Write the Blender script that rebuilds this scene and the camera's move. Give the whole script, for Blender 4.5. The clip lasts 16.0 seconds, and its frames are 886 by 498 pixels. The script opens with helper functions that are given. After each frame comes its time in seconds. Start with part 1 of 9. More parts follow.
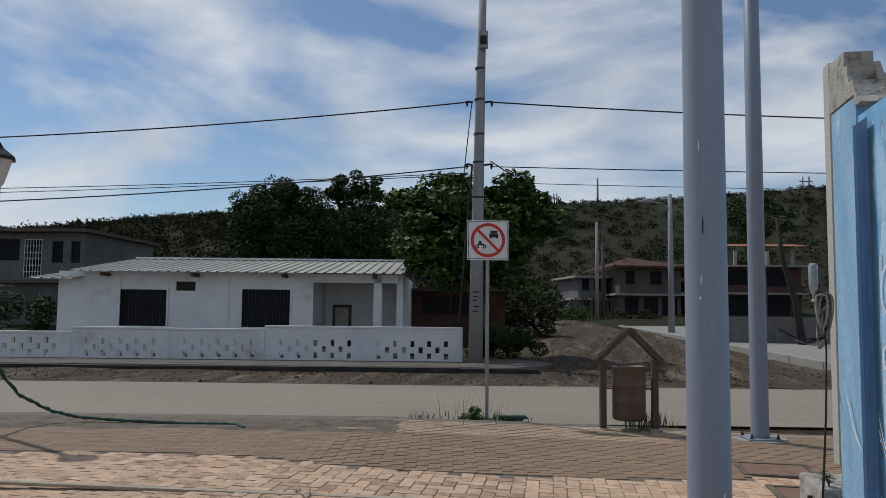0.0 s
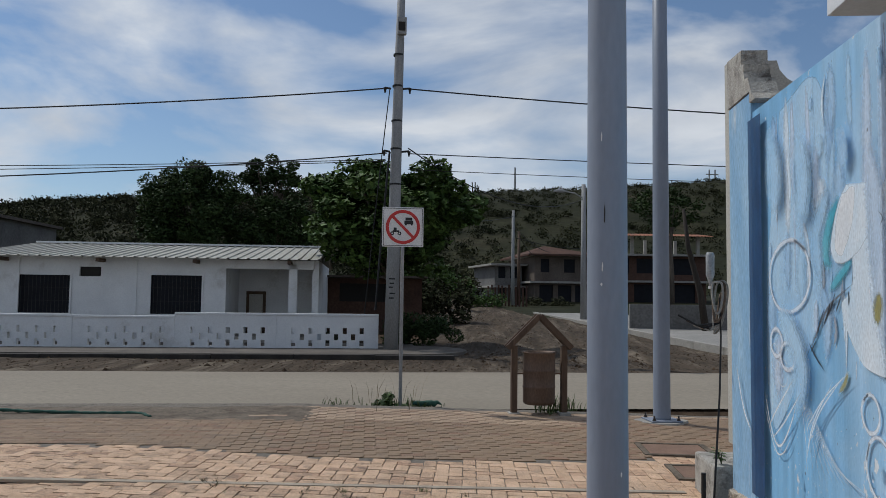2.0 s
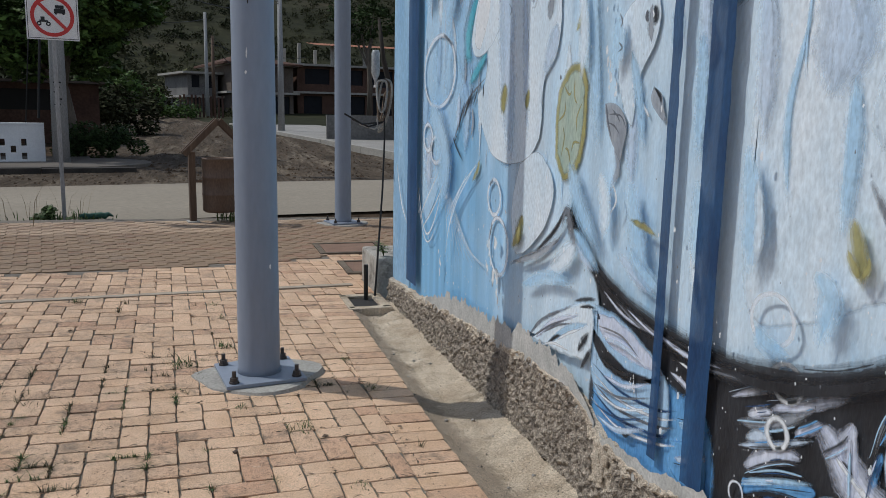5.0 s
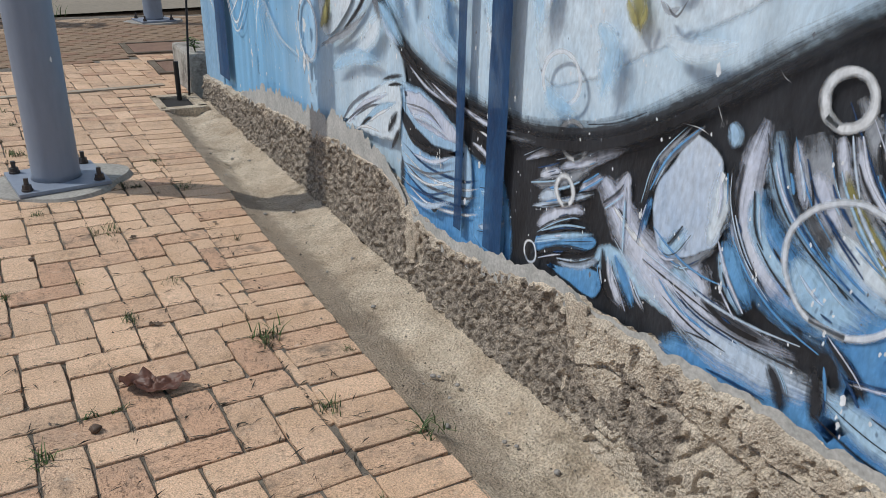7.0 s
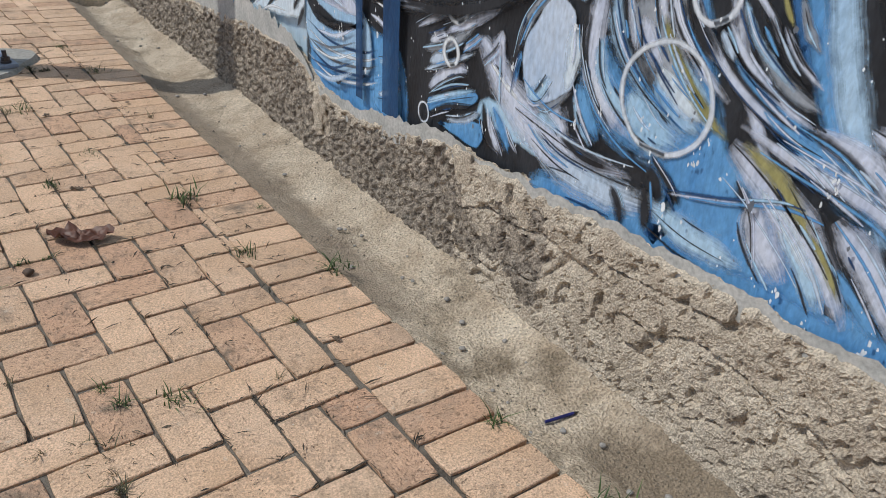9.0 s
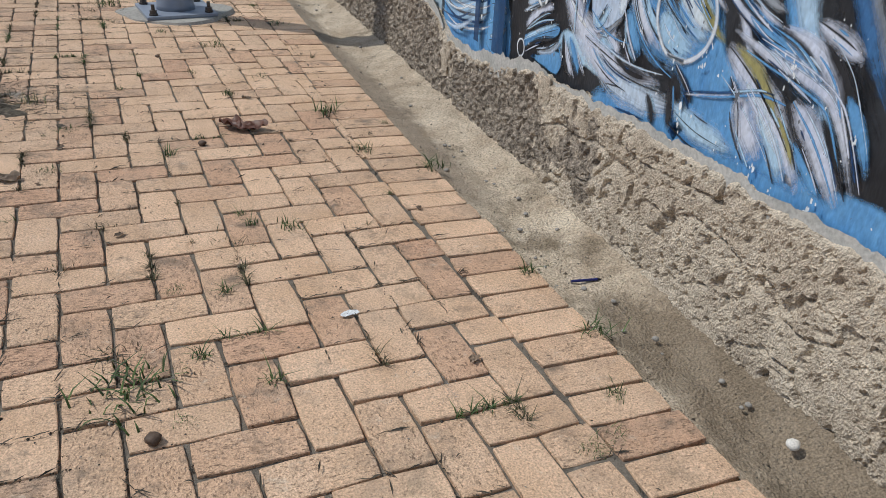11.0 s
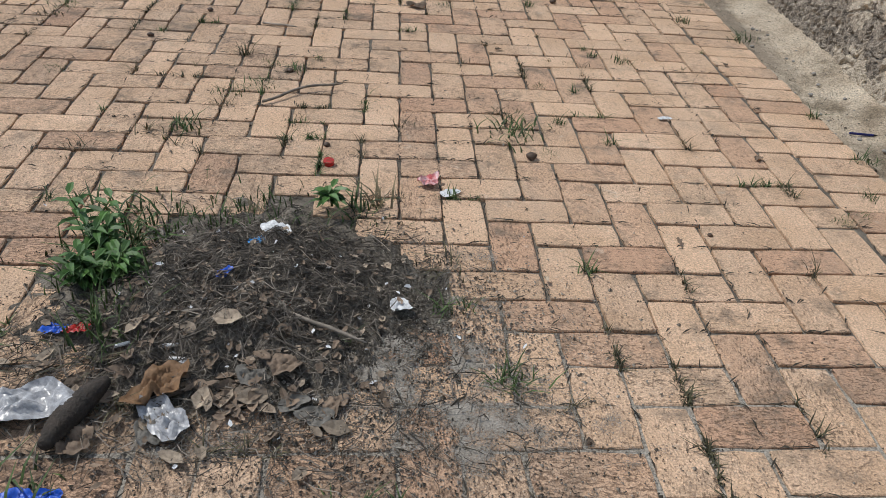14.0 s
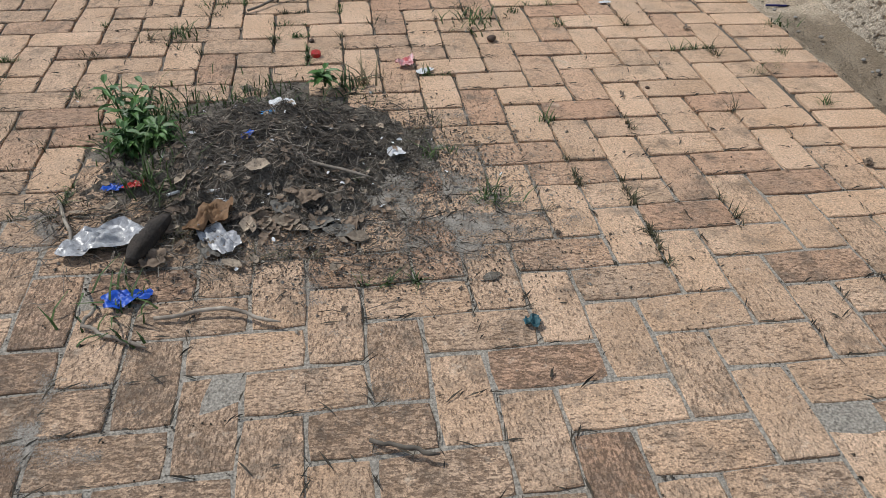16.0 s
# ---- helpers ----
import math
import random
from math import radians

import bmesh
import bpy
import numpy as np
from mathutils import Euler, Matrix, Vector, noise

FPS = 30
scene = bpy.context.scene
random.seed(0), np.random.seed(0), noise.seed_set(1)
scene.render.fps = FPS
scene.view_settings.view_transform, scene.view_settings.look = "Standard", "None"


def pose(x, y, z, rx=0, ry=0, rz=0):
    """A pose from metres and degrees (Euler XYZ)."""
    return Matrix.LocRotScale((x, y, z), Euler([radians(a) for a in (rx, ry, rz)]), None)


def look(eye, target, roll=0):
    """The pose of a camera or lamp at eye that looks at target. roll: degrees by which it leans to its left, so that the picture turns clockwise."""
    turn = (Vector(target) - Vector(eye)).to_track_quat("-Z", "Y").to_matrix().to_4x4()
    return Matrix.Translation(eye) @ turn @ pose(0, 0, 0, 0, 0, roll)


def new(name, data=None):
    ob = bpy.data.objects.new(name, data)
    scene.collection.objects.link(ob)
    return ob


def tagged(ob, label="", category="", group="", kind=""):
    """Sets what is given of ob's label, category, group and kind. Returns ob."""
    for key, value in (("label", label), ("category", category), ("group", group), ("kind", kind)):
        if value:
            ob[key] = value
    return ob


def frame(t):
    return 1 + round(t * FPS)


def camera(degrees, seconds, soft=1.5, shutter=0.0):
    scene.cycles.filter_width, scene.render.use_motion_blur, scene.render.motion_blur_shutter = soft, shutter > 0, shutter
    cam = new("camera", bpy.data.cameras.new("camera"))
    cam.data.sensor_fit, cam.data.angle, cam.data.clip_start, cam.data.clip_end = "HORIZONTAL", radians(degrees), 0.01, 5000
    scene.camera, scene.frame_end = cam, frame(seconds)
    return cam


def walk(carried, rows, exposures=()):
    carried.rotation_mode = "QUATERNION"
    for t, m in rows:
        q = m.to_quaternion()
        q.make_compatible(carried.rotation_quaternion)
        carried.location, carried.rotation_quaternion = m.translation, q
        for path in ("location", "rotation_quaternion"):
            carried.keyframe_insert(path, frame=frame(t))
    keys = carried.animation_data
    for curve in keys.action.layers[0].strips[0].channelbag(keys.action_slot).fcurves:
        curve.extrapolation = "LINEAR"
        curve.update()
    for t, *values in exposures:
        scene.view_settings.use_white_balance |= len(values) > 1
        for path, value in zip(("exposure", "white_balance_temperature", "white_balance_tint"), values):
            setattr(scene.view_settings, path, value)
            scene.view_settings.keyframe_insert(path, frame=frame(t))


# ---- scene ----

cam = camera(58.8, 16.0, 0.4)
PATH = [
    (0, (-0.247, -0.236, 1.515), (-0.61, 1.724, 1.674), 0.6),
    (0.5, (-0.242, -0.234, 1.512), (-0.605, 1.727, 1.667), 0.6),
    (1, (-0.244, -0.257, 1.515), (-0.595, 1.707, 1.661), 0.7),
    (1.5, (-0.218, -0.253, 1.513), (-0.47, 1.727, 1.651), 0.6),
    (2, (-0.191, -0.25, 1.507), (-0.349, 1.74, 1.636), 0.7),
    (2.5, (-0.163, -0.251, 1.502), (-0.232, 1.744, 1.619), 0.7),
    (3, (-0.112, -0.241, 1.484), (-0.019, 1.755, 1.586), 0.6),
    (3.5, (-0.047, -0.194, 1.455), (0.228, 1.787, 1.441), 0.8),
    (4, (0.016, -0.164, 1.431), (0.44, 1.786, 1.291), 1.0),
    (4.2, (0.036, -0.153, 1.424), (0.502, 1.784, 1.247), 1.2),
    (6.3, (0.217, -0.147, 1.32), (0.952, 1.603, 0.689), 0.5),
    (6.5, (0.227, -0.149, 1.307), (1.006, 1.562, 0.625), 0.8),
    (7, (0.275, -0.153, 1.28), (1.155, 1.46, 0.49), 1.3),
    (7.5, (0.282, -0.178, 1.259), (1.214, 1.354, 0.374), 1.4),
    (8, (0.264, -0.249, 1.237), (1.228, 1.224, 0.287), 2.1),
    (8.5, (0.197, -0.348, 1.236), (1.201, 1.079, 0.259), 3.0),
    (8.7, (0.162, -0.397, 1.241), (1.186, 1.014, 0.261), 3.4),
    (10.8, (0.164, -1.12, 1.152), (0.832, 0.503, 0.193), 2.7),
    (11, (0.119, -1.188, 1.142), (0.775, 0.437, 0.177), 3.1),
    (11.5, (-0.001, -1.354, 1.145), (0.601, 0.274, 0.153), 3.7),
    (12, (-0.035, -1.496, 1.155), (0.397, 0.172, 0.139), 3.7),
    (12.5, (-0.026, -1.683, 1.144), (0.298, -0.002, 0.11), 4.3),
    (13, (-0.077, -1.83, 1.151), (0.079, -0.149, 0.079), 2.9),
    (13.5, (-0.191, -1.945, 1.141), (-0.114, -0.274, 0.044), 2.8),
    (14, (-0.282, -2.051, 1.13), (-0.238, -0.399, 0.003), 2.8),
    (14.5, (-0.323, -2.141, 1.135), (-0.302, -0.503, -0.011), 3.0),
    (15, (-0.321, -2.241, 1.126), (-0.31, -0.622, -0.048), 2.8),
    (15.5, (-0.338, -2.409, 1.12), (-0.325, -0.811, -0.083), 1.1),
    (16, (-0.369, -2.519, 1.131), (-0.231, -0.947, -0.098), 0.0),
]
walk(cam, [(t, look(eye, target, roll)) for t, eye, target, roll in PATH],
     [(0.0, -0.47, 6080, 9), (4.2, -0.41, 6080, 9), (6.3, -0.28, 6120, 9), (16.0, -0.22, 6150, 9)])

# ---- world, sun, exposure ----
SUN_DIR = Vector((0.87, -0.5, -1.35)).normalized()
world = bpy.data.worlds.new("sky_world")
scene.world = world
world.use_nodes = True
wn, wl = world.node_tree.nodes, world.node_tree.links
wn.clear()
sky = wn.new("ShaderNodeTexSky")
sky.sky_type, sky.sun_disc = "NISHITA", False
sky.sun_elevation = radians(53)
sky.sun_rotation = math.atan2(-SUN_DIR.x, -SUN_DIR.y)
sky.air_density, sky.dust_density, sky.ozone_density = 1.0, 0.3, 2.2
coord = wn.new("ShaderNodeTexCoord")
mapc = wn.new("ShaderNodeMapping")
mapc.inputs["Rotation"].default_value = (0.1, 0.35, 0.3)
mapc.inputs["Scale"].default_value = (1.0, 1.2, 2.6)
n1 = wn.new("ShaderNodeTexNoise")
n1.inputs["Scale"].default_value, n1.inputs["Detail"].default_value = 2.3, 9
n1.inputs["Roughness"].default_value, n1.inputs["Distortion"].default_value = 0.52, 0.35
cr = wn.new("ShaderNodeValToRGB")
cr.color_ramp.elements[0].position, cr.color_ramp.elements[1].position = 0.44, 0.60
cloud = wn.new("ShaderNodeMix")
cloud.data_type = "RGBA"
n2 = wn.new("ShaderNodeTexNoise")
n2.inputs["Scale"].default_value, n2.inputs["Detail"].default_value = 5.0, 6
shade = wn.new("ShaderNodeValToRGB")
shade.color_ramp.elements[0].position, shade.color_ramp.elements[0].color = 0.3, (6.3, 6.6, 7.1, 1)
shade.color_ramp.elements[1].position, shade.color_ramp.elements[1].color = 0.75, (9.5, 9.6, 9.7, 1)
bg = wn.new("ShaderNodeBackground")
bg.inputs["Strength"].default_value = 0.105
out = wn.new("ShaderNodeOutputWorld")
wl.new(coord.outputs["Generated"], mapc.inputs["Vector"])
wl.new(mapc.outputs[0], n1.inputs["Vector"])
wl.new(mapc.outputs[0], n2.inputs["Vector"])
low_sky = wn.new("ShaderNodeSeparateXYZ")
bank = wn.new("ShaderNodeMapRange")
bank.inputs[1].default_value, bank.inputs[2].default_value, bank.inputs[3].default_value, bank.inputs[4].default_value = 0.05, 0.28, 0.075, 0.0
pile_up = wn.new("ShaderNodeMath")
pile_up.operation = "ADD"
wl.new(coord.outputs["Generated"], low_sky.inputs[0])
wl.new(low_sky.outputs["Z"], bank.inputs[0])
wl.new(n1.outputs[0], pile_up.inputs[0])
wl.new(bank.outputs[0], pile_up.inputs[1])
wl.new(pile_up.outputs[0], cr.inputs[0])
wl.new(n2.outputs[0], shade.inputs[0])
wl.new(cr.outputs[0], cloud.inputs["Factor"])
wl.new(sky.outputs[0], cloud.inputs[6])
wl.new(shade.outputs[0], cloud.inputs[7])
wl.new(cloud.outputs[2], bg.inputs["Color"])
wl.new(bg.outputs[0], out.inputs["Surface"])
sun = new("sun", bpy.data.lights.new("sun", "SUN"))
sun.data.energy, sun.data.angle, sun.data.color = 3.2, radians(0.6), (1.0, 0.95, 0.87)
sun.matrix_world = look((0, 0, 30), tuple(Vector((0, 0, 30)) + SUN_DIR))


# ---- materials ----
def mat(name, c1, c2, scale=8.0, rough=0.8, bump=0.3, fine=120.0, metal=0.0, stain=None, stain_scale=1.5,
        stain_at=0.58, stretch=(1, 1, 1), rand=0.0, spec=0.4, bump_dist=0.004, grain=1.0):
    m = bpy.data.materials.new(name)
    m.use_nodes = True
    nt = m.node_tree
    n, l = nt.nodes, nt.links
    b = n["Principled BSDF"]
    b.inputs["Metallic"].default_value = metal
    b.inputs["Specular IOR Level"].default_value = spec
    tc = n.new("ShaderNodeTexCoord")
    geo = n.new("ShaderNodeNewGeometry")
    mp = n.new("ShaderNodeMapping")
    mp.inputs["Scale"].default_value = stretch
    l.new(geo.outputs["Position"], mp.inputs["Vector"])
    a = n.new("ShaderNodeTexNoise")
    a.inputs["Scale"].default_value, a.inputs["Detail"].default_value, a.inputs["Roughness"].default_value = scale, 6, 0.6
    f = n.new("ShaderNodeTexNoise")
    f.inputs["Scale"].default_value, f.inputs["Detail"].default_value = fine, 4
    l.new(mp.outputs[0], a.inputs["Vector"])
    l.new(mp.outputs[0], f.inputs["Vector"])
    ramp = n.new("ShaderNodeMapRange")
    ramp.inputs[1].default_value, ramp.inputs[2].default_value = 0.3, 0.7
    l.new(a.outputs[0], ramp.inputs[0])
    mix = n.new("ShaderNodeMix")
    mix.data_type = "RGBA"
    mix.inputs[6].default_value, mix.inputs[7].default_value = (*c1, 1), (*c2, 1)
    l.new(ramp.outputs[0], mix.inputs["Factor"])
    last = mix.outputs[2]
    if stain:
        s = n.new("ShaderNodeTexNoise")
        s.inputs["Scale"].default_value, s.inputs["Detail"].default_value, s.inputs["Roughness"].default_value = stain_scale, 8, 0.7
        l.new(mp.outputs[0], s.inputs["Vector"])
        sr = n.new("ShaderNodeMapRange")
        sr.inputs[1].default_value, sr.inputs[2].default_value = stain_at, stain_at + 0.14
        l.new(s.outputs[0], sr.inputs[0])
        sm = n.new("ShaderNodeMix")
        sm.data_type = "RGBA"
        l.new(sr.outputs[0], sm.inputs["Factor"])
        l.new(last, sm.inputs[6])
        sm.inputs[7].default_value = (*stain, 1)
        last = sm.outputs[2]
    hv = n.new("ShaderNodeHueSaturation")
    fr = n.new("ShaderNodeMapRange")
    fr.inputs[1].default_value, fr.inputs[2].default_value = 0.25, 0.75
    fr.inputs[3].default_value, fr.inputs[4].default_value = 1 - 0.25 * grain, 1 + 0.22 * grain
    l.new(f.outputs[0], fr.inputs[0])
    val = fr.outputs[0]
    if rand:
        oi = n.new("ShaderNodeObjectInfo")
        ad = n.new("ShaderNodeMath")
        ad.operation = "ADD"
        l.new(oi.outputs["Random"], ad.inputs[0])
        l.new(geo.outputs["Random Per Island"], ad.inputs[1])
        fc = n.new("ShaderNodeMath")
        fc.operation = "FRACT"
        l.new(ad.outputs[0], fc.inputs[0])
        rr = n.new("ShaderNodeMapRange")
        rr.inputs[3].default_value, rr.inputs[4].default_value = 1 - rand, 1 + rand
        l.new(fc.outputs[0], rr.inputs[0])
        mu = n.new("ShaderNodeMath")
        mu.operation = "MULTIPLY"
        l.new(val, mu.inputs[0])
        l.new(rr.outputs[0], mu.inputs[1])
        val = mu.outputs[0]
    l.new(val, hv.inputs["Value"])
    l.new(last, hv.inputs["Color"])
    l.new(hv.outputs[0], b.inputs["Base Color"])
    ro = n.new("ShaderNodeMapRange")
    ro.inputs[3].default_value, ro.inputs[4].default_value = max(0.05, rough - 0.12), min(1, rough + 0.12)
    l.new(a.outputs[0], ro.inputs[0])
    l.new(ro.outputs[0], b.inputs["Roughness"])
    if bump:
        bp = n.new("ShaderNodeBump")
        bp.inputs["Strength"].default_value, bp.inputs["Distance"].default_value = bump, bump_dist
        l.new(f.outputs[0], bp.inputs["Height"])
        l.new(bp.outputs[0], b.inputs["Normal"])
    return m


def brick_mat(name, c1, c2, c3, drag=(1, 2.4, 1)):
    """Fired clay: colour from brick to brick, dark wire-cut scratches, sand and grey soil lying on it in patches."""
    m = mat(name, c1, c2, 5, 0.85, 0.9, 210, stain=(0.30, 0.225, 0.15), stain_scale=2.6, stain_at=0.6, rand=0.075, grain=1.7)
    nt = m.node_tree
    n, l = nt.nodes, nt.links
    b = n["Principled BSDF"]
    prev = b.inputs["Base Color"].links[0].from_socket
    geo = n.new("ShaderNodeNewGeometry")
    oi = n.new("ShaderNodeObjectInfo")
    ad = n.new("ShaderNodeMath")
    ad.operation = "ADD"
    l.new(oi.outputs["Random"], ad.inputs[0])
    l.new(geo.outputs["Random Per Island"], ad.inputs[1])
    sc = n.new("ShaderNodeMath")
    sc.operation = "MULTIPLY"
    sc.inputs[1].default_value = 7.31
    l.new(ad.outputs[0], sc.inputs[0])
    fc = n.new("ShaderNodeMath")
    fc.operation = "FRACT"
    l.new(sc.outputs[0], fc.inputs[0])
    red = n.new("ShaderNodeMapRange")
    red.inputs[1].default_value, red.inputs[2].default_value = 0.74, 1.15
    l.new(fc.outputs[0], red.inputs[0])
    mx = n.new("ShaderNodeMix")
    mx.data_type = "RGBA"
    l.new(red.outputs[0], mx.inputs["Factor"])
    l.new(prev, mx.inputs[6])
    mx.inputs[7].default_value = (*c3, 1)
    # each paver carries its own pattern: the lookup is shifted from piece to piece
    own = n.new("ShaderNodeVectorMath")
    own.operation = "ADD"
    sh = n.new("ShaderNodeMath")
    sh.operation = "MULTIPLY"
    sh.inputs[1].default_value = 31.0
    l.new(fc.outputs[0], sh.inputs[0])
    l.new(geo.outputs["Position"], own.inputs[0])
    l.new(sh.outputs[0], own.inputs[1])
    wire = n.new("ShaderNodeMapping")
    wire.inputs["Scale"].default_value = drag
    l.new(own.outputs[0], wire.inputs["Vector"])

    def layer(scale, lo, hi, colour, strength, before, mod=None, detail=6, rough_=0.75, where=None):
        nz = n.new("ShaderNodeTexNoise")
        nz.inputs["Scale"].default_value, nz.inputs["Detail"].default_value, nz.inputs["Roughness"].default_value = scale, detail, rough_
        l.new(where or geo.outputs["Position"], nz.inputs["Vector"])
        rg = n.new("ShaderNodeMapRange")
        rg.inputs[1].default_value, rg.inputs[2].default_value, rg.inputs[4].default_value = lo, hi, strength
        if mod is None:
            l.new(nz.outputs[0], rg.inputs[0])
        else:
            sm_ = n.new("ShaderNodeMath")
            sm_.operation = "ADD"
            l.new(nz.outputs[0], sm_.inputs[0])
            l.new(mod, sm_.inputs[1])
            l.new(sm_.outputs[0], rg.inputs[0])
        mm = n.new("ShaderNodeMix")
        mm.data_type = "RGBA"
        l.new(rg.outputs[0], mm.inputs["Factor"])
        l.new(before, mm.inputs[6])
        mm.inputs[7].default_value = (*colour, 1)
        return mm.outputs[2], rg.outputs[0]

    # wear grows towards the trodden, damp end of the forecourt and varies from paver to paver
    sep = n.new("ShaderNodeSeparateXYZ")
    l.new(geo.outputs["Position"], sep.inputs[0])
    wear = n.new("ShaderNodeMapRange")
    wear.inputs[1].default_value, wear.inputs[2].default_value, wear.inputs[3].default_value, wear.inputs[4].default_value = -0.55, -1.5, 0.0, 0.052
    l.new(sep.outputs["Y"], wear.inputs[0])
    each = n.new("ShaderNodeMapRange")
    each.inputs[3].default_value, each.inputs[4].default_value = -0.045, 0.022
    l.new(fc.outputs[0], each.inputs[0])
    modn = n.new("ShaderNodeMath")
    modn.operation = "ADD"
    l.new(wear.outputs[0], modn.inputs[0])
    l.new(each.outputs[0], modn.inputs[1])
    side_ = n.new("ShaderNodeMapRange")
    side_.inputs[1].default_value, side_.inputs[2].default_value, side_.inputs[3].default_value, side_.inputs[4].default_value = 0.2, -0.9, 0.0, 0.032
    l.new(sep.outputs["X"], side_.inputs[0])
    both_ = n.new("ShaderNodeMath")
    both_.operation = "ADD"
    l.new(modn.outputs[0], both_.inputs[0])
    l.new(side_.outputs[0], both_.inputs[1])
    modn = both_
    c_, _ = layer(3.1, 0.52, 0.70, (0.29, 0.225, 0.165), 0.5, mx.outputs[2], modn.outputs[0])
    c_, _ = layer(7, 0.545, 0.68, (0.15, 0.12, 0.09), 0.82, c_, modn.outputs[0], 9, 0.78, own.outputs[0])
    c_, _ = layer(40, 0.57, 0.66, (0.27, 0.17, 0.10), 0.5, c_, modn.outputs[0], 5, 0.7)
    c_, pit = layer(66, 0.575, 0.635, (0.115, 0.072, 0.047), 0.66, c_, modn.outputs[0], 5, 0.74, wire.outputs[0])
    c_, _ = layer(260, 0.57, 0.64, (0.14, 0.09, 0.058), 0.5, c_, modn.outputs[0], 3, 0.7)
    c_, _ = layer(24, 0.60, 0.72, (0.66, 0.56, 0.44), 0.5, c_)
    l.new(c_, b.inputs["Base Color"])
    bp2 = n.new("ShaderNodeBump")
    bp2.invert = True
    bp2.inputs["Strength"].default_value, bp2.inputs["Distance"].default_value = 0.7, 0.003
    l.new(pit, bp2.inputs["Height"])
    old = b.inputs["Normal"].links[0].from_socket
    l.new(old, bp2.inputs["Normal"])
    l.new(bp2.outputs[0], b.inputs["Normal"])
    return m


def dust_mat(name, c1, c2):
    """Loose grains: covers fully where the attribute cover is high, breaks up into specks where it is low."""
    m = mat(name, c1, c2, 26, 0.97, 0.9, 240)
    n, l = m.node_tree.nodes, m.node_tree.links
    at = n.new("ShaderNodeAttribute")
    at.attribute_name = "cover"
    geo = n.new("ShaderNodeNewGeometry")
    nz = n.new("ShaderNodeTexNoise")
    nz.inputs["Scale"].default_value, nz.inputs["Detail"].default_value, nz.inputs["Roughness"].default_value = 190, 6, 0.85
    l.new(geo.outputs["Position"], nz.inputs["Vector"])
    ad = n.new("ShaderNodeMath")
    ad.operation = "ADD"
    l.new(at.outputs["Fac"], ad.inputs[0])
    l.new(nz.outputs[0], ad.inputs[1])
    rg = n.new("ShaderNodeMapRange")
    rg.inputs[1].default_value, rg.inputs[2].default_value, rg.inputs[4].default_value = 0.93, 1.14, 0.92
    l.new(ad.outputs[0], rg.inputs[0])
    l.new(rg.outputs[0], n["Principled BSDF"].inputs["Alpha"])
    return m


def spread(m, key, colour, scale, strength):
    """Lays a second colour over a material where the attribute says, with a ragged, grainy border."""
    n, l = m.node_tree.nodes, m.node_tree.links
    b = n["Principled BSDF"]
    prev = b.inputs["Base Color"].links[0].from_socket
    at = n.new("ShaderNodeAttribute")
    at.attribute_name = key
    geo = n.new("ShaderNodeNewGeometry")
    nz = n.new("ShaderNodeTexNoise")
    nz.inputs["Scale"].default_value, nz.inputs["Detail"].default_value, nz.inputs["Roughness"].default_value = scale, 9, 0.75
    l.new(geo.outputs["Position"], nz.inputs["Vector"])
    ad = n.new("ShaderNodeMath")
    ad.operation = "MULTIPLY_ADD"
    l.new(nz.outputs[0], ad.inputs[0])
    ad.inputs[1].default_value = 1.6
    l.new(at.outputs["Fac"], ad.inputs[2])
    rg = n.new("ShaderNodeMapRange")
    rg.inputs[1].default_value, rg.inputs[2].default_value, rg.inputs[4].default_value = 1.1, 1.6, strength
    l.new(ad.outputs[0], rg.inputs[0])
    grain = n.new("ShaderNodeTexNoise")
    grain.inputs["Scale"].default_value, grain.inputs["Detail"].default_value = 190, 4
    l.new(geo.outputs["Position"], grain.inputs["Vector"])
    vr = n.new("ShaderNodeMapRange")
    vr.inputs[1].default_value, vr.inputs[2].default_value, vr.inputs[3].default_value, vr.inputs[4].default_value = 0.3, 0.7, 0.45, 1.6
    l.new(grain.outputs[0], vr.inputs[0])
    hv = n.new("ShaderNodeHueSaturation")
    hv.inputs["Color"].default_value = (*colour, 1)
    l.new(vr.outputs[0], hv.inputs["Value"])
    mm = n.new("ShaderNodeMix")
    mm.data_type = "RGBA"
    l.new(rg.outputs[0], mm.inputs["Factor"])
    l.new(prev, mm.inputs[6])
    l.new(hv.outputs[0], mm.inputs[7])
    l.new(mm.outputs[2], b.inputs["Base Color"])


def plain(name, c, rough=0.6, metal=0.0, var=0.85):
    return mat(name, tuple(v * var for v in c), c, 14, rough, 0.12, 200, metal)


M_BRICK = brick_mat("yellow_clay_paver", (0.56, 0.366, 0.227), (0.70, 0.488, 0.332), (0.565, 0.325, 0.205))
M_CROSSBRICK = brick_mat("yellow_clay_paver_crosswise", (0.56, 0.366, 0.227), (0.70, 0.488, 0.332), (0.565, 0.325, 0.205), (2.4, 1, 1))
M_REDBRICK = brick_mat("brown_clay_paver", (0.232, 0.158, 0.098), (0.30, 0.208, 0.132), (0.29, 0.145, 0.09))
M_DUSTYBRICK = brick_mat("dusty_clay_paver", (0.37, 0.265, 0.175), (0.46, 0.335, 0.23), (0.33, 0.2, 0.13))
M_SAND = mat("joint_sand", (0.115, 0.098, 0.079), (0.215, 0.187, 0.15), 30, 0.95, 0.9, 260, stain=(0.07, 0.06, 0.048), stain_scale=5, stain_at=0.52, grain=1.5)
M_SOIL = mat("dark_soil", (0.05, 0.043, 0.035), (0.28, 0.245, 0.20), 22, 0.97, 1.0, 150, bump_dist=0.01, spec=0.08, grain=1.6)
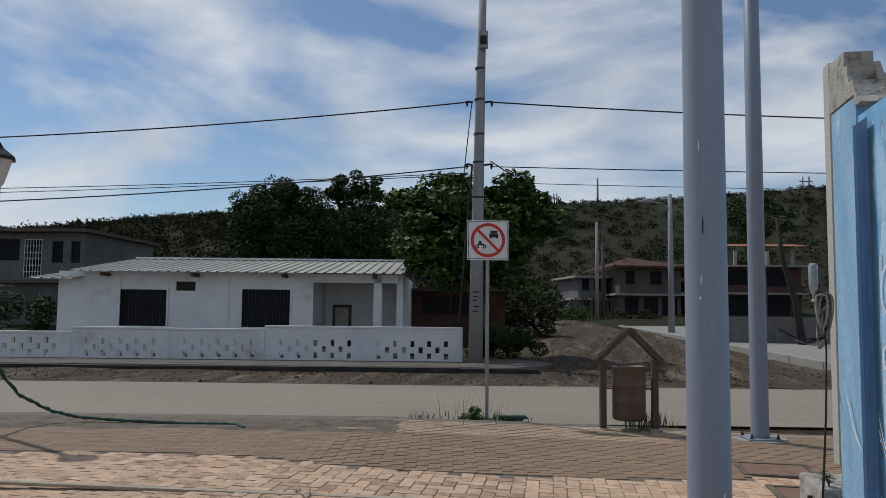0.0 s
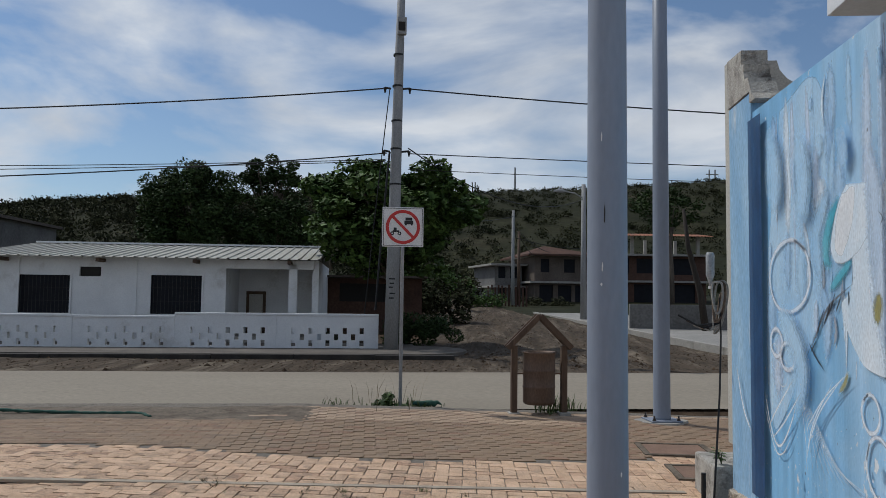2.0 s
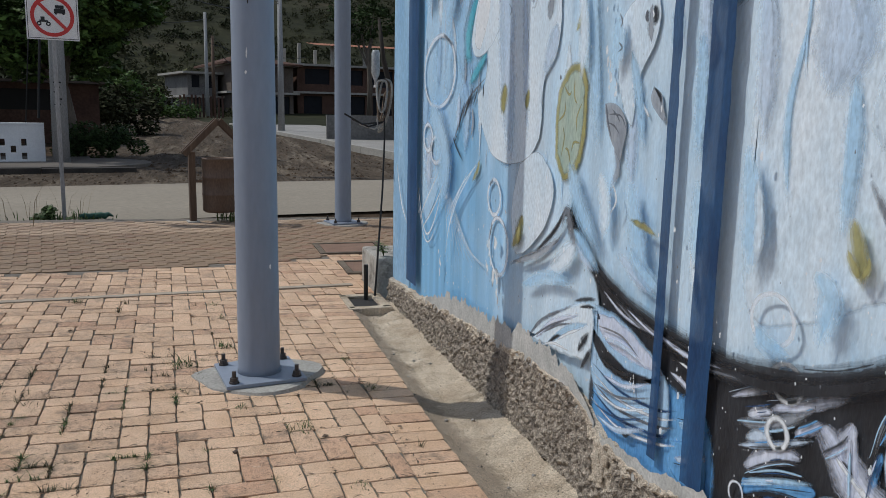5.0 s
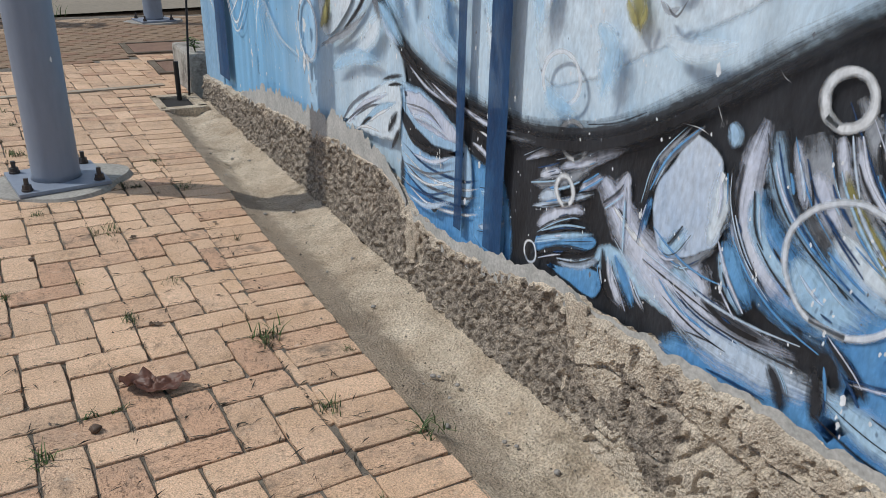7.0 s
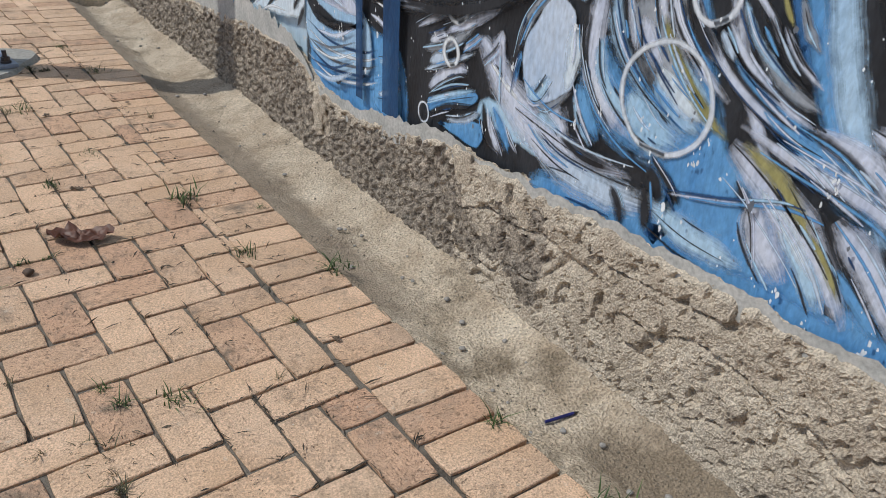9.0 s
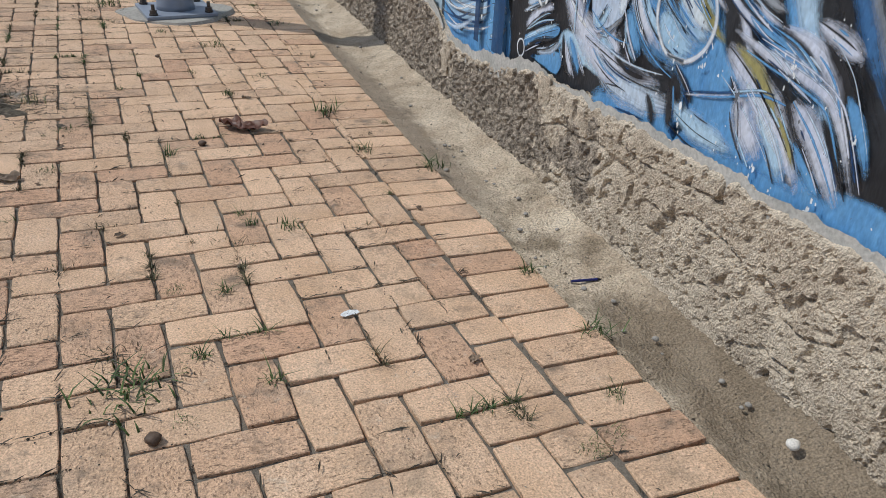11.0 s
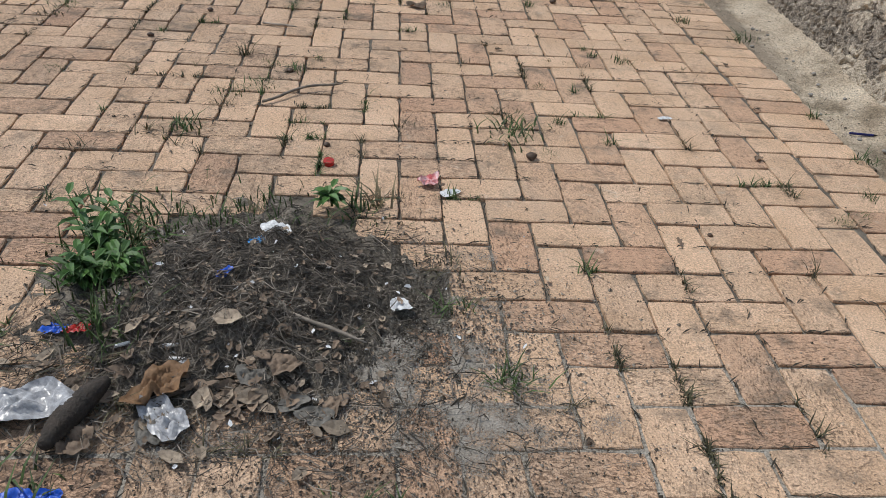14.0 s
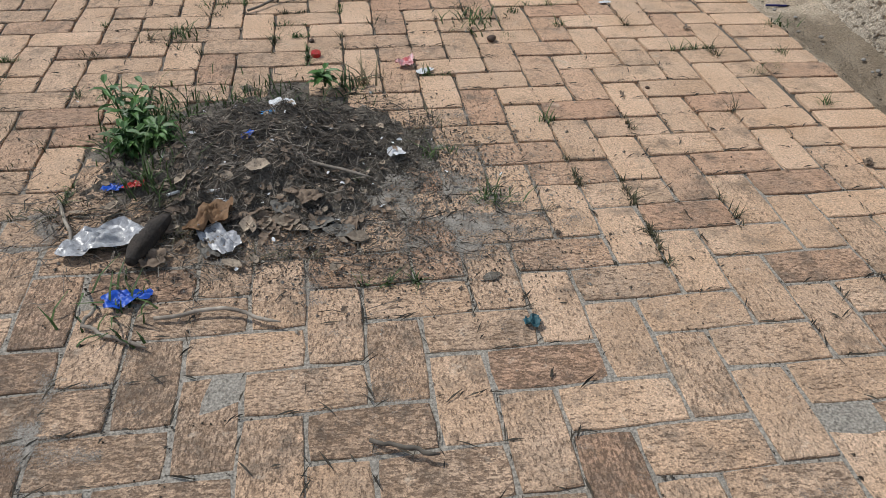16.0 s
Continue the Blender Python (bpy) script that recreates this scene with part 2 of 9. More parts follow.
M_DIRT = mat("dry_dirt", (0.026, 0.018, 0.012), (0.098, 0.068, 0.044), 2.0, 0.95, 1.0, 6, stain=(0.15, 0.112, 0.075), stain_scale=0.9, stain_at=0.57, bump_dist=0.09, spec=0.08)
M_VERGE = mat("dusty_verge", (0.10, 0.08, 0.062), (0.22, 0.185, 0.145), 4, 0.95, 1.0, 30, stain=(0.06, 0.05, 0.04), stain_scale=2, bump_dist=0.02, spec=0.08)
M_ASPHALT = mat("dusty_asphalt", (0.225, 0.192, 0.145), (0.275, 0.237, 0.182), 0.5, 0.9, 0.3, 40, stain=(0.29, 0.25, 0.20), stain_scale=0.25, stretch=(0.3, 1, 1))
M_CONC = mat("grey_concrete", (0.27, 0.255, 0.23), (0.37, 0.35, 0.31), 3, 0.9, 0.5, 60, stain=(0.19, 0.17, 0.14), stain_scale=1.1)
M_GUTTER = mat("dirty_gutter_concrete", (0.43, 0.335, 0.235), (0.69, 0.59, 0.455), 6, 0.93, 1.0, 130, stain=(0.24, 0.19, 0.13), stain_scale=3.4, stain_at=0.52, bump_dist=0.014, grain=2.0)
M_PLINTH = mat("crumbling_mortar", (0.43, 0.355, 0.27), (0.69, 0.60, 0.475), 9, 0.95, 1.0, 170, stain=(0.13, 0.105, 0.08), stain_scale=26, stain_at=0.565, bump_dist=0.012, grain=2.0)
M_PEBBLE = mat("exposed_aggregate", (0.075, 0.06, 0.048), (0.54, 0.46, 0.365), 34, 0.95, 1.0, 150, stain=(0.34, 0.305, 0.255), stain_scale=16, stain_at=0.57, bump_dist=0.014, grain=2.2)
M_WHITE = mat("weathered_white_paint", (0.62, 0.63, 0.64), (0.74, 0.75, 0.75), 1.2, 0.8, 0.1, 25, grain=0.25, stain=(0.46, 0.45, 0.43), stain_scale=0.7)
M_PALE = mat("cream_wall", (0.42, 0.40, 0.35), (0.50, 0.48, 0.43), 1.5, 0.85, 0.1, 40)
M_ROOF = mat("galvanised_roof", (0.33, 0.32, 0.28), (0.43, 0.42, 0.37), 0.9, 0.6, 0.1, 30, metal=0.0, spec=0.2, stain=(0.30, 0.27, 0.23), stain_scale=0.8)
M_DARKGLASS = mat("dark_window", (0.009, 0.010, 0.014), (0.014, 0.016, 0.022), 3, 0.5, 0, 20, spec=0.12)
M_DARK = plain("dark_interior", (0.03, 0.028, 0.026), 0.9)
M_IRON = plain("black_iron", (0.03, 0.03, 0.03), 0.55, 0.4)
M_POLE = mat("blue_grey_pole_paint", (0.205, 0.236, 0.292), (0.24, 0.272, 0.33), 2.2, 0.42, 0.06, 40, grain=0.25, stain=(0.215, 0.26, 0.33), stain_scale=1.2, stretch=(1, 1, 0.25))
M_CONCPOLE = mat("concrete_pole", (0.25, 0.25, 0.25), (0.34, 0.34, 0.335), 2.5, 0.85, 0.2, 60, stretch=(1, 1, 0.3))
M_BOLT = plain("dull_bolt_steel", (0.085, 0.075, 0.07), 0.5, 0.5)
M_RUST = mat("rusty_steel", (0.10, 0.055, 0.035), (0.20, 0.12, 0.08), 6, 0.75, 0.4, 90, metal=0.3)
M_DRUM = mat("rusty_brown_drum", (0.095, 0.06, 0.042), (0.155, 0.108, 0.08), 3.5, 0.6, 0.2, 60, metal=0.25, stain=(0.075, 0.045, 0.03), stain_scale=4, stretch=(1, 1, 0.4))
M_WOOD = mat("weathered_timber", (0.065, 0.040, 0.027), (0.13, 0.086, 0.056), 7, 0.8, 0.4, 60, stretch=(1, 1, 0.15))
M_LEAF = mat("almond_leaf", (0.026, 0.056, 0.013), (0.095, 0.15, 0.036), 1.8, 0.65, 0, 6, rand=0.5, spec=0.15)
M_DARKLEAF = mat("thorn_leaf", (0.022, 0.04, 0.014), (0.05, 0.075, 0.026), 1.2, 0.7, 0, 4, rand=0.35, spec=0.08)
M_SCRUB = mat("dry_scrub", (0.014, 0.019, 0.009), (0.056, 0.056, 0.028), 0.11, 0.9, 0, 0.8, rand=0.55, spec=0.08)
M_HILL = mat("hill_soil", (0.017, 0.020, 0.010), (0.038, 0.038, 0.020), 0.09, 0.95, 0.3, 0.9, stain=(0.050, 0.043, 0.025), stain_scale=0.05, stain_at=0.56, spec=0.08, grain=1.5)
M_BARK = mat("grey_bark", (0.07, 0.055, 0.04), (0.14, 0.115, 0.09), 8, 0.9, 0.6, 50, stretch=(1, 1, 0.2))
M_GRASS = mat("weed_green", (0.03, 0.058, 0.015), (0.09, 0.135, 0.038), 20, 0.7, 0, 40, rand=0.35)
M_DRYGRASS = mat("dry_stalk", (0.14, 0.11, 0.06), (0.24, 0.19, 0.11), 20, 0.8, 0, 60, rand=0.3)
M_TWIG = mat("grey_twig", (0.10, 0.082, 0.065), (0.36, 0.31, 0.25), 20, 0.9, 0, 60, rand=0.6)
M_DEADLEAF = mat("dead_leaf", (0.075, 0.052, 0.036), (0.29, 0.21, 0.145), 16, 0.75, 0.3, 90, rand=0.4)
M_WIRE = plain("black_cable", (0.012, 0.012, 0.012), 0.6)
M_BUILD = mat("bare_block_wall", (0.10, 0.082, 0.07), (0.15, 0.125, 0.105), 1.0, 0.92, 0.3, 12, stain=(0.11, 0.085, 0.07), stain_scale=0.4, spec=0.08)
M_REDBUILD = mat("bare_red_block", (0.075, 0.045, 0.035), (0.12, 0.072, 0.055), 1.0, 0.92, 0.3, 12, spec=0.08)
M_GREYBUILD = mat("grey_render_wall", (0.13, 0.125, 0.12), (0.19, 0.185, 0.175), 0.8, 0.9, 0.2, 10, stain=(0.13, 0.12, 0.115), stain_scale=0.5, spec=0.08)
M_TILE = mat("roof_tile", (0.24, 0.09, 0.05), (0.32, 0.15, 0.09), 2, 0.85, 0.3, 15)
M_RED = plain("red_paint", (0.55, 0.035, 0.03), 0.45)
M_SIGNWHITE = plain("sign_white", (0.78, 0.77, 0.75), 0.4)
M_BLACK = plain("black_paint", (0.015, 0.015, 0.016), 0.5)
M_BLUEPLASTIC = plain("blue_plastic", (0.02, 0.10, 0.55), 0.4)
M_REDPLASTIC = plain("red_plastic", (0.50, 0.03, 0.025), 0.4)
M_WHITEPLASTIC = plain("white_plastic", (0.72, 0.72, 0.72), 0.4)
M_GREENROPE = mat("green_rope", (0.015, 0.055, 0.04), (0.04, 0.11, 0.08), 30, 0.8, 0.5, 200)
M_STONE = plain("pebble", (0.33, 0.31, 0.28), 0.85)
M_LENS = plain("milky_glass", (0.62, 0.60, 0.55), 0.3)


# ---- helpers for building ----
def bm_box(bm, x0, y0, z0, x1, y1, z1, bevel=0.0):
    r = bmesh.ops.create_cube(bm, size=1.0, matrix=Matrix.Translation(((x0 + x1) / 2, (y0 + y1) / 2, (z0 + z1) / 2))
                              @ Matrix.Diagonal((abs(x1 - x0), abs(y1 - y0), abs(z1 - z0), 1)))
    if bevel:
        es = list({e for v in r["verts"] for e in v.link_edges})
        bmesh.ops.bevel(bm, geom=es, offset=bevel, segments=2, affect="EDGES", profile=0.6)
    return r["verts"]


def bm_tube(bm, pts, radii, sides=10, cap=True):
    """A tube along pts with a radius at each."""
    if not hasattr(radii, "__len__"):
        radii = [radii] * len(pts)
    pts = [Vector(p) for p in pts]
    rings = []
    for i, p in enumerate(pts):
        d = (pts[min(i + 1, len(pts) - 1)] - pts[max(i - 1, 0)]).normalized()
        side = d.cross(Vector((0, 0, 1))) if abs(d.z) < 0.9 else d.cross(Vector((0, 1, 0)))
        side.normalize()
        upv = side.cross(d)
        rings.append([bm.verts.new(p + radii[i] * (math.cos(2 * math.pi * k / sides) * side + math.sin(2 * math.pi * k / sides) * upv)) for k in range(sides)])
    for a, b in zip(rings, rings[1:]):
        for k in range(sides):
            bm.faces.new((a[k], a[(k + 1) % sides], b[(k + 1) % sides], b[k]))
    if cap:
        bm.faces.new(rings[0])
        bm.faces.new(rings[-1][::-1])


def finish(name, bm, material, smooth=False):
    bmesh.ops.recalc_face_normals(bm, faces=bm.faces)
    me = bpy.data.meshes.new(name)
    bm.to_mesh(me)
    bm.free()
    me.materials.append(material)
    if smooth:
        me.polygons.foreach_set("use_smooth", [True] * len(me.polygons))
    return me


def thing(name, bm, material, label, category, group="", kind="", m=None, smooth=False):
    ob = new(name, finish(name, bm, material, smooth))
    if m is not None:
        ob.matrix_world = m
    return tagged(ob, label, category, group, kind)


def empty(name, m, label, category, group="", kind=""):
    ob = new(name)
    ob.empty_display_size = 0.1
    ob.matrix_world = m
    return tagged(ob, label, category, group, kind)


def part(name, bm, material, parent, label="", smooth=False, m=None):
    ob = new(name, finish(name, bm, material, smooth))
    ob.parent = parent
    if m is not None:
        ob.matrix_local = m
    if label:
        tagged(ob, label)
    return ob


def mesh_np(name, verts, faces, material, smooth=False):
    me = bpy.data.meshes.new(name)
    me.from_pydata([tuple(v) for v in verts], [], [tuple(f) for f in faces])
    me.materials.append(material)
    if smooth:
        me.polygons.foreach_set("use_smooth", [True] * len(me.polygons))
    me.update()
    return me


ST = Matrix.Rotation(radians(10), 4, "Z")      # the street runs ten degrees off the painted wall's normal


def S(u, v, z=0.0):
    return ST @ Vector((u, v, z))


def SM(u, v, z=0.0, rz=0.0):
    return ST @ pose(u, v, z, 0, 0, rz)


def ground_z(x):
    return -0.03 * (min(max(x, -3.0), 2.6) + 0.58)


def fbm(x, y, z=0.0, o=4):
    return noise.fractal((x, y, z), 1.0, 2.0, o)


def grid_mesh(name, us, vs, fn, material, smooth=True):
    verts = [fn(u, v) for v in vs for u in us]
    nu = len(us)
    faces = [(j * nu + i, j * nu + i + 1, (j + 1) * nu + i + 1, (j + 1) * nu + i) for j in range(len(vs) - 1) for i in range(nu - 1)]
    return mesh_np(name, verts, faces, material, smooth)


# ---- ground and street ----
def smooth01(a, b, x):
    k = min(max((x - a) / (b - a), 0.0), 1.0)
    return k * k * (3 - 2 * k)


def terrain_z(u, v):
    if v < 11.0:
        return -0.22 + 0.19 * smooth01(10.3, 11.0, v)
    z = -0.03 + 0.03 * smooth01(16.2, 18, v) + 0.04 * max(0.0, v - 24)
    z += 0.05 * fbm(u * 0.35, v * 0.35) * smooth01(16.5, 18.5, v)
    lane = smooth01(2.0, 3.0, u) * smooth01(10.5, 9.0, u) * smooth01(16.4, 18.5, v) * (1 - smooth01(50, 60, v))
    bend = 0.5 * math.sin(v * 0.16) + 0.02 * v
    z += lane * (0.03 * fbm(u * 1.1, v * 0.3, 3) + 0.03 * fbm(u * 3.1, v * 0.7, 8) - 0.09 * math.exp(-((u - 5.0 - bend) / 0.3) ** 2) - 0.08 * math.exp(-((u - 6.7 - bend) / 0.28) ** 2))
    top = float(np.interp(u, (-300, -116, -90, -70, -58, 0, 29, 58, 87, 97, 300), (19, 19.2, 21.0, 22.8, 24.4, 27, 28.6, 30.0, 32.6, 33.0, 36))) + 0.7 * fbm(u * 0.05, 3.1) + 0.5 * fbm(u * 0.17, 9.1)
    return z * (1 - smooth01(70, 200, v)) + smooth01(70, 200, v) ** 1.25 * (top + 0.02 * max(0, v - 200)) + 0.8 * smooth01(75, 120, v) * (1 - smooth01(150, 195, v)) * fbm(u * 0.03, v * 0.03)


us = [-900, -600, -420] + [-300 + 12 * i for i in range(17)] + [-96 + 3 * i for i in range(18)] + [-42 + 0.8 * i for i in range(54)] + [1.2 + 0.22 * i for i in range(50)] + [12.4 + 0.8 * i for i in range(40)] + [45 + 3 * i for i in range(25)] + [124, 145, 170, 210, 270, 360, 500, 900]
vs = [-900, -300, -80, -30, -10, 0, 5, 10, 10.3, 10.65, 11.0] + [11.5 + 0.7 * i for i in range(60)] + [54 + 2.5 * i for i in range(62)] + [215, 240, 300, 420, 900, 2500]
ground = new("ground", grid_mesh("ground", us, vs, lambda u, v: S(u, v, terrain_z(u, v)), M_DIRT))
tagged(ground, "bare dusty earth rising into a dry hillside", "ground", kind="structure")
# hillside vegetation tint: a second slot on the faces beyond the lots
ground.data.materials.append(M_HILL)
ground.data.materials.append(mat("rutted_dirt_lane", (0.04, 0.030, 0.021), (0.11, 0.086, 0.063), 1.3, 0.95, 1.0, 7, stain=(0.17, 0.14, 0.105), stain_scale=1.0, stain_at=0.52, stretch=(1.6, 0.22, 1), bump_dist=0.08, spec=0.08, grain=1.6))
for p in ground.data.polygons:
    c = ST.inverted() @ p.center
    if c.y > 66 or (c.y > 24 and (c.x < -1 or c.x > 30)) or (c.y > 40 and not (2.5 - 0.02 * c.y < c.x < 8.5)):
        p.material_index = 1
    elif 16.4 < c.y < 19.6 or 16.4 < c.y < 62 and 2.2 - 0.02 * c.y < c.x < 10.4 + 0.12 * (20 - min(c.y, 20)):
        p.material_index = 2

road = new("road", grid_mesh("road", [-60 + 3 * i for i in range(41)], [10.9 + 0.4 * i for i in range(15)],
                             lambda u, v: S(u, v + (0.12 * fbm(u * 0.4, v) if v < 11 or v > 16.4 else 0), -0.012 - 0.014 * abs(v - 13.7) / 2.8), M_ASPHALT))
tagged(road, "dusty grey asphalt road", "road", kind="structure")

bm = bmesh.new()
bm_box(bm, -60, 19.8, -0.3, 1.2, 24.5, 0.125, 0.02)
pavement = thing("pavement", bm, mat("dirty_pavement", (0.075, 0.064, 0.053), (0.15, 0.13, 0.108), 1.2, 0.95, 0.4, 30), "dirty concrete pavement across the road", "pavement", kind="structure", m=ST)
# broken rounded corner of the far kerb
bm = bmesh.new()
r = bmesh.ops.create_cone(bm, segments=24, radius1=2.0, radius2=1.97, depth=0.4, cap_ends=True)
thing("pavement_corner", bm, bpy.data.materials["dirty_pavement"], "rounded concrete corner of the far pavement", "pavement", kind="structure", m=SM(0.6, 21.83, -0.085))
bm = bmesh.new()
for i in range(31):
    u0 = -60 + i * 2.0
    bm_box(bm, u0, 19.55, -0.2, u0 + 1.985, 19.79, 0.11 + random.uniform(-0.015, 0.01), 0.012)
# near-black base colour carries the shade on the kerb's street side
M_KERB = mat("shade_dark_concrete", (0.022, 0.019, 0.016), (0.06, 0.052, 0.044), 2, 0.95, 0.5, 40)
kerb = thing("kerb", bm, M_KERB, "worn concrete kerb stones, shade of the face put into their colour", "kerb", kind="structure", m=ST)

# right-hand lot: concrete slabs stepping up beside the dirt road
bm = bmesh.new()
bm_box(bm, 0, -5.0, -0.5, 24, 0.0, 0.0, 0.02)
side = thing("side_pavement", bm, mat("pale_new_concrete", (0.22, 0.21, 0.19), (0.31, 0.295, 0.27), 0.8, 0.9, 0.3, 30, stain=(0.22, 0.20, 0.17), stain_scale=0.6), "pale new concrete pavement beside the dirt road", "pavement", kind="structure",
      m=ST @ pose(10.7, 20.6, 0.10, 0, -1.75, 93))
bm = bmesh.new()
for k in range(12):
    bm_box(bm, k * 2.0, 0.001, -0.5, k * 2.0 + 1.97, 0.16, 0.045, 0.015)
part("kerb_stone", bm, M_CONC, side)
bm = bmesh.new()
bm_box(bm, 0, 0, -0.6, 9.0, 0.2, 0.92, 0.015)
thing("lot_wall", bm, M_GREYBUILD, "low bare concrete wall of the lot", "wall", kind="structure", m=SM(10.6, 31.5, 0.5, -8))
# ---- painted boundary wall ----
WX = 1.563
bm = bmesh.new()
bm_box(bm, WX, -9.0, -0.3, WX + 0.16, 5.45, 2.87)
wall_ob = thing("wall_east", bm, M_WHITE, "masonry wall with a blue and white sea mural, flaking", "wall", kind="structure")
bm = bmesh.new()
bm_box(bm, WX - 0.013, 5.453, -0.3, WX + 0.17, 6.0, 3.02, 0.012)
pil = part("pillar", bm, M_WHITE, wall_ob, "light blue painted end pillar")
bm = bmesh.new()
prof = [(5.32, 2.94), (5.40, 3.0), (5.46, 3.10), (5.47, 3.13), (5.55, 3.14), (5.58, 3.20), (5.57, 3.26), (5.63, 3.27), (5.63, 3.38), (5.995, 3.40), (5.995, 3.023), (5.452, 3.023), (5.452, 2.94)]
lo_ = [bm.verts.new((WX - 0.022, y, z)) for y, z in prof]
hi_ = [bm.verts.new((WX + 0.17, y, z)) for y, z in prof]
bm.faces.new(lo_)
bm.faces.new(hi_[::-1])
for k in range(len(prof)):
    bm.faces.new((lo_[k], hi_[k], hi_[(k + 1) % len(prof)], lo_[(k + 1) % len(prof)]))
part("pillar_cap", bm, mat("stained_cap", (0.28, 0.26, 0.23), (0.46, 0.44, 0.39), 7, 0.9, 0.8, 50, stain=(0.10, 0.088, 0.075), stain_scale=4, stain_at=0.50, bump_dist=0.01), wall_ob, "stained stepped concrete cap")
# closing wall far behind
bm = bmesh.new()
bm_box(bm, -14.0, -9.2, -0.3, WX + 0.2, -9.0, 2.8)
thing("wall_south", bm, M_WHITE, "plain white boundary wall", "wall", kind="structure")


PT_Y = (-3.2, 0.0, 0.30, 0.77, 1.0, 1.22, 1.47, 1.77, 2.02, 2.36, 2.50, 2.68, 3.11, 3.93, 5.15, 6.0)
PT_Z = (0.37, 0.36, 0.35, 0.345, 0.318, 0.312, 0.318, 0.242, 0.205, 0.20, 0.27, 0.318, 0.318, 0.258, 0.150, 0.10)


def plinth_top(y):
    return float(np.interp(y, PT_Y, PT_Z)) + 0.018 * fbm(y * 4, 2.0) + 0.014 * fbm(y * 17, 5.0)


def plinth_pt(y, s):
    t = plinth_top(y)
    far_ = smooth01(1.22, 1.42, y + 0.1 * fbm(y * 9, s * 4))
    z = t - s * (t + 0.09)
    x = 1.554 - 0.032 * smooth01(0.0, 0.06, s) - 0.028 * s - 0.012 * (1 - far_)
    # trowelled mortar with pits and torn spots nearer the footpath, bare aggregate further along
    x -= 0.009 * fbm(y * 3.5, z * 4, 3, 3) + 0.005 * fbm(y * 22, z * 22, 7, 3)
    d, _ = noise.voronoi((y * 36, z * 36, 1.0))
    stones = (0.42 - min(d[0], 0.6)) * 0.042 * (0.35 + 0.65 * smooth01(-0.35, 0.2, noise.noise((y * 31, z * 31, 6))))
    torn = smooth01(0.08, 0.28, fbm(y * 2.6, z * 4.5, 4)) * (1 - far_)
    x -= stones * (far_ + 0.25 * torn) * (1 if 0.06 < s < 0.94 else 0.3)
    pit = smooth01(0.28, 0.5, noise.noise((y * 24, z * 24, 12))) + 0.7 * smooth01(0.35, 0.55, noise.noise((y * 55, z * 55, 2)))
    x += 0.016 * pit * (1 - 0.6 * far_) + 0.004 * torn
    crack = abs(noise.noise((y * 2.6 + 0.35 * noise.noise((y * 9, z * 9, 2)), z * 5.5, 5.0)))
    x += 0.02 * smooth01(0.026, 0.0, crack) * (1 - far_)
    x -= 0.0035 * fbm(y * 80, z * 80, 12, 2)
    return (x, y, z)


ys = [-3.2 + 0.03 * i for i in range(60)] + [-1.4 + 0.0068 * i for i in range(500)] + [2.0 + 0.009 * i for i in range(445)]
pl = new("plinth", grid_mesh("plinth", ys, [i / 56 for i in range(57)], plinth_pt, M_PLINTH, False))
pl.parent = wall_ob
tagged(pl, "crumbling rough mortar footing with exposed pebbles")
pl.data.materials.append(M_PEBBLE)
for p in pl.data.polygons:
    c = p.center
    t_ = plinth_top(c.y)
    if c.y > 1.36 + 0.05 * fbm(c.y * 8, c.z * 8) and c.z < t_ - 0.045 + 0.05 * fbm(c.y * 5, c.z * 9, 3) and not (2.28 < c.y < 2.42 and c.z > 0.02) or (0.92 < c.y < 1.36 and c.z < t_ - 0.12 + 0.1 * fbm(c.y * 6, c.z * 6, 8) and fbm(c.y * 3, c.z * 3, 4) > -0.1):
        p.material_index = 1
bm = bmesh.new()
bm_box(bm, 1.47, -9, -0.3, WX, -3.2, 0.33)
part("plinth", bm, M_PLINTH, wall_ob)


def edge_x(y):
    return 1.148 + max(0.0, 0.77 - y) * 0.05 - 0.03 * smooth01(0.8, 1.6, y) + 0.03 * smooth01(2.5, 6.4, y)


def gutter_pt(y, s):
    x = edge_x(y) - 0.012 + s * (1.535 - edge_x(y) + 0.012)
    z = ground_z(1.15) - 0.012 - 0.045 * math.sin(math.pi * min(s * 1.05, 1)) + 0.016 * fbm(y * 2.2, x * 6, 2) + 0.007 * fbm(y * 13, x * 13, 4) + 0.004 * fbm(y * 40, x * 40, 9)
    return (x, y, z)


gut = new("gutter", grid_mesh("gutter", [-9 + 0.1 * i for i in range(58)] + [-3.2 + 0.016 * i for i in range(569)], [i / 28 for i in range(29)], gutter_pt, M_GUTTER))
damp, grit = [], []
for v in gut.data.vertices:
    c = v.co
    q = (c.x - edge_x(c.y)) / (1.535 - edge_x(c.y))
    damp.append(smooth01(0.75, 0.25, c.y) * (0.35 + 0.65 * smooth01(0.0, 0.4, q)))
    grit.append(smooth01(0.9, 1.4, c.y) * smooth01(0.75 - 0.3 * smooth01(2.0, 4.0, c.y), 0.1, q))
for key, values in (("damp", damp), ("grit", grit)):
    gut.data.attributes.new(key, "FLOAT", "POINT").data.foreach_set("value", values)
spread(M_GUTTER, "damp", (0.205, 0.16, 0.11), 7, 0.82)
spread(M_GUTTER, "grit", (0.265, 0.21, 0.155), 16, 0.75)
tagged(gut, "shallow stained concrete gutter along the wall", "gutter", kind="structure")

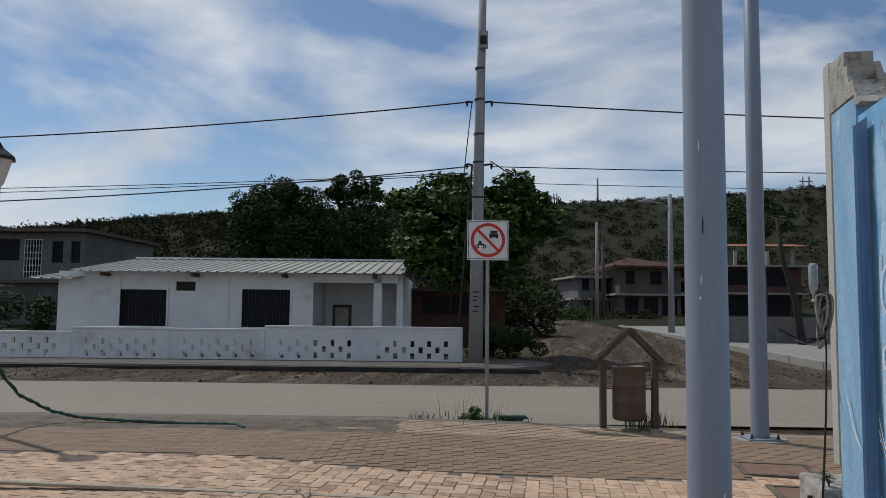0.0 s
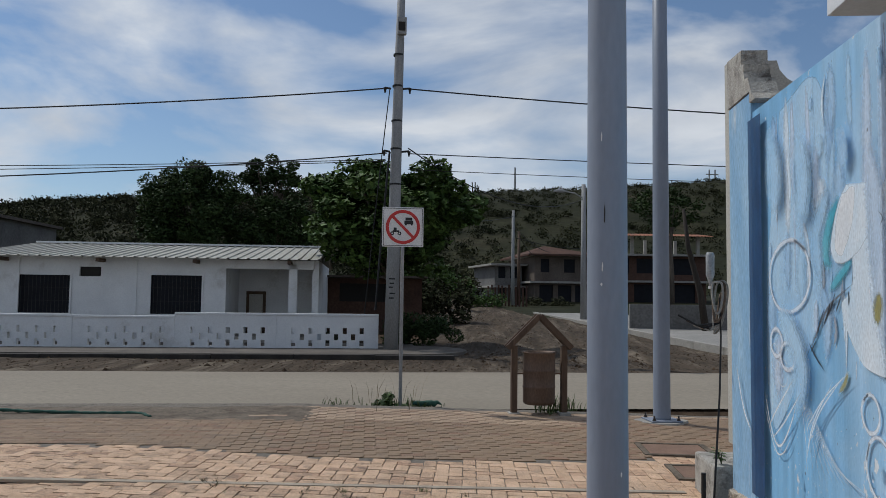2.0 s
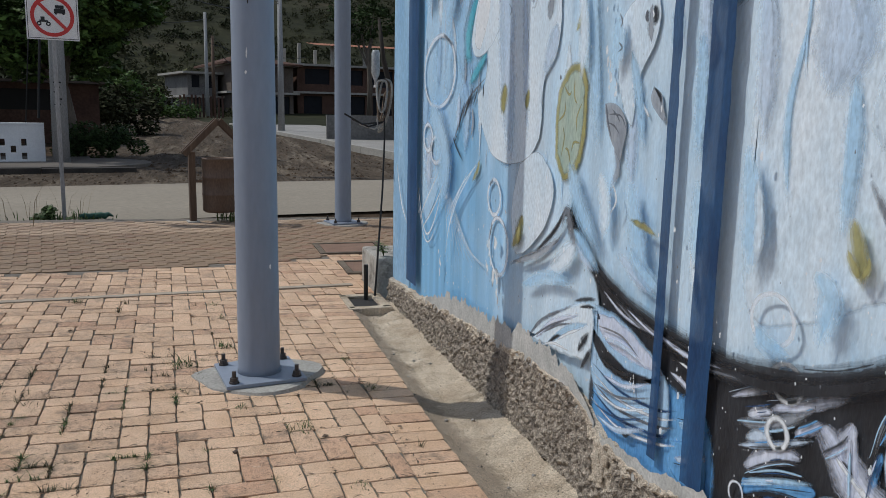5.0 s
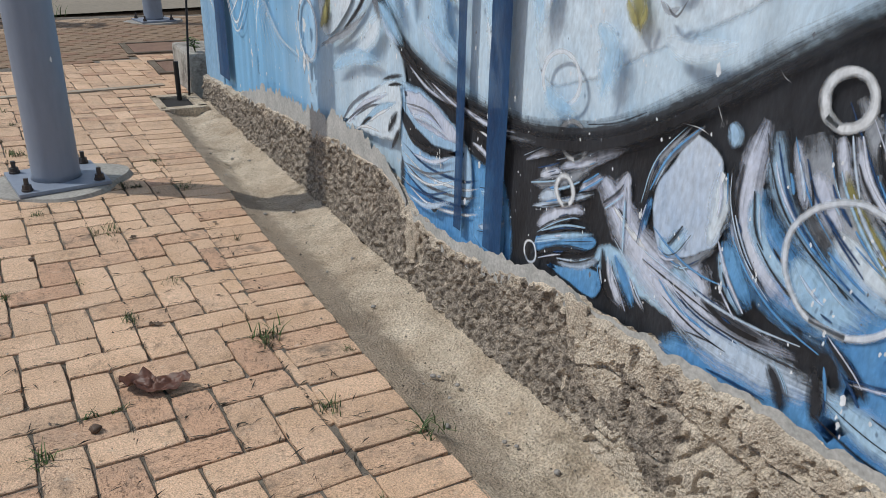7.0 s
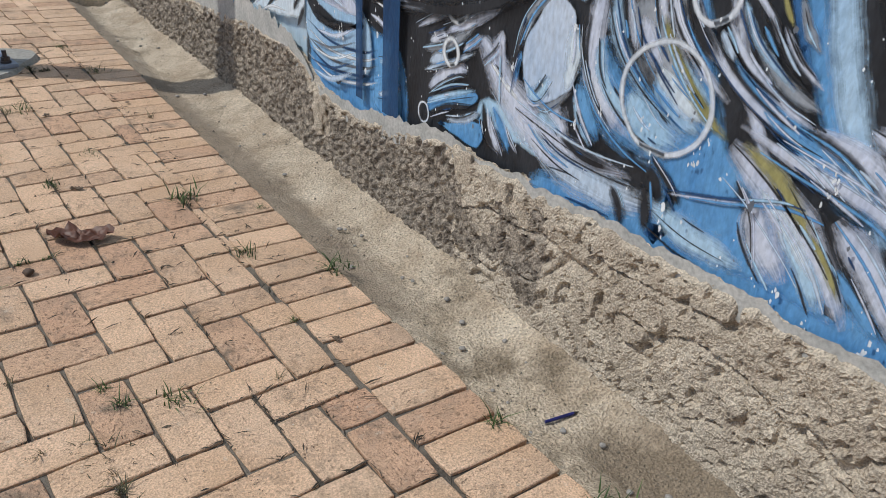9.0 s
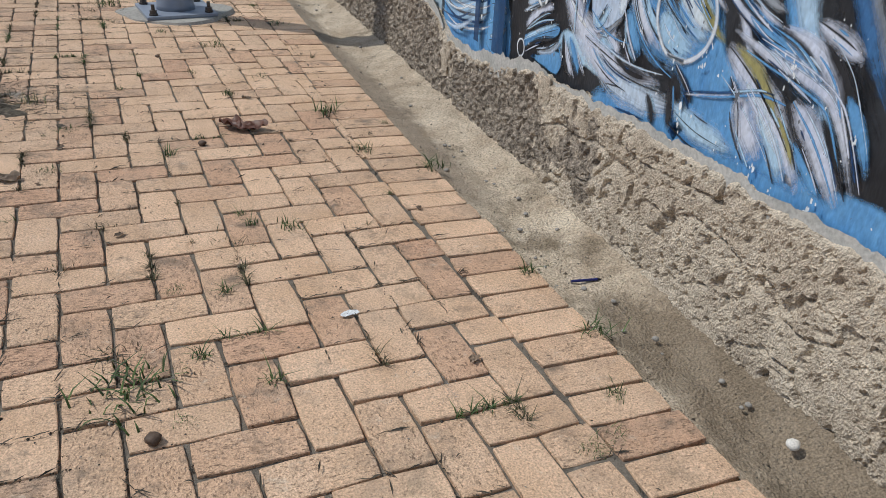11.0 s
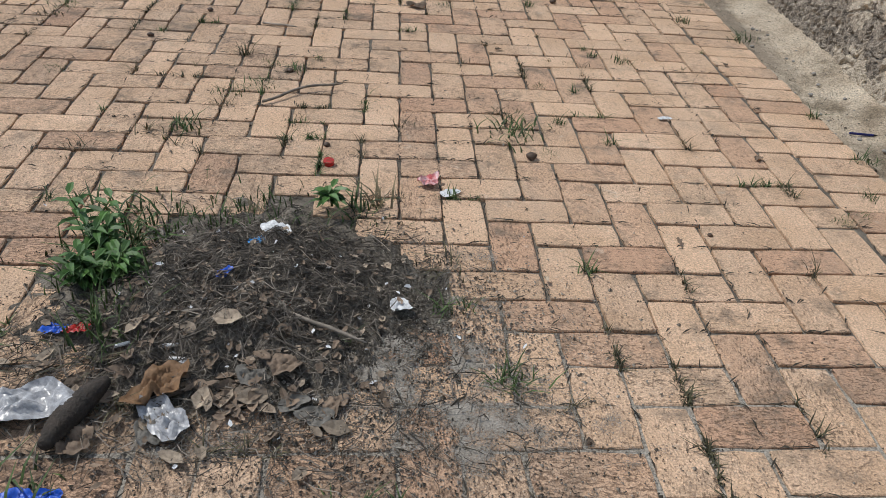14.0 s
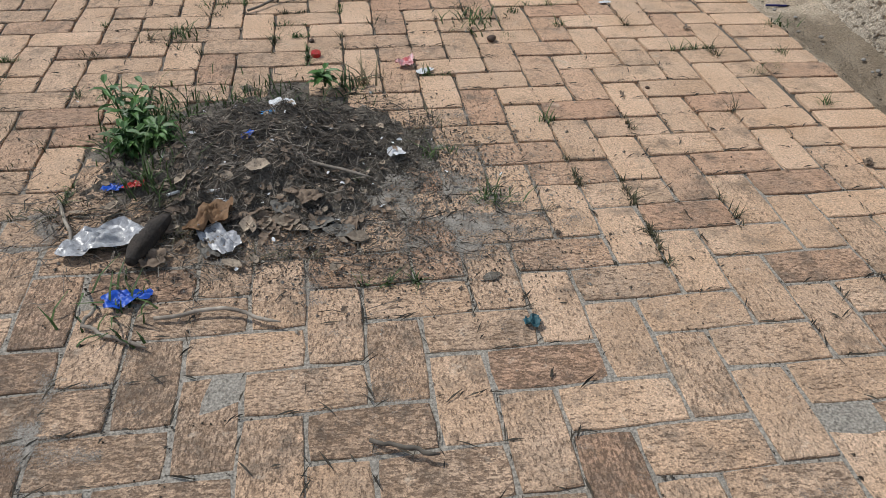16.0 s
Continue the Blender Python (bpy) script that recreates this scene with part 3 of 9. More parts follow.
# bedding under the pavers
bed = new("paving", grid_mesh("paving", [-60, -40, -20, -10, -6, -4] + [-3 + 0.1 * i for i in range(43)] + [1.4, 2.0, 2.6, 3.5, 5.0, 20, 40],
                              [-12, -8.8, -8, -7, -6, -5, -4] + [-3 + 0.1 * i for i in range(110)] + [8.5, 9, 9.5, 10, 10.5, 11],
                              lambda x, v: (x, v + (0.1763 * x if v > 7 else 0.1763 * x * max(0, (v - 4) / 3)), ground_z(x) + 0.0055 * smooth01(-0.55, -1.0, v) - (0.009 if x < 1.16 else (0.10 if v < 6.0 else 0.009)) + (0.006 if v > -0.4 else 0.003) * fbm(x * 3, v * 3)), M_SAND))
bed.data.attributes.new("dusty", "FLOAT", "POINT").data.foreach_set("value", [smooth01(-0.3, -1.0, v.co.y) for v in bed.data.vertices])
spread(M_SAND, "dusty", (0.34, 0.305, 0.255), 9, 0.85)
tagged(bed, "sandy paved forecourt of clay pavers", "paving", kind="structure")


# clods and stones lying on the bare earth
rc = random.Random(12)
vs, fs = [], []
for i in range(4200):
    if rc.random() < 0.45:
        u, v = rc.uniform(-20, 13), rc.uniform(16.6, 19.5)
    else:
        v = 19.6 + 26 * rc.random() ** 1.6
        u = rc.uniform(2.4, 10.2 - 0.04 * (v - 20))
    q = rc.uniform(0.012, 0.05) * (1 if rc.random() < 0.95 else 2.2)
    z = terrain_z(u, v)
    o = len(vs)
    for k in range(4):
        a = k * 1.57 + rc.random()
        vs.append(S(u + q * math.cos(a), v + q * math.sin(a), z - 0.01))
    vs.append(S(u + rc.uniform(-0.3, 0.3) * q, v, z + q * rc.uniform(0.3, 0.8)))
    fs += [(o + k, o + (k + 1) % 4, o + 4) for k in range(4)]
clods = new("earth_clods", mesh_np("earth_clods", vs, fs, M_DIRT))
tagged(clods, "clods and stones on the bare earth", "clods", kind="stuff")


# ---- street furniture ----
def lamp_post(x, y, z0, plate_turn, label):
    ob = empty("steel_pole", pose(x, y, z0, 0, 0, plate_turn), label, "pole", "painted steel poles")
    bm = bmesh.new()
    bm_tube(bm, [(0, 0, 0.03), (0, 0, 0.06), (0, 0, 3), (0, 0, 9.5)], [0.118, 0.112, 0.106, 0.085], 40)
    part("shaft", bm, M_POLE, ob, "blue-grey painted steel shaft", True)
    bm = bmesh.new()
    bm_box(bm, -0.21, -0.21, 0.012, 0.21, 0.21, 0.032, 0.004)
    part("base_plate", bm, M_POLE, ob)
    bm = bmesh.new()
    vs = [bm.verts.new((0.36 * (1 + 0.1 * math.sin(3 * a) + 0.06 * math.cos(5 * a)) * math.cos(a), 0.31 * (1 + 0.08 * math.cos(4 * a)) * math.sin(a), -0.03)) for a in [k * math.pi / 16 for k in range(32)]]
    f = bm.faces.new(vs)
    e = bmesh.ops.extrude_face_region(bm, geom=[f])
    for v in e["geom"]:
        if isinstance(v, bmesh.types.BMVert):
            v.co.z, v.co.x, v.co.y = 0.011, v.co.x * 0.93, v.co.y * 0.93
    part("mortar_pad", bm, M_CONC, ob, "smeared mortar pad")
    for sx in (-1, 1):
        for sy in (-1, 1):
            bm = bmesh.new()
            bm_tube(bm, [(0, 0, 0.032), (0, 0, 0.042)], 0.026, 12)
            bm_tube(bm, [(0, 0, 0.042), (0, 0, 0.062)], 0.021, 6)
            bm_tube(bm, [(0, 0, 0.062), (0, 0, 0.095)], 0.011, 10)
            part("bolt", bm, M_BOLT, ob, m=pose(sx * 0.165, sy * 0.165, 0))
    return ob


first = lamp_post(0.365, 4.10, ground_z(0.365) + 0.005, 8, "tall blue-grey painted steel pole bolted to the paving")
for k, (a, z, w_, h_) in enumerate(((-118, 1.70, 0.004, 0.045), (-121, 1.62, 0.006, 0.012), (-112, 1.96, 0.004, 0.10), (-66, 0.62, 0.006, 0.02), (-120, 2.4, 0.004, 0.05))):
    bm = bmesh.new()
    rr = 0.1135
    a0 = radians(a)
    da = w_ / rr
    pr = [(a0 - da, z), (a0 + da * 0.4, z - 0.01), (a0 + da, z + h_ * 0.5), (a0 + da * 0.3, z + h_), (a0 - da * 0.8, z + h_ * 0.6)]
    bm.faces.new([bm.verts.new((rr * math.cos(t), rr * math.sin(t), q)) for t, q in pr])
    part("scuff", bm, M_SIGNWHITE if k != 2 else M_DARK, first)
lamp_post(1.90, 10.52, ground_z(1.9) + 0.005, 10, "tall blue-grey painted steel pole by the road")

# traffic sign
SG = empty("traffic_sign", SM(0.27, 11.25, 0), "square no-motor-vehicles sign on a thin galvanised post", "traffic sign")
bm = bmesh.new()
bm_box(bm, -0.025, -0.02, -0.1, 0.025, 0.02, 2.78, 0.006)
part("post", bm, M_CONCPOLE, SG)
bm = bmesh.new()
bm_box(bm, -0.30, -0.032, 2.27, 0.30, -0.024, 2.85, 0.003)
part("plate", bm, M_SIGNWHITE, SG, "white square plate")


def ring(bm, r0, r1, y0, y1, cx, cz, n=48):
    vs = [[bm.verts.new((cx + r * math.cos(2 * math.pi * k / n), y, cz + r * math.sin(2 * math.pi * k / n))) for k in range(n)] for r, y in ((r0, y0), (r1, y0), (r1, y1), (r0, y1))]
    for a, b in zip(vs, vs[1:] + vs[:1]):
        for k in range(n):
            bm.faces.new((a[k], a[(k + 1) % n], b[(k + 1) % n], b[k]))


bm = bmesh.new()
ring(bm, 0.205, 0.25, -0.0365, -0.0325, 0, 2.56)
part("red_ring", bm, M_RED, SG)
bm = bmesh.new()
q = bm_box(bm, -0.21, -0.0400, -0.02, 0.21, -0.0370, 0.02)
bmesh.ops.rotate(bm, verts=q, cent=(0, 0, 0), matrix=Matrix.Rotation(radians(45), 3, "Y"))
bmesh.ops.translate(bm, verts=q, vec=(0, 0, 2.56))
part("red_bar", bm, M_RED, SG)
for x0, z0, x1, z1 in ((-0.285, 2.285, 0.285, 2.292), (-0.285, 2.828, 0.285, 2.835), (-0.285, 2.292, -0.278, 2.828), (0.278, 2.292, 0.285, 2.828)):
    bm = bmesh.new()
    bm_box(bm, x0, -0.0345, z0, x1, -0.0325, z1)
    part("border", bm, M_BLACK, SG)
bm = bmesh.new()       # small car shape
bm_box(bm, 0.02, -0.0355, 2.60, 0.15, -0.0325, 2.655, 0.001)
bm_box(bm, 0.035, -0.0355, 2.657, 0.135, -0.0325, 2.70, 0.001)
bm_box(bm, 0.03, -0.0355, 2.585, 0.055, -0.0325, 2.60)
bm_box(bm, 0.115, -0.0355, 2.585, 0.14, -0.0325, 2.60)
part("car_symbol", bm, M_BLACK, SG)
bm = bmesh.new()       # small motorcycle shape
ring(bm, 0.012, 0.028, -0.0355, -0.0325, -0.155, 2.465, 16)
ring(bm, 0.012, 0.028, -0.0355, -0.0325, -0.05, 2.465, 16)
bm_box(bm, -0.15, -0.0355, 2.485, -0.055, -0.0325, 2.51)
bm_box(bm, -0.135, -0.0355, 2.51, -0.09, -0.0325, 2.55)
part("motorcycle_symbol", bm, M_BLACK, SG)

# litter drum in a timber frame with a small gable
BN = empty("litter_bin", SM(2.12, 10.42, -0.03), "rusty steel drum hung in a small roofed timber frame", "litter bin")
for sx in (-1, 1):
    bm = bmesh.new()
    bm_box(bm, sx * 0.345 - 0.042, -0.045, 0.0, sx * 0.345 + 0.042, 0.045, 0.93, 0.008)
    part("post", bm, M_WOOD, BN)
    bm = bmesh.new()
    bm_box(bm, sx * 0.345 - 0.08, -0.1, -0.03, sx * 0.345 + 0.08, 0.1, 0.03, 0.015)
    part("footing", bm, M_CONC, BN)
    bm = bmesh.new()
    q = bm_box(bm, -0.31, -0.09, -0.022, 0.31, -0.05, 0.055, 0.006)
    q += bm_box(bm, -0.31, 0.05, -0.022, 0.31, 0.09, 0.055, 0.006)
    q = bm.verts[:]
    bmesh.ops.rotate(bm, verts=q, cent=(0, 0, 0), matrix=Matrix.Rotation(radians(sx * 45), 3, "Y"))
    bmesh.ops.translate(bm, verts=q, vec=(sx * 0.212, 0, 1.105))
    part("rafter", bm, M_WOOD, BN)
    bm = bmesh.new()
    bm_tube(bm, [(sx * 0.22, 0, 0.55), (sx * 0.345, 0, 0.55)], 0.012, 8)
    part("pivot", bm, M_RUST, BN)
bm = bmesh.new()
prof = [(0.0, 0.14), (0.19, 0.14), (0.215, 0.16), (0.218, 0.20), (0.218, 0.36), (0.226, 0.375), (0.218, 0.39), (0.218, 0.58), (0.226, 0.595), (0.218, 0.61), (0.218, 0.82), (0.228, 0.83), (0.224, 0.85), (0.208, 0.85), (0.205, 0.20), (0.0, 0.18)]
nseg = 32
rows_ = [[bm.verts.new((r * math.cos(2 * math.pi * k / nseg), r * math.sin(2 * math.pi * k / nseg), z)) for k in range(nseg)] for r, z in prof if r > 0]
for a, b in zip(rows_, rows_[1:]):
    for k in range(nseg):
        bm.faces.new((a[k], a[(k + 1) % nseg], b[(k + 1) % nseg], b[k]))
bm.faces.new(rows_[0])
bm.faces.new(rows_[-1])
part("drum", bm, M_DRUM, BN, "rusty brown steel drum", True)

# utility pole with boxes and cables
UP = empty("utility_pole", SM(0.45, 21.75, 0.1), "tall round concrete utility pole with steel bands", "utility pole")
bm = bmesh.new()
bm_tube(bm, [(0, 0, 0), (0.04, 0, 4), (0.10, 0, 8), (0.16, 0, 11.2)], [0.20, 0.165, 0.13, 0.10], 24)
part("shaft", bm, M_CONCPOLE, UP, "", True)
for z in (4.6, 5.6, 6.4, 7.4, 8.3):
    bm = bmesh.new()
    bm_tube(bm, [(0.01 * z, 0, z), (0.01 * z, 0, z + 0.05)], 0.175 - 0.005 * z + 0.012, 20)
    part("steel_band", bm, M_IRON, UP)
bm = bmesh.new()
bm_box(bm, 0.03, -0.28, 8.85, 0.29, -0.13, 9.35, 0.03)
part("lamp_box", bm, M_CONCPOLE, UP, "grey lamp housing")
bm = bmesh.new()
bm_box(bm, 0.07, -0.30, 8.95, 0.25, -0.279, 9.2, 0.004)
part("lamp_glass", bm, M_DARK, UP)
for z in (7.35, 5.55):
    for dx in (-0.28, 0.42):
        bm = bmesh.new()
        bm_tube(bm, [(dx * 0.4, 0, z), (dx, 0, z + 0.03)], 0.03, 8)
        bm_tube(bm, [(dx, 0, z + 0.03), (dx, 0, z - 0.12)], [0.05, 0.02], 8)
        part("insulator", bm, M_IRON, UP)
for i, zz in enumerate((1.95, 1.83, 1.72, 1.55, 1.42)):
    bm = bmesh.new()
    bm_box(bm, -0.09 + 0.02 * (i % 2), -0.198, zz, 0.08 - 0.03 * (i % 3), -0.188, zz + 0.035)
    part("painted_mark", bm, M_BLACK, UP, "unreadable dark stencil line")


def cable(p0, p1, sag, r=0.012, label="thin black overhead cable", name="overhead_cable", material=None):
    p0, p1 = Vector(p0), Vector(p1)
    pts = [p0.lerp(p1, k / 24) - Vector((0, 0, 4 * sag * (k / 24) * (1 - k / 24))) for k in range(25)]
    bm = bmesh.new()
    bm_tube(bm, pts, r, 6)
    return thing(name, bm, material or M_WIRE, label, "cable", "overhead cables")


cable(S(0.25, 21.7, 7.45), S(-30, 22.5, 6.2), 0.5, 0.02)
cable(S(0.85, 21.7, 7.45), S(34, 22.5, 7.6), 0.45, 0.02)
cable(S(0.25, 21.7, 5.6), S(-30, 20.5, 4.1), 0.55, 0.018)
cable(S(-32, 25, 5.2), S(0.2, 21.9, 5.45), 0.25, 0.012)
cable(S(-32, 25.5, 4.95), S(0.2, 21.9, 5.4), 0.2, 0.012)
cable(S(0.85, 21.7, 5.75), S(10.4, 38, 6.6), 0.9, 0.018)
cable(S(0.85, 21.7, 5.6), S(36, 23, 5.9), 0.15, 0.014)
cable(S(0.85, 21.7, 5.15), S(36, 23, 5.5), 0.2, 0.010)
cable(S(0.3, 21.55, 7.4), S(-0.35, 22.6, 0.5), -0.2, 0.014)
cable(S(0.32, 21.5, 5.6), S(0.0, 21.6, 1.2), -0.15, 0.03, "drooping bundle of black service cables")

# lantern at the paving's edge
LN = empty("street_lantern", SM(-5.66, 9.0, 0.1), "black post lantern with milky glass", "street lamp")
bm = bmesh.new()
bm_tube(bm, [(0, 0, 0), (0, 0, 0.5), (0, 0, 2.85)], [0.09, 0.05, 0.04], 16)
part("post", bm, M_IRON, LN, "", True)
bm = bmesh.new()
bm_tube(bm, [(0, 0, 2.85), (0, 0, 2.9), (0, 0, 3.16)], [0.06, 0.09, 0.17], 6)
part("glass", bm, M_LENS, LN)
bm = bmesh.new()
bm_tube(bm, [(0, 0, 3.161), (0, 0, 3.2), (0, 0, 3.3), (0, 0, 3.38)], [0.21, 0.19, 0.06, 0.01], 6)
part("hood", bm, M_IRON, LN)

# green rope hanging from the lantern post along the kerb
pts = [S(-5.80, 9.1, 1.05), S(-5.55, 9.5, 0.45), S(-5.3, 9.8, 0.22), S(-5.0, 9.9, 0.13), S(-4.4, 9.85, 0.10), S(-3.6, 9.8, 0.08), S(-2.95, 9.75, 0.085), S(-2.75, 9.5, 0.07)]
bm = bmesh.new()
fine = []
for a, b in zip(pts, pts[1:]):
    for k in range(10):
        p = a.lerp(b, k / 10)
        fine.append(p + Vector((0.012 * math.sin(len(fine) * 1.7), 0.012 * math.cos(len(fine) * 1.3), 0.006)))
bm_tube(bm, fine, [0.020 + 0.006 * math.sin(i * 2.4) for i in range(len(fine))], 8)
thing("rope", bm, M_GREENROPE, "frayed dark green rope trailing over the paving", "rope", smooth=True)
bm = bmesh.new()
bm_tube(bm, [S(0.45 + 0.05 * i, 11.1 + 0.03 * math.sin(i * 2.1), 0.03 + 0.012 * math.sin(i * 3)) for i in range(9)], [0.02, 0.035, 0.04, 0.03, 0.045, 0.04, 0.045, 0.03, 0.01], 7)
thing("rope", bm, M_GREENROPE, "crumpled end of green rope by the sign post", "rope", smooth=True)

# ---- white house behind a pierced wall ----
HS = empty("house", ST, "low white house with a ribbed metal roof and porch", "house")
bm = bmesh.new()


def wall_with(bm, u0, u1, z0, z1, v0, v1, holes):
    """A wall with square openings: boxes between the openings."""
    cuts = sorted({u0, u1, *[h[0] for h in holes], *[h[1] for h in holes]})
    for a, b in zip(cuts, cuts[1:]):
        hs = sorted([h for h in holes if h[0] <= a + 1e-6 and h[1] >= b - 1e-6], key=lambda h: h[2])
        z = z0
        for h in hs:
            if h[2] > z:
                bm_box(bm, a, v0, z, b, v1, h[2])
            z = h[3]
        if z1 > z:
            bm_box(bm, a, v0, z, b, v1, z1)


wall_with(bm, -12.6, -4.56, 0, 2.68, 24.5, 24.7, [(-10.67, -9.13, 0.95, 2.14), (-8.9, -8.27, 2.09, 2.38), (-6.81, -5.25, 0.95, 2.18)])
bm_box(bm, -4.76, 24.7, 0, -4.56, 27.0, 2.68)
bm_box(bm, -4.76, 27.0, 0, -1.9, 27.2, 2.68)
bm_box(bm, -2.66, 24.5, 0, -2.40, 24.75, 2.55)
bm_box(bm, -4.56, 24.5, 2.39, -1.9, 24.7, 2.66)
bm_box(bm, -1.95, 24.7, 0, -1.75, 31, 2.68)
bm_box(bm, -12.6, 24.7, 0, -12.4, 31, 2.6)
bm_box(bm, -12.4, 30.8, 0, -1.95, 31, 2.68)
bm_box(bm, -10.70, 24.44, 0, -10.62, 24.498, 2.6)
bm_box(bm, -7.30, 24.44, 0, -7.20, 24.498, 2.6)
part("wall", bm, M_WHITE, HS, "white painted walls")
bm = bmesh.new()
bm_box(bm, -12.4, 24.7, -0.1, -1.9, 30.8, 0.3)
part("floor_slab", bm, M_CONC, HS)


def ribbed(bm, u0, u1, v0, z0, v1, z1, pitch=0.30, rib=0.035, th=0.012):
    n = int((u1 - u0) / pitch)
    prof = []
    for i in range(n + 1):
        u = u0 + i * (u1 - u0) / n
        prof += [(u - 0.045, 0), (u - 0.025, rib), (u + 0.025, rib), (u + 0.045, 0)]
    up = [[bm.verts.new((u, v, z + h)) for u, h in prof] for v, z in ((v0, z0), (v1, z1))]
    lo = [[bm.verts.new((u, v, z + h - th)) for u, h in prof] for v, z in ((v0, z0), (v1, z1))]
    for k in range(len(prof) - 1):
        bm.faces.new((up[0][k], up[0][k + 1], up[1][k + 1], up[1][k]))
        bm.faces.new((lo[0][k + 1], lo[0][k], lo[1][k], lo[1][k + 1]))
        bm.faces.new((lo[0][k], lo[0][k + 1], up[0][k + 1], up[0][k]))


bm = bmesh.new()
ribbed(bm, -11.9, -1.7, 23.8, 2.66, 29.0, 3.34)
ribbed(bm, -11.9, -1.7, 32.2, 2.66, 28.9, 3.36)
part("roof", bm, M_ROOF, HS, "pale ribbed metal roof")
bm = bmesh.new()
ribbed(bm, -13.2, -11.85, 23.9, 2.42, 29.0, 3.0)
part("side_roof", bm, M_ROOF, HS)
bm = bmesh.new()
bm_box(bm, -11.95, 28.85, 3.36, -1.65, 29.1, 3.42, 0.01)
part("ridge_cap", bm, M_WHITE, HS)
for u in (-11.0, -8.2, -5.4, -2.6):
    bm = bmesh.new()
    bm_box(bm, u - 0.05, 23.9, 2.52, u + 0.05, 24.498, 2.63)
    part("rafter_end", bm, M_WOOD, HS)
for u0, u1, z0, z1 in ((-10.67, -9.13, 0.95, 2.14), (-6.81, -5.25, 0.95, 2.18)):
    w = new("window")
    w.parent = HS
    w.matrix_local = pose((u0 + u1) / 2, 24.5, (z0 + z1) / 2)
    tagged(w, "dark window behind white iron bars")
    hu, hz = (u1 - u0) / 2, (z1 - z0) / 2
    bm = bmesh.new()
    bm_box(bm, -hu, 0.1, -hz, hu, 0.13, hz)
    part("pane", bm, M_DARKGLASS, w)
    bm = bmesh.new()
    for a in (-1, 1):
        bm_box(bm, a * hu - 0.025, -0.05, -hz - 0.025, a * hu + 0.025, -0.02, hz + 0.025)
        bm_box(bm, -hu, -0.052, a * hz - 0.025, hu, -0.018, a * hz + 0.025)
    part("frame", bm, M_WHITE, w)
    bm = bmesh.new()
    for k in range(1, 14):
        x = -hu + 2 * hu * k / 14
        bm_box(bm, x - 0.006, -0.04, -hz, x + 0.006, -0.03, hz)
    for k in (1, 2):
        bm_box(bm, -hu, -0.042, -hz + 2 * hz * k / 3 - 0.006, hu, -0.028, -hz + 2 * hz * k / 3 + 0.006)
    part("grille", bm, M_IRON, w)
bm = bmesh.new()
# near-black sheet in the vent hole, painting the dark behind it
bm_box(bm, -8.9, 24.6, 2.09, -8.27, 24.62, 2.38)
part("vent", bm, M_DARK, HS)
bm = bmesh.new()
bm_box(bm, -4.3, 26.96, 0.3, -3.65, 26.998, 1.72)
part("door_frame", bm, M_WOOD, HS)
bm = bmesh.new()
bm_box(bm, -4.2, 26.93, 0.3, -3.75, 26.958, 1.62)
part("door", bm, M_PALE, HS, "pale inner door")

# pierced front wall, panel by panel
FW = empty("front_wall", ST, "white pierced masonry garden wall", "wall", kind="structure")


def pierced_panel(u0, u1, top):
    bm = bmesh.new()
    v0, v1 = 21.98, 22.14
    z0, h = 0.17, 0.172
    cell = 0.118
    n = int((u1 - u0 - 0.5) / cell)
    a = (u0 + u1) / 2 - n * cell / 2
    bm_box(bm, u0, v0, 0.0, u1, v1, z0)
    bm_box(bm, u0, v0, z0 + 3 * h, u1, v1, top)
    bm_box(bm, u0, v0, z0, a, v1, z0 + 3 * h)
    bm_box(bm, a + n * cell, v0, z0, u1, v1, z0 + 3 * h)
    for r in range(3):
        c = 0
        while c < n:
            if (c + 2 * (r % 2)) % 4 == 1:
                c += 1
                continue
            e = c
            while e < n and (e + 2 * (r % 2)) % 4 != 1:
                e += 1
            bm_box(bm, a + c * cell, v0, z0 + r * h, a + e * cell, v1, z0 + (r + 1) * h)
            c = e
    part("panel", bm, M_WHITE, FW)
    bm = bmesh.new()
    bm_box(bm, u0, v0 - 0.03, top + 0.001, u1, v1 + 0.03, top + 0.06, 0.008)
    part("coping", bm, M_WHITE, FW)
    bm = bmesh.new()
    bm_box(bm, u1 - 0.12, v0 - 0.025, 0.0, u1, v0 - 0.001, top)
    part("pier", bm, M_WHITE, FW)


for u0, u1, top in ((-22, -19, 0.80), (-19, -16.2, 0.80), (-16.2, -13.5, 0.80), (-13.5, -10.9, 0.80), (-10.9, -8.15, 0.94), (-8.15, -5.46, 0.92), (-5.46, -2.72, 1.02), (-2.72, 0.10, 1.02)):
    pierced_panel(u0, u1, top)


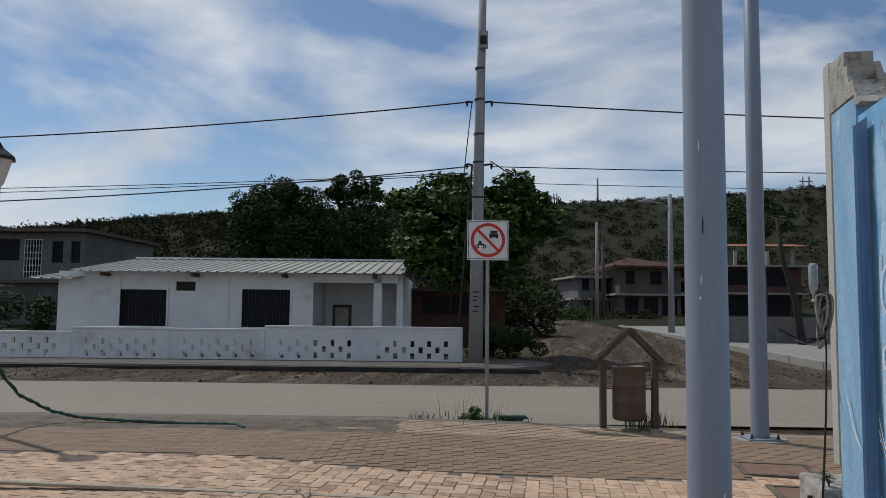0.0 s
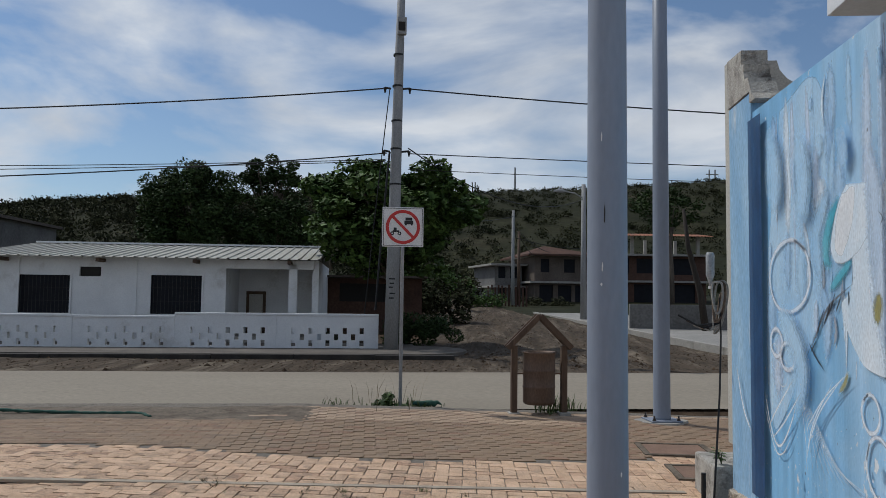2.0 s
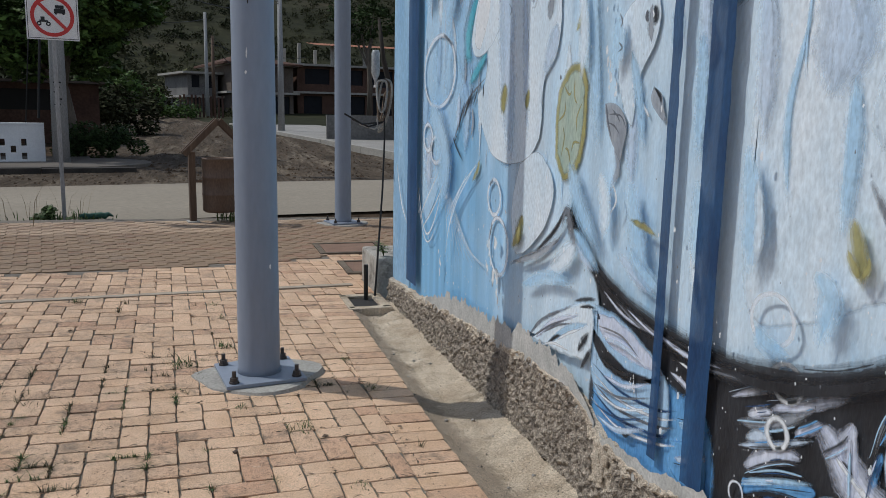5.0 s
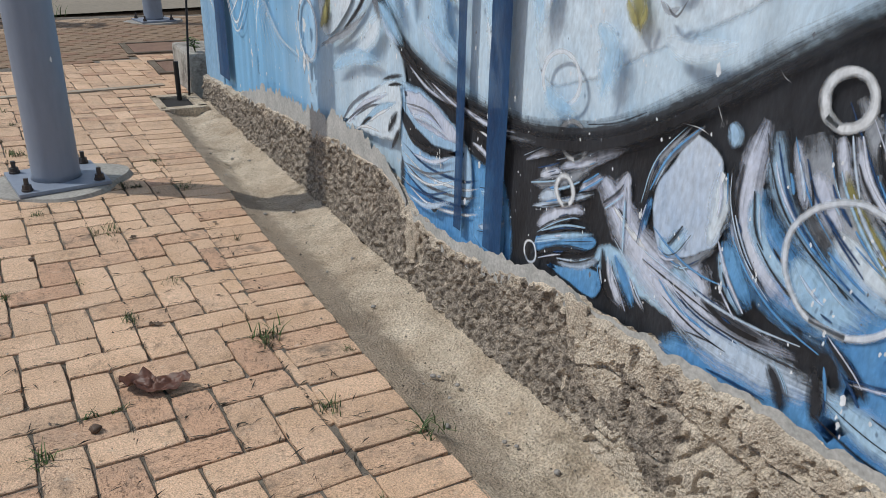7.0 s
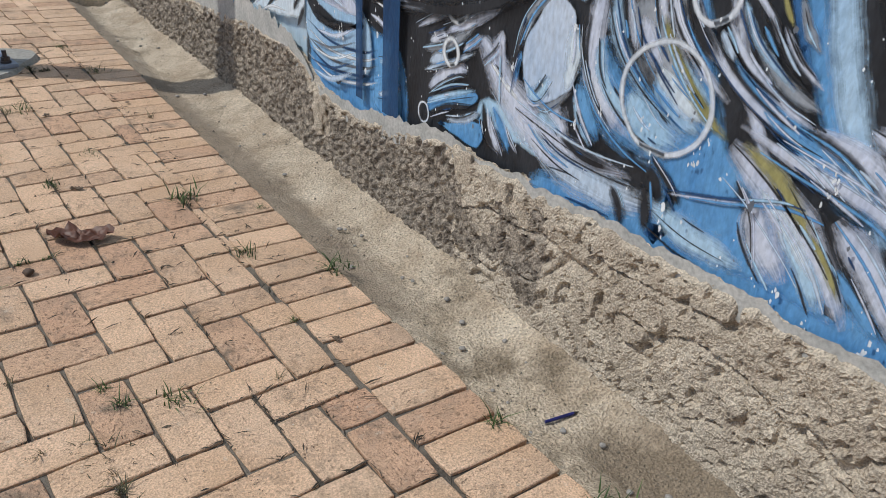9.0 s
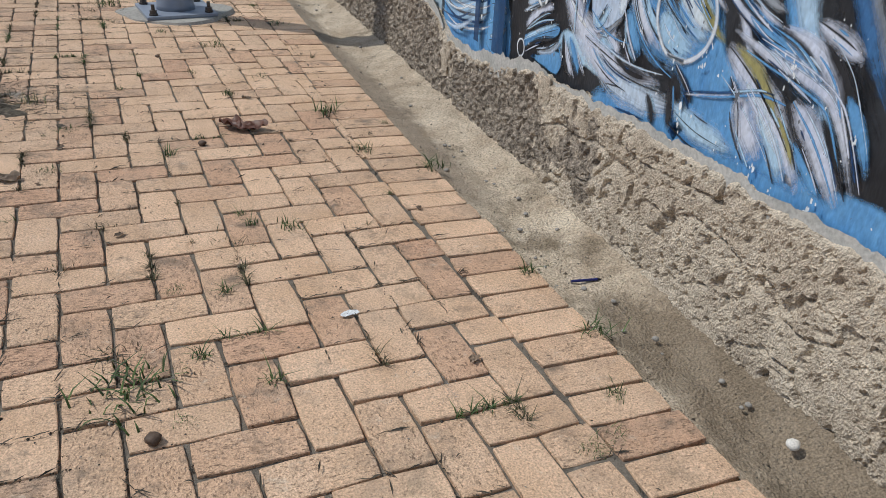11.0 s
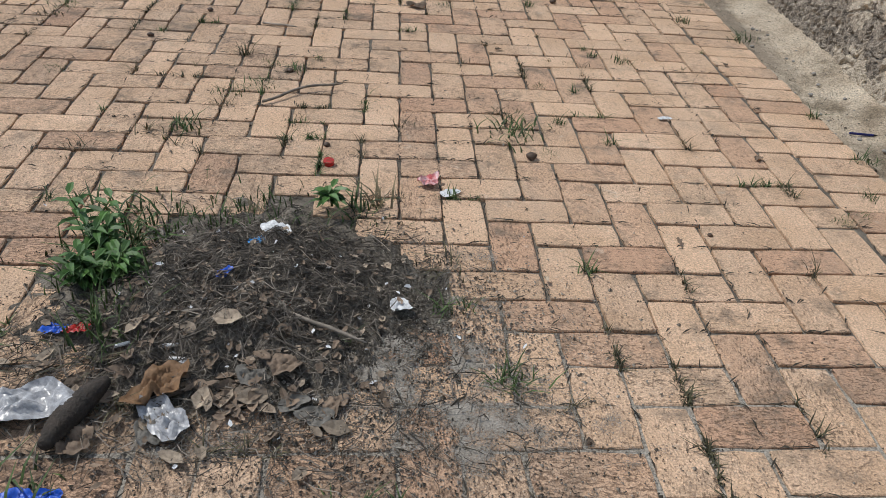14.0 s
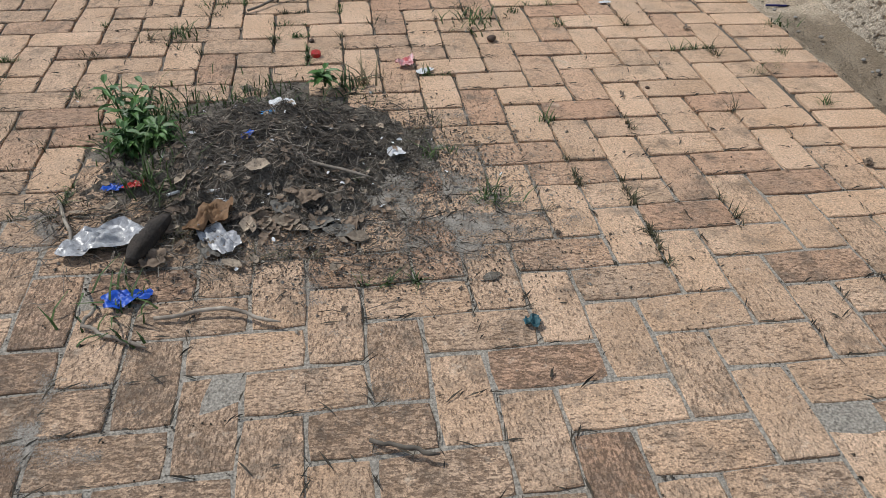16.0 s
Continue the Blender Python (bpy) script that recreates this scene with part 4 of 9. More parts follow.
# ---- buildings further off ----
def block_house(u, v, z, rz, w, d, floors, label, body, slab, openings, name="house", fh=2.6):
    ob = empty(name, SM(u, v, z, rz), label, "house", "houses up the hill")
    for f in range(floors):
        bm = bmesh.new()
        holes = [(a, b, f * fh + c, f * fh + e) for (ff, a, b, c, e) in openings if ff == f]
        wall_with(bm, 0, w, f * fh, (f + 1) * fh - 0.16, 0, 0.18, holes)
        bm_box(bm, 0, 0.18, f * fh, 0.18, d, (f + 1) * fh - 0.16)
        bm_box(bm, w - 0.18, 0.18, f * fh, w, d, (f + 1) * fh - 0.16)
        bm_box(bm, 0.18, d - 0.18, f * fh, w - 0.18, d, (f + 1) * fh - 0.16)
        part("wall", bm, body, ob)
        bm = bmesh.new()
        bm_box(bm, -0.5, -0.6, (f + 1) * fh - 0.158, w + 0.3, d + 0.2, (f + 1) * fh - 0.002)
        part("slab", bm, slab, ob)
        for a, b, c, e in holes:
            bm = bmesh.new()
            bm_box(bm, a, 0.12, c, b, 0.15, e)
            part("window", bm, M_DARKGLASS, ob)
    return ob


b1 = block_house(-26.5, 40, 0.3, -3, 7.7, 8, 2, "two-storey rendered house with a dark roof and stairs", M_GREYBUILD, M_BUILD,
                 [(0, 1, 2.2, 0.8, 2.0), (1, 2.3, 4.2, 1.0, 2.1), (1, 4.5, 5.4, 0.1, 2.1), (1, 5.9, 6.5, 0.9, 2.0), (1, 6.9, 7.4, 0.9, 2.0)])
bm = bmesh.new()
for k in range(7):
    x = 4.5 + 0.15 * k
    bm_box(bm, x - 0.012, -0.06, 2.7, x + 0.012, -0.03, 4.7)
    z = 2.7 + 0.33 * k
    bm_box(bm, 4.5, -0.062, z - 0.012, 5.4, -0.028, z + 0.012)
part("door_grille", bm, M_WHITE, b1, "white lattice grille")
for k in range(9):
    bm = bmesh.new()
    bm_box(bm, 2.0 + 0.26 * k, -1.4, 0.28 * k, 2.34 + 0.26 * k, -0.65, 0.28 * k + 0.08)
    part("stair_tread", bm, M_CONC, b1)
bm = bmesh.new()
bm_box(bm, 0, 0, 2.4, 3.6, 0.16, 2.56)
for x in (0, 1.2, 2.4, 3.4):
    bm_box(bm, x, 0, 0, x + 0.14, 0.16, 2.4)
ob = thing("roof_frame", bm, M_WHITE, "white concrete roof slab on posts behind the house", "house", m=SM(-21, 52, 1.4))

nb = block_house(12.7, 60, 0.95, 4, 4.8, 8, 2, "unfinished two-storey block house with concrete slabs", M_BUILD, M_CONC,
                 [(0, 0.4, 1.5, 0.2, 1.8), (0, 1.9, 3.0, 0.2, 1.8), (0, 3.3, 4.5, 0.2, 1.8), (1, 0.5, 1.2, 0.7, 1.75), (1, 2.4, 3.3, 0.7, 1.75)], fh=2.1)
bm = bmesh.new()
eave = [bm.verts.new(q) for q in ((-0.7, -0.8, 4.2), (5.3, -0.8, 4.2), (5.3, 8.4, 4.2), (-0.7, 8.4, 4.2))]
low_eave = [bm.verts.new((v.co.x, v.co.y, 4.06)) for v in eave]
ridge_ = [bm.verts.new(q) for q in ((1.4, 2.2, 5.0), (2.6, 5.6, 5.0))]
bm.faces.new((eave[0], eave[1], ridge_[0]))
bm.faces.new((eave[1], eave[2], ridge_[1], ridge_[0]))
bm.faces.new((eave[2], eave[3], ridge_[1]))
bm.faces.new((eave[3], eave[0], ridge_[0], ridge_[1]))
bm.faces.new(low_eave[::-1])
for k in range(4):
    bm.faces.new((low_eave[k], low_eave[(k + 1) % 4], eave[(k + 1) % 4], eave[k]))
part("roof", bm, M_REDBUILD, nb, "brown hipped roof")
nb2 = block_house(18.3, 62, 1.1, -4, 8.9, 8, 2, "unfinished brick house with open upper floor", M_REDBUILD, M_CONC,
                  [(0, 0.5, 2.0, 0.4, 1.8), (0, 3.0, 5.6, 0.4, 1.85), (0, 6.3, 8.0, 0.4, 1.85), (1, 0.6, 2.6, 0.6, 1.8), (1, 3.2, 5.4, 0.6, 1.8), (1, 6.0, 8.0, 0.5, 1.8)], fh=2.15)
for x in (0.2, 2.9, 5.6, 8.3):
    for y in (0.2, 6.0):
        bm = bmesh.new()
        bm_box(bm, x - 0.12, y - 0.12, 4.3, x + 0.12, y + 0.12, 5.9)
        part("column", bm, M_CONC, nb2)
bm = bmesh.new()
ribbed(bm, 1.5, 9.2, -0.8, 5.75, 3.0, 6.2)
part("roof", bm, M_TILE, nb2, "faded red roof sheets")
nb3 = block_house(9.9, 62, 0.95, 8, 2.3, 6, 2, "narrow pale house with a small balcony", M_GREYBUILD, M_CONC,
                  [(0, 0.4, 1.0, 0.2, 1.6), (1, 0.3, 0.9, 0.6, 1.5), (1, 1.3, 2.0, 0.6, 1.5)], fh=1.75)
bm = bmesh.new()
wall_with(bm, 0, 3.8, 0, 2.1, 0, 0.18, [(0.6, 2.6, 1.2, 1.9)])
sh = thing("shed", bm, M_REDBUILD, "low brick shed under the tree", "shed", m=SM(-1.9, 30.5, 0.2))
bm = bmesh.new()
bm_box(bm, -0.2, -0.5, 2.12, 4.0, 3.0, 2.2)
part("roof", bm, M_BUILD, sh)
bm = bmesh.new()
# dark sheet fills the hole as the shed's painted inner shade
bm_box(bm, 0.6, 0.1, 1.2, 2.6, 0.12, 1.9)
part("opening", bm, M_DARK, sh)
for k in range(12):
    bm = bmesh.new()
    bm_box(bm, -0.06, -0.02, 0, 0.06, 0.02, 1.5 + 0.1 * math.sin(k * 2.3))
    thing("fence_post", bm, M_REDBUILD, "brown timber fence post by the dirt road", "fence post", "fence posts", m=SM(8.0 + 0.22 * k, 53 - 0.1 * k, 1.0))

# poles up the side road
SL = empty("street_lamp", SM(10.45, 38, 0.45), "concrete street lamp with a curved arm", "street lamp")
bm = bmesh.new()
bm_tube(bm, [(0, 0, 0), (0, 0, 6.9)], [0.17, 0.10], 14)
part("post", bm, M_CONCPOLE, SL, "", True)
bm = bmesh.new()
bm_tube(bm, [(0, 0, 6.2), (-0.5, -0.2, 6.42), (-1.1, -0.4, 6.48)], 0.035, 8)
part("arm", bm, M_CONCPOLE, SL)
bm = bmesh.new()
bm_tube(bm, [(-1.05, -0.4, 6.48), (-1.25, -0.46, 6.50), (-1.65, -0.6, 6.45)], [0.05, 0.11, 0.05], 10)
part("lamp_head", bm, M_CONCPOLE, SL)
for u, v, z, h in ((9.5, 52, 1.2, 6.4), (10.1, 53, 1.2, 5.1)):
    bm = bmesh.new()
    bm_tube(bm, [(0, 0, 0), (0, 0, h)], [0.13, 0.09], 12)
    thing("utility_pole", bm, M_CONCPOLE if h > 6 else M_WOOD, "slim pole beside the unfinished houses", "utility pole", "far poles", m=SM(u, v, z), smooth=True)
for i, (a, b) in enumerate((((9.5, 52, 7.0), (11.5, 60, 5.3)), ((9.5, 52, 6.6), (14, 60, 5.3)), ((10.1, 53, 6.0), (13, 60, 5.0)), ((9.5, 52, 7.2), (2, 36, 5.5)), ((9.5, 52, 5.8), (18, 58, 5.6)))):
    cable(S(*a), S(*b), 0.35, 0.02)
mast = empty("radio_mast", SM(37.5, 200, 27.5), "thin lattice mast on the ridge", "mast", "masts")
bm = bmesh.new()
bm_tube(bm, [(0, 0, 0), (0, 0, 8.6)], [0.35, 0.2], 6)
part("mast_shaft", bm, M_CONCPOLE, mast)
for dx in (0, 1.6):
    bm = bmesh.new()
    bm_tube(bm, [(0, 0, 0), (0, 0, 8.0)], [0.25, 0.2], 6)
    bm_box(bm, -0.9, -0.1, 6.6, 0.9, 0.1, 6.9)
    thing("radio_mast", bm, M_CONCPOLE, "thin mast on the ridge", "mast", "masts", m=SM(90 + dx, 200, 29))


# ---- vegetation ----
def leaf_cloud(rng, centres, n, size, squash=0.75, floor_=-9.0):
    """Many small leaf blades scattered in clumps; returns verts and faces."""
    c = np.array([k[:3] for k in centres])
    r = np.array([k[3] for k in centres])
    idx = rng.integers(0, len(c), n)
    d = rng.normal(size=(n, 3))
    d /= np.linalg.norm(d, axis=1)[:, None]
    rad = r[idx] * rng.uniform(0.55, 1.05, n) ** 0.6
    p = c[idx] + d * rad[:, None] * np.array([1, 1, squash])
    keep = p[:, 2] > floor_
    p, d, n = p[keep], d[keep], int(keep.sum())
    a = rng.normal(size=(n, 3)) * np.array([1, 1, 0.5])
    a /= np.linalg.norm(a, axis=1)[:, None]
    up = d * 0.6 + np.array([0, 0, 0.7]) + rng.normal(size=(n, 3)) * 0.35
    b = np.cross(a, up)
    b /= np.linalg.norm(b, axis=1)[:, None]
    s = size * rng.uniform(0.6, 1.3, n)[:, None]
    v = np.stack([p - a * s, p + b * s * 0.5 + a * s * 0.25, p + a * s, p - b * s * 0.5 + a * s * 0.25], 1).reshape(-1, 3)
    f = np.arange(4 * n).reshape(n, 4)
    return v, f


def clumps(rng, n, centre, radii, r):
    out_ = []
    while len(out_) < n:
        d = rng.uniform(-1, 1, 3)
        if 0.35 < np.linalg.norm(d) < 1:
            out_.append((*(np.array(centre) + d * np.array(radii)), r * rng.uniform(0.6, 1.3)))
    return out_


def tree(name, m, trunk, crown, radii, n_clump, clump_r, n_leaf, leaf, material, label, seed, limbs=7, squash=0.75, floor_=-9.0):
    rng = np.random.default_rng(seed)
    ob = empty(name, m, label, "tree", "trees")
    bm = bmesh.new()
    c = Vector(crown)
    bm_tube(bm, [(0, 0, -0.2), (0.05, 0, trunk * 0.5), (c.x * 0.3, c.y * 0.3, trunk)], [0.22, 0.17, 0.14], 12)
    part("trunk", bm, M_BARK, ob, "", True)
    cl = clumps(rng, n_clump, crown, radii, clump_r)
    for k in range(limbs):
        e = Vector(cl[k * len(cl) // limbs][:3])
        s = Vector((c.x * 0.3, c.y * 0.3, trunk * rng.uniform(0.75, 1.0)))
        bm = bmesh.new()
        bm_tube(bm, [s, s.lerp(e, 0.5) + Vector((0, 0, 0.2)), e], [0.09, 0.06, 0.02], 7)
        part("limb", bm, M_BARK, ob)
    v, f = leaf_cloud(rng, cl, n_leaf, leaf, squash, floor_)
    cr_ = new("crown", mesh_np("crown", v, f, material))
    cr_.parent = ob
    return ob


tree("almond_tree", SM(0.75, 25.2, 0.15), 1.9, (-0.3, 0, 4.15), (2.75, 2.3, 1.85), 110, 0.62, 36000, 0.125, M_LEAF, "broad-leaved almond tree beside the white house", 3, 9, 0.55, 1.95)
tree("thorn_tree", SM(-8.0, 36, 0.4), 2.5, (-0.1, 0, 4.9), (2.45, 2.0, 2.15), 130, 0.55, 34000, 0.085, M_DARKLEAF, "dense dark green tree behind the house", 4)
tree("thorn_tree", SM(-5.2, 38, 0.4), 5.2, (0.35, 0, 6.9), (1.35, 1.0, 0.95), 34, 0.38, 8500, 0.075, M_DARKLEAF, "dark open-crowned tree behind the house", 5, 11)
tree("thorn_tree", SM(-4.3, 36.5, 0.4), 2.0, (0.0, 0, 4.2), (1.8, 1.5, 1.7), 66, 0.5, 16000, 0.085, M_DARKLEAF, "dark low tree behind the house", 6)
tree("thorn_tree", SM(20.5, 52, 1.0), 5.0, (-0.4, 0, 7.0), (2.5, 2.0, 1.6), 40, 0.5, 3000, 0.13, M_DARKLEAF, "thin open tree by the unfinished houses", 8)
bm = bmesh.new()
bm_tube(bm, [(0, 0, -0.3), (-0.25, 0, 1.6), (-0.7, 0.1, 3.4), (-0.9, 0.1, 5.0)], [0.17, 0.13, 0.10, 0.06], 10)
thing("tree_trunk", bm, mat("dark_bark", (0.022, 0.017, 0.013), (0.05, 0.04, 0.031), 8, 0.9, 0.6, 50, stretch=(1, 1, 0.2)), "leaning bare tree trunk in the lot", "tree", m=SM(13.4, 30.4, 0.3), smooth=True)

rng = np.random.default_rng(11)


def bush(name, m, cl, n, leaf, material, label, seed):
    r = np.random.default_rng(seed)
    v, f = leaf_cloud(r, cl, n, leaf, 0.8)
    ob = new(name, mesh_np(name, v, f, material))
    ob.matrix_world = m
    return tagged(ob, label, "bush", "bushes")


bush("bush", SM(1.5, 24.6, 0.05), clumps(rng, 22, (0, 0, 0.4), (1.15, 0.9, 0.45), 0.36), 7500, 0.05, M_DARKLEAF, "low dark shrub at the corner under the tree", 21)
bush("bush", SM(2.9, 36, 0.5), clumps(rng, 26, (0, 0, 0.9), (2.2, 1.6, 0.9), 0.5), 2600, 0.12, M_SCRUB, "scrubby bush beside the dirt road", 22)
bush("bush", SM(3.5, 47, 1.0), clumps(rng, 26, (0, 0, 1.2), (3.0, 1.6, 1.3), 0.6), 2600, 0.14, M_LEAF, "green scrub beside the dirt road", 23)
bush("bush", SM(7.5, 51, 1.0), clumps(rng, 20, (0, 0, 0.4), (1.6, 1.0, 0.5), 0.4), 1500, 0.1, M_LEAF, "grassy scrub by the fence", 24)
bush("bush", SM(12.5, 54, 1.0), clumps(rng, 20, (0, 0, 0.4), (2.6, 1.0, 0.5), 0.4), 1500, 0.1, M_SCRUB, "grassy scrub below the unfinished house", 25)
bush("bush", SM(1.9, 42, 0.6), clumps(rng, 26, (0, 0, 1.0), (2.2, 1.2, 1.0), 0.5), 2400, 0.12, M_DARKLEAF, "dark scrub beside the dirt road", 27)
bush("bush", SM(5.0, 56, 1.2), clumps(rng, 26, (0, 0, 1.0), (3.4, 1.2, 1.0), 0.5), 2400, 0.13, M_SCRUB, "scrub at the dirt road's far end", 28)
bush("bush", SM(-17.5, 33, 0.3), clumps(rng, 24, (0, 0, 0.9), (3.0, 1.5, 0.9), 0.5), 2200, 0.11, M_DARKLEAF, "dark garden shrubs beside the house", 26)

# scrub covering the hillside
rs = np.random.default_rng(31)
allv, allf, off = [], [], 0
for i in range(6800):
    u = rs.uniform(-170, 150)
    v = 68 + 150 * rs.uniform(0, 1) ** 0.8
    if -8 < u < 34 and v < 76:
        continue
    z = terrain_z(u, v)
    big = 1.0 if u < 15 else 0.62
    s = rs.uniform(0.7, 1.9) * big * (0.75 if v > 170 else 1.0)
    k = 64
    p = rs.normal(size=(k, 3)) * np.array([s, s, s * 0.55]) * 0.55 + np.array([u, v, z + 0.45 * s])
    a = rs.normal(size=(k, 3)) * s * 0.10
    b = rs.normal(size=(k, 3)) * s * 0.10
    q = np.stack([p - a, p + b, p + a, p - b], 1).reshape(-1, 3)
    allv.append(q)
    allf.append(np.arange(4 * k).reshape(k, 4) + off)
    off += 4 * k
V = np.concatenate(allv)
R3 = np.array(ST.to_3x3())
scrub = new("scrub", mesh_np("scrub", V @ R3.T, np.concatenate(allf), M_SCRUB))
tagged(scrub, "dry scrub and thorn bushes over the hillside", "scrub", kind="stuff")
# candelabra cacti on the ridge
for u, v in ((-92, 198), (-88, 200), (-97, 201), (-83, 199), (27, 199), (22, 200)):
    bm = bmesh.new()
    z = terrain_z(u, v)
    for k in range(7):
        a = k * 0.9
        bm_tube(bm, [(0, 0, 0), (0.7 * math.cos(a), 0.7 * math.sin(a), 1.0), (0.9 * math.cos(a), 0.9 * math.sin(a), 2.6 + 1.2 * math.sin(k * 2.7))], [0.22, 0.2, 0.12], 6)
    thing("cactus", bm, M_SCRUB, "tall branching cactus on the ridge", "cactus", "cacti on the ridge", m=SM(u, v, z))


# ---- weeds ----
def blades(seed, n, h, spread, lean=0.6, w=0.004):
    r = random.Random(seed)
    vs, fs = [], []
    for i in range(n):
        a, l = r.uniform(0, 6.28), h * r.uniform(0.4, 1.1)
        bx, by = r.gauss(0, spread), r.gauss(0, spread)
        k = r.uniform(0.15, lean) * l
        sx, sy = -math.sin(a) * w, math.cos(a) * w
        pts = [(bx, by, 0, 1), (bx + k * 0.35 * math.cos(a), by + k * 0.35 * math.sin(a), l * 0.55, 0.8), (bx + k * math.cos(a), by + k * math.sin(a), l * r.uniform(0.75, 1), 0.1)]
        o = len(vs)
        for x, y, z, t in pts:
            vs += [(x - sx * t, y - sy * t, z), (x + sx * t, y + sy * t, z)]
        fs += [(o, o + 1, o + 3, o + 2), (o + 2, o + 3, o + 5, o + 4)]
    return vs, fs


TUFTS = [mesh_np("grass_tuft", *blades(40 + i, (22, 34, 14, 40)[i], (0.042, 0.036, 0.05, 0.032)[i], (0.012, 0.022, 0.008, 0.032)[i], 2.2, 0.0020), M_GRASS if i != 2 else M_DRYGRASS) for i in range(4)]


def tuft(x, y, k, s=1.0, label="small grass tuft in a paver joint"):
    ob = new("grass_tuft", TUFTS[k % 4])
    ob.matrix_world = pose(x, y, ground_z(x) - 0.004, 0, 0, (x * 1000 + y * 777) % 360) @ Matrix.Diagonal((s, s, s, 1))
    return tagged(ob, label, "grass", "weeds in the paving")


rw = random.Random(5)
M_JOINTWEED = mat("withered_weed", (0.05, 0.05, 0.024), (0.12, 0.105, 0.055), 20, 0.8, 0, 60, rand=0.4)
for i in range(170):
    x, y = rw.uniform(-2.4, 1.1), rw.uniform(-1.6, 6.0)
    c = noise.noise((x * 1.1, y * 1.1, 4.0))
    if c > -0.15 and y > -1.0:
        tuft(x, y, rw.randrange(4), rw.uniform(0.35, 1.0))
for x, y, k, s in ((-0.10, -0.86, 1, 1.1), (0.13, -0.44, 0, 1.0), (-0.02, 0.30, 3, 1.5), (0.03, 0.36, 3, 1.4), (-1.05, 0.22, 1, 1.3), (1.12, 1.45, 1, 1.2), (1.13, 0.62, 0, 1.0),
                   (1.17, 0.28, 1, 1.0), (-0.78, 0.75, 1, 1.0), (0.17, 1.73, 0, 1.1), (-0.95, -1.25, 3, 1.6), (0.86, 2.14, 1, 1.3), (-0.05, 4.35, 1, 1.6), (0.2, 4.7, 1, 1.2), (-1.1, -0.3, 3, 1.8), (-1.05, -0.5, 3, 2.0), (-0.99, -0.42, 1, 1.8), (-0.42, -0.19, 2, 1.9), (-0.47, -0.22, 0, 1.6)):
    tuft(x, y, k, s)
JX, JY = Vector((0.1190, 0.0088)), Vector((-0.0052, 0.1158))
DEADTUFTS = [mesh_np("grass_tuft", *blades(540 + i, (16, 26, 34)[i], (0.05, 0.035, 0.03)[i], (0.012, 0.03, 0.045)[i], 2.6, 0.0018), M_JOINTWEED) for i in range(3)]
for i in range(120):
    x, y = rw.uniform(-2.4, 1.1), rw.uniform(-1.6, 6.2)
    if noise.noise((x * 0.9, y * 0.9, 14.0)) < -0.1 or y < -0.9 or x > 0.9:
        continue
    at_ = Vector((-0.1855, -1.3965)) + JX * round((x + 0.1855) / 0.119) + JY * round((y + 1.3965) / 0.1158)
    x, y = at_.x, at_.y
    ob = new("grass_tuft", DEADTUFTS[rw.randrange(3)])
    k = rw.uniform(0.5, 1.3)
    ob.matrix_world = pose(x, y, ground_z(x) - 0.003, 0, 0, rw.uniform(0, 360)) @ Matrix.Diagonal((k, k, k, 1))
    tagged(ob, "withered dark grass tuft in a paver joint", "grass", "weeds in the paving")
# short weeds strung along single joints
for i in range(150):
    x, y = rw.uniform(-1.6, 0.95), rw.uniform(-1.3, 4.6)
    if noise.noise((x * 1.3, y * 1.3, 11.0)) < -0.1:
        continue
    d = JX if rw.random() < 0.35 else JY
    base_ = Vector((-0.1855, -1.3965)) + JX * round((x + 0.1855) / 0.119) + JY * round((y + 1.3965) / 0.1158)
    vs_, fs_ = [], []
    for k in range(rw.randrange(5, 12)):
        p = base_ + d * rw.uniform(-0.2, 1.1)
        v2, f2 = blades(3000 + 40 * i + k, rw.randrange(4, 10), rw.uniform(0.012, 0.035), 0.005, 2.4, 0.0017)
        fs_ += [tuple(a + len(vs_) for a in f) for f in f2]
        vs_ += [(q[0] + p.x, q[1] + p.y, q[2] + ground_z(p.x) - 0.003) for q in v2]
    ob = new("joint_weed", mesh_np("joint_weed", vs_, fs_, M_JOINTWEED if i % 3 else M_GRASS))
    tagged(ob, "short weeds strung along a paver joint", "weed", "weeds in the paving", "stuff")
# tall weeds round the sign post and the bin
for u, v, n, h, sp in ((0.15, 11.2, 60, 0.15, 0.2), (0.55, 11.1, 40, 0.14, 0.16), (2.3, 10.55, 70, 0.3, 0.1), (2.65, 10.7, 30, 0.3, 0.08), (-0.6, 11.2, 40, 0.12, 0.15)):
    vs_, fs_ = blades(int(u * 100) + 300, n, h, sp, 0.7, 0.007)
    ob = new("weed_clump", mesh_np("weed_clump", vs_, fs_, M_GRASS))
    ob.matrix_world = SM(u, v, -0.03)
    tagged(ob, "green weed clump at the paving's edge", "weed", "roadside weeds", "stuff")
bush("weed_bush", SM(0.25, 11.15, -0.03), clumps(rng, 12, (0, 0, 0.06), (0.42, 0.14, 0.12), 0.09), 1100, 0.03, M_GRASS, "low leafy green weeds at the foot of the sign post", 61)
vs_, fs_ = blades(77, 20, 0.62, 0.38, 0.5, 0.004)
ob = new("weed_clump", mesh_np("weed_clump", vs_, fs_, M_DRYGRASS))
ob.matrix_world = SM(-0.1, 11.15, -0.03)
tagged(ob, "tall thin seeding weed stalks by the sign post", "weed", "roadside weeds", "stuff")


M_WEEDLEAF = mat("weed_leaf", (0.035, 0.088, 0.018), (0.095, 0.19, 0.042), 20, 0.5, 0, 60, rand=0.3)


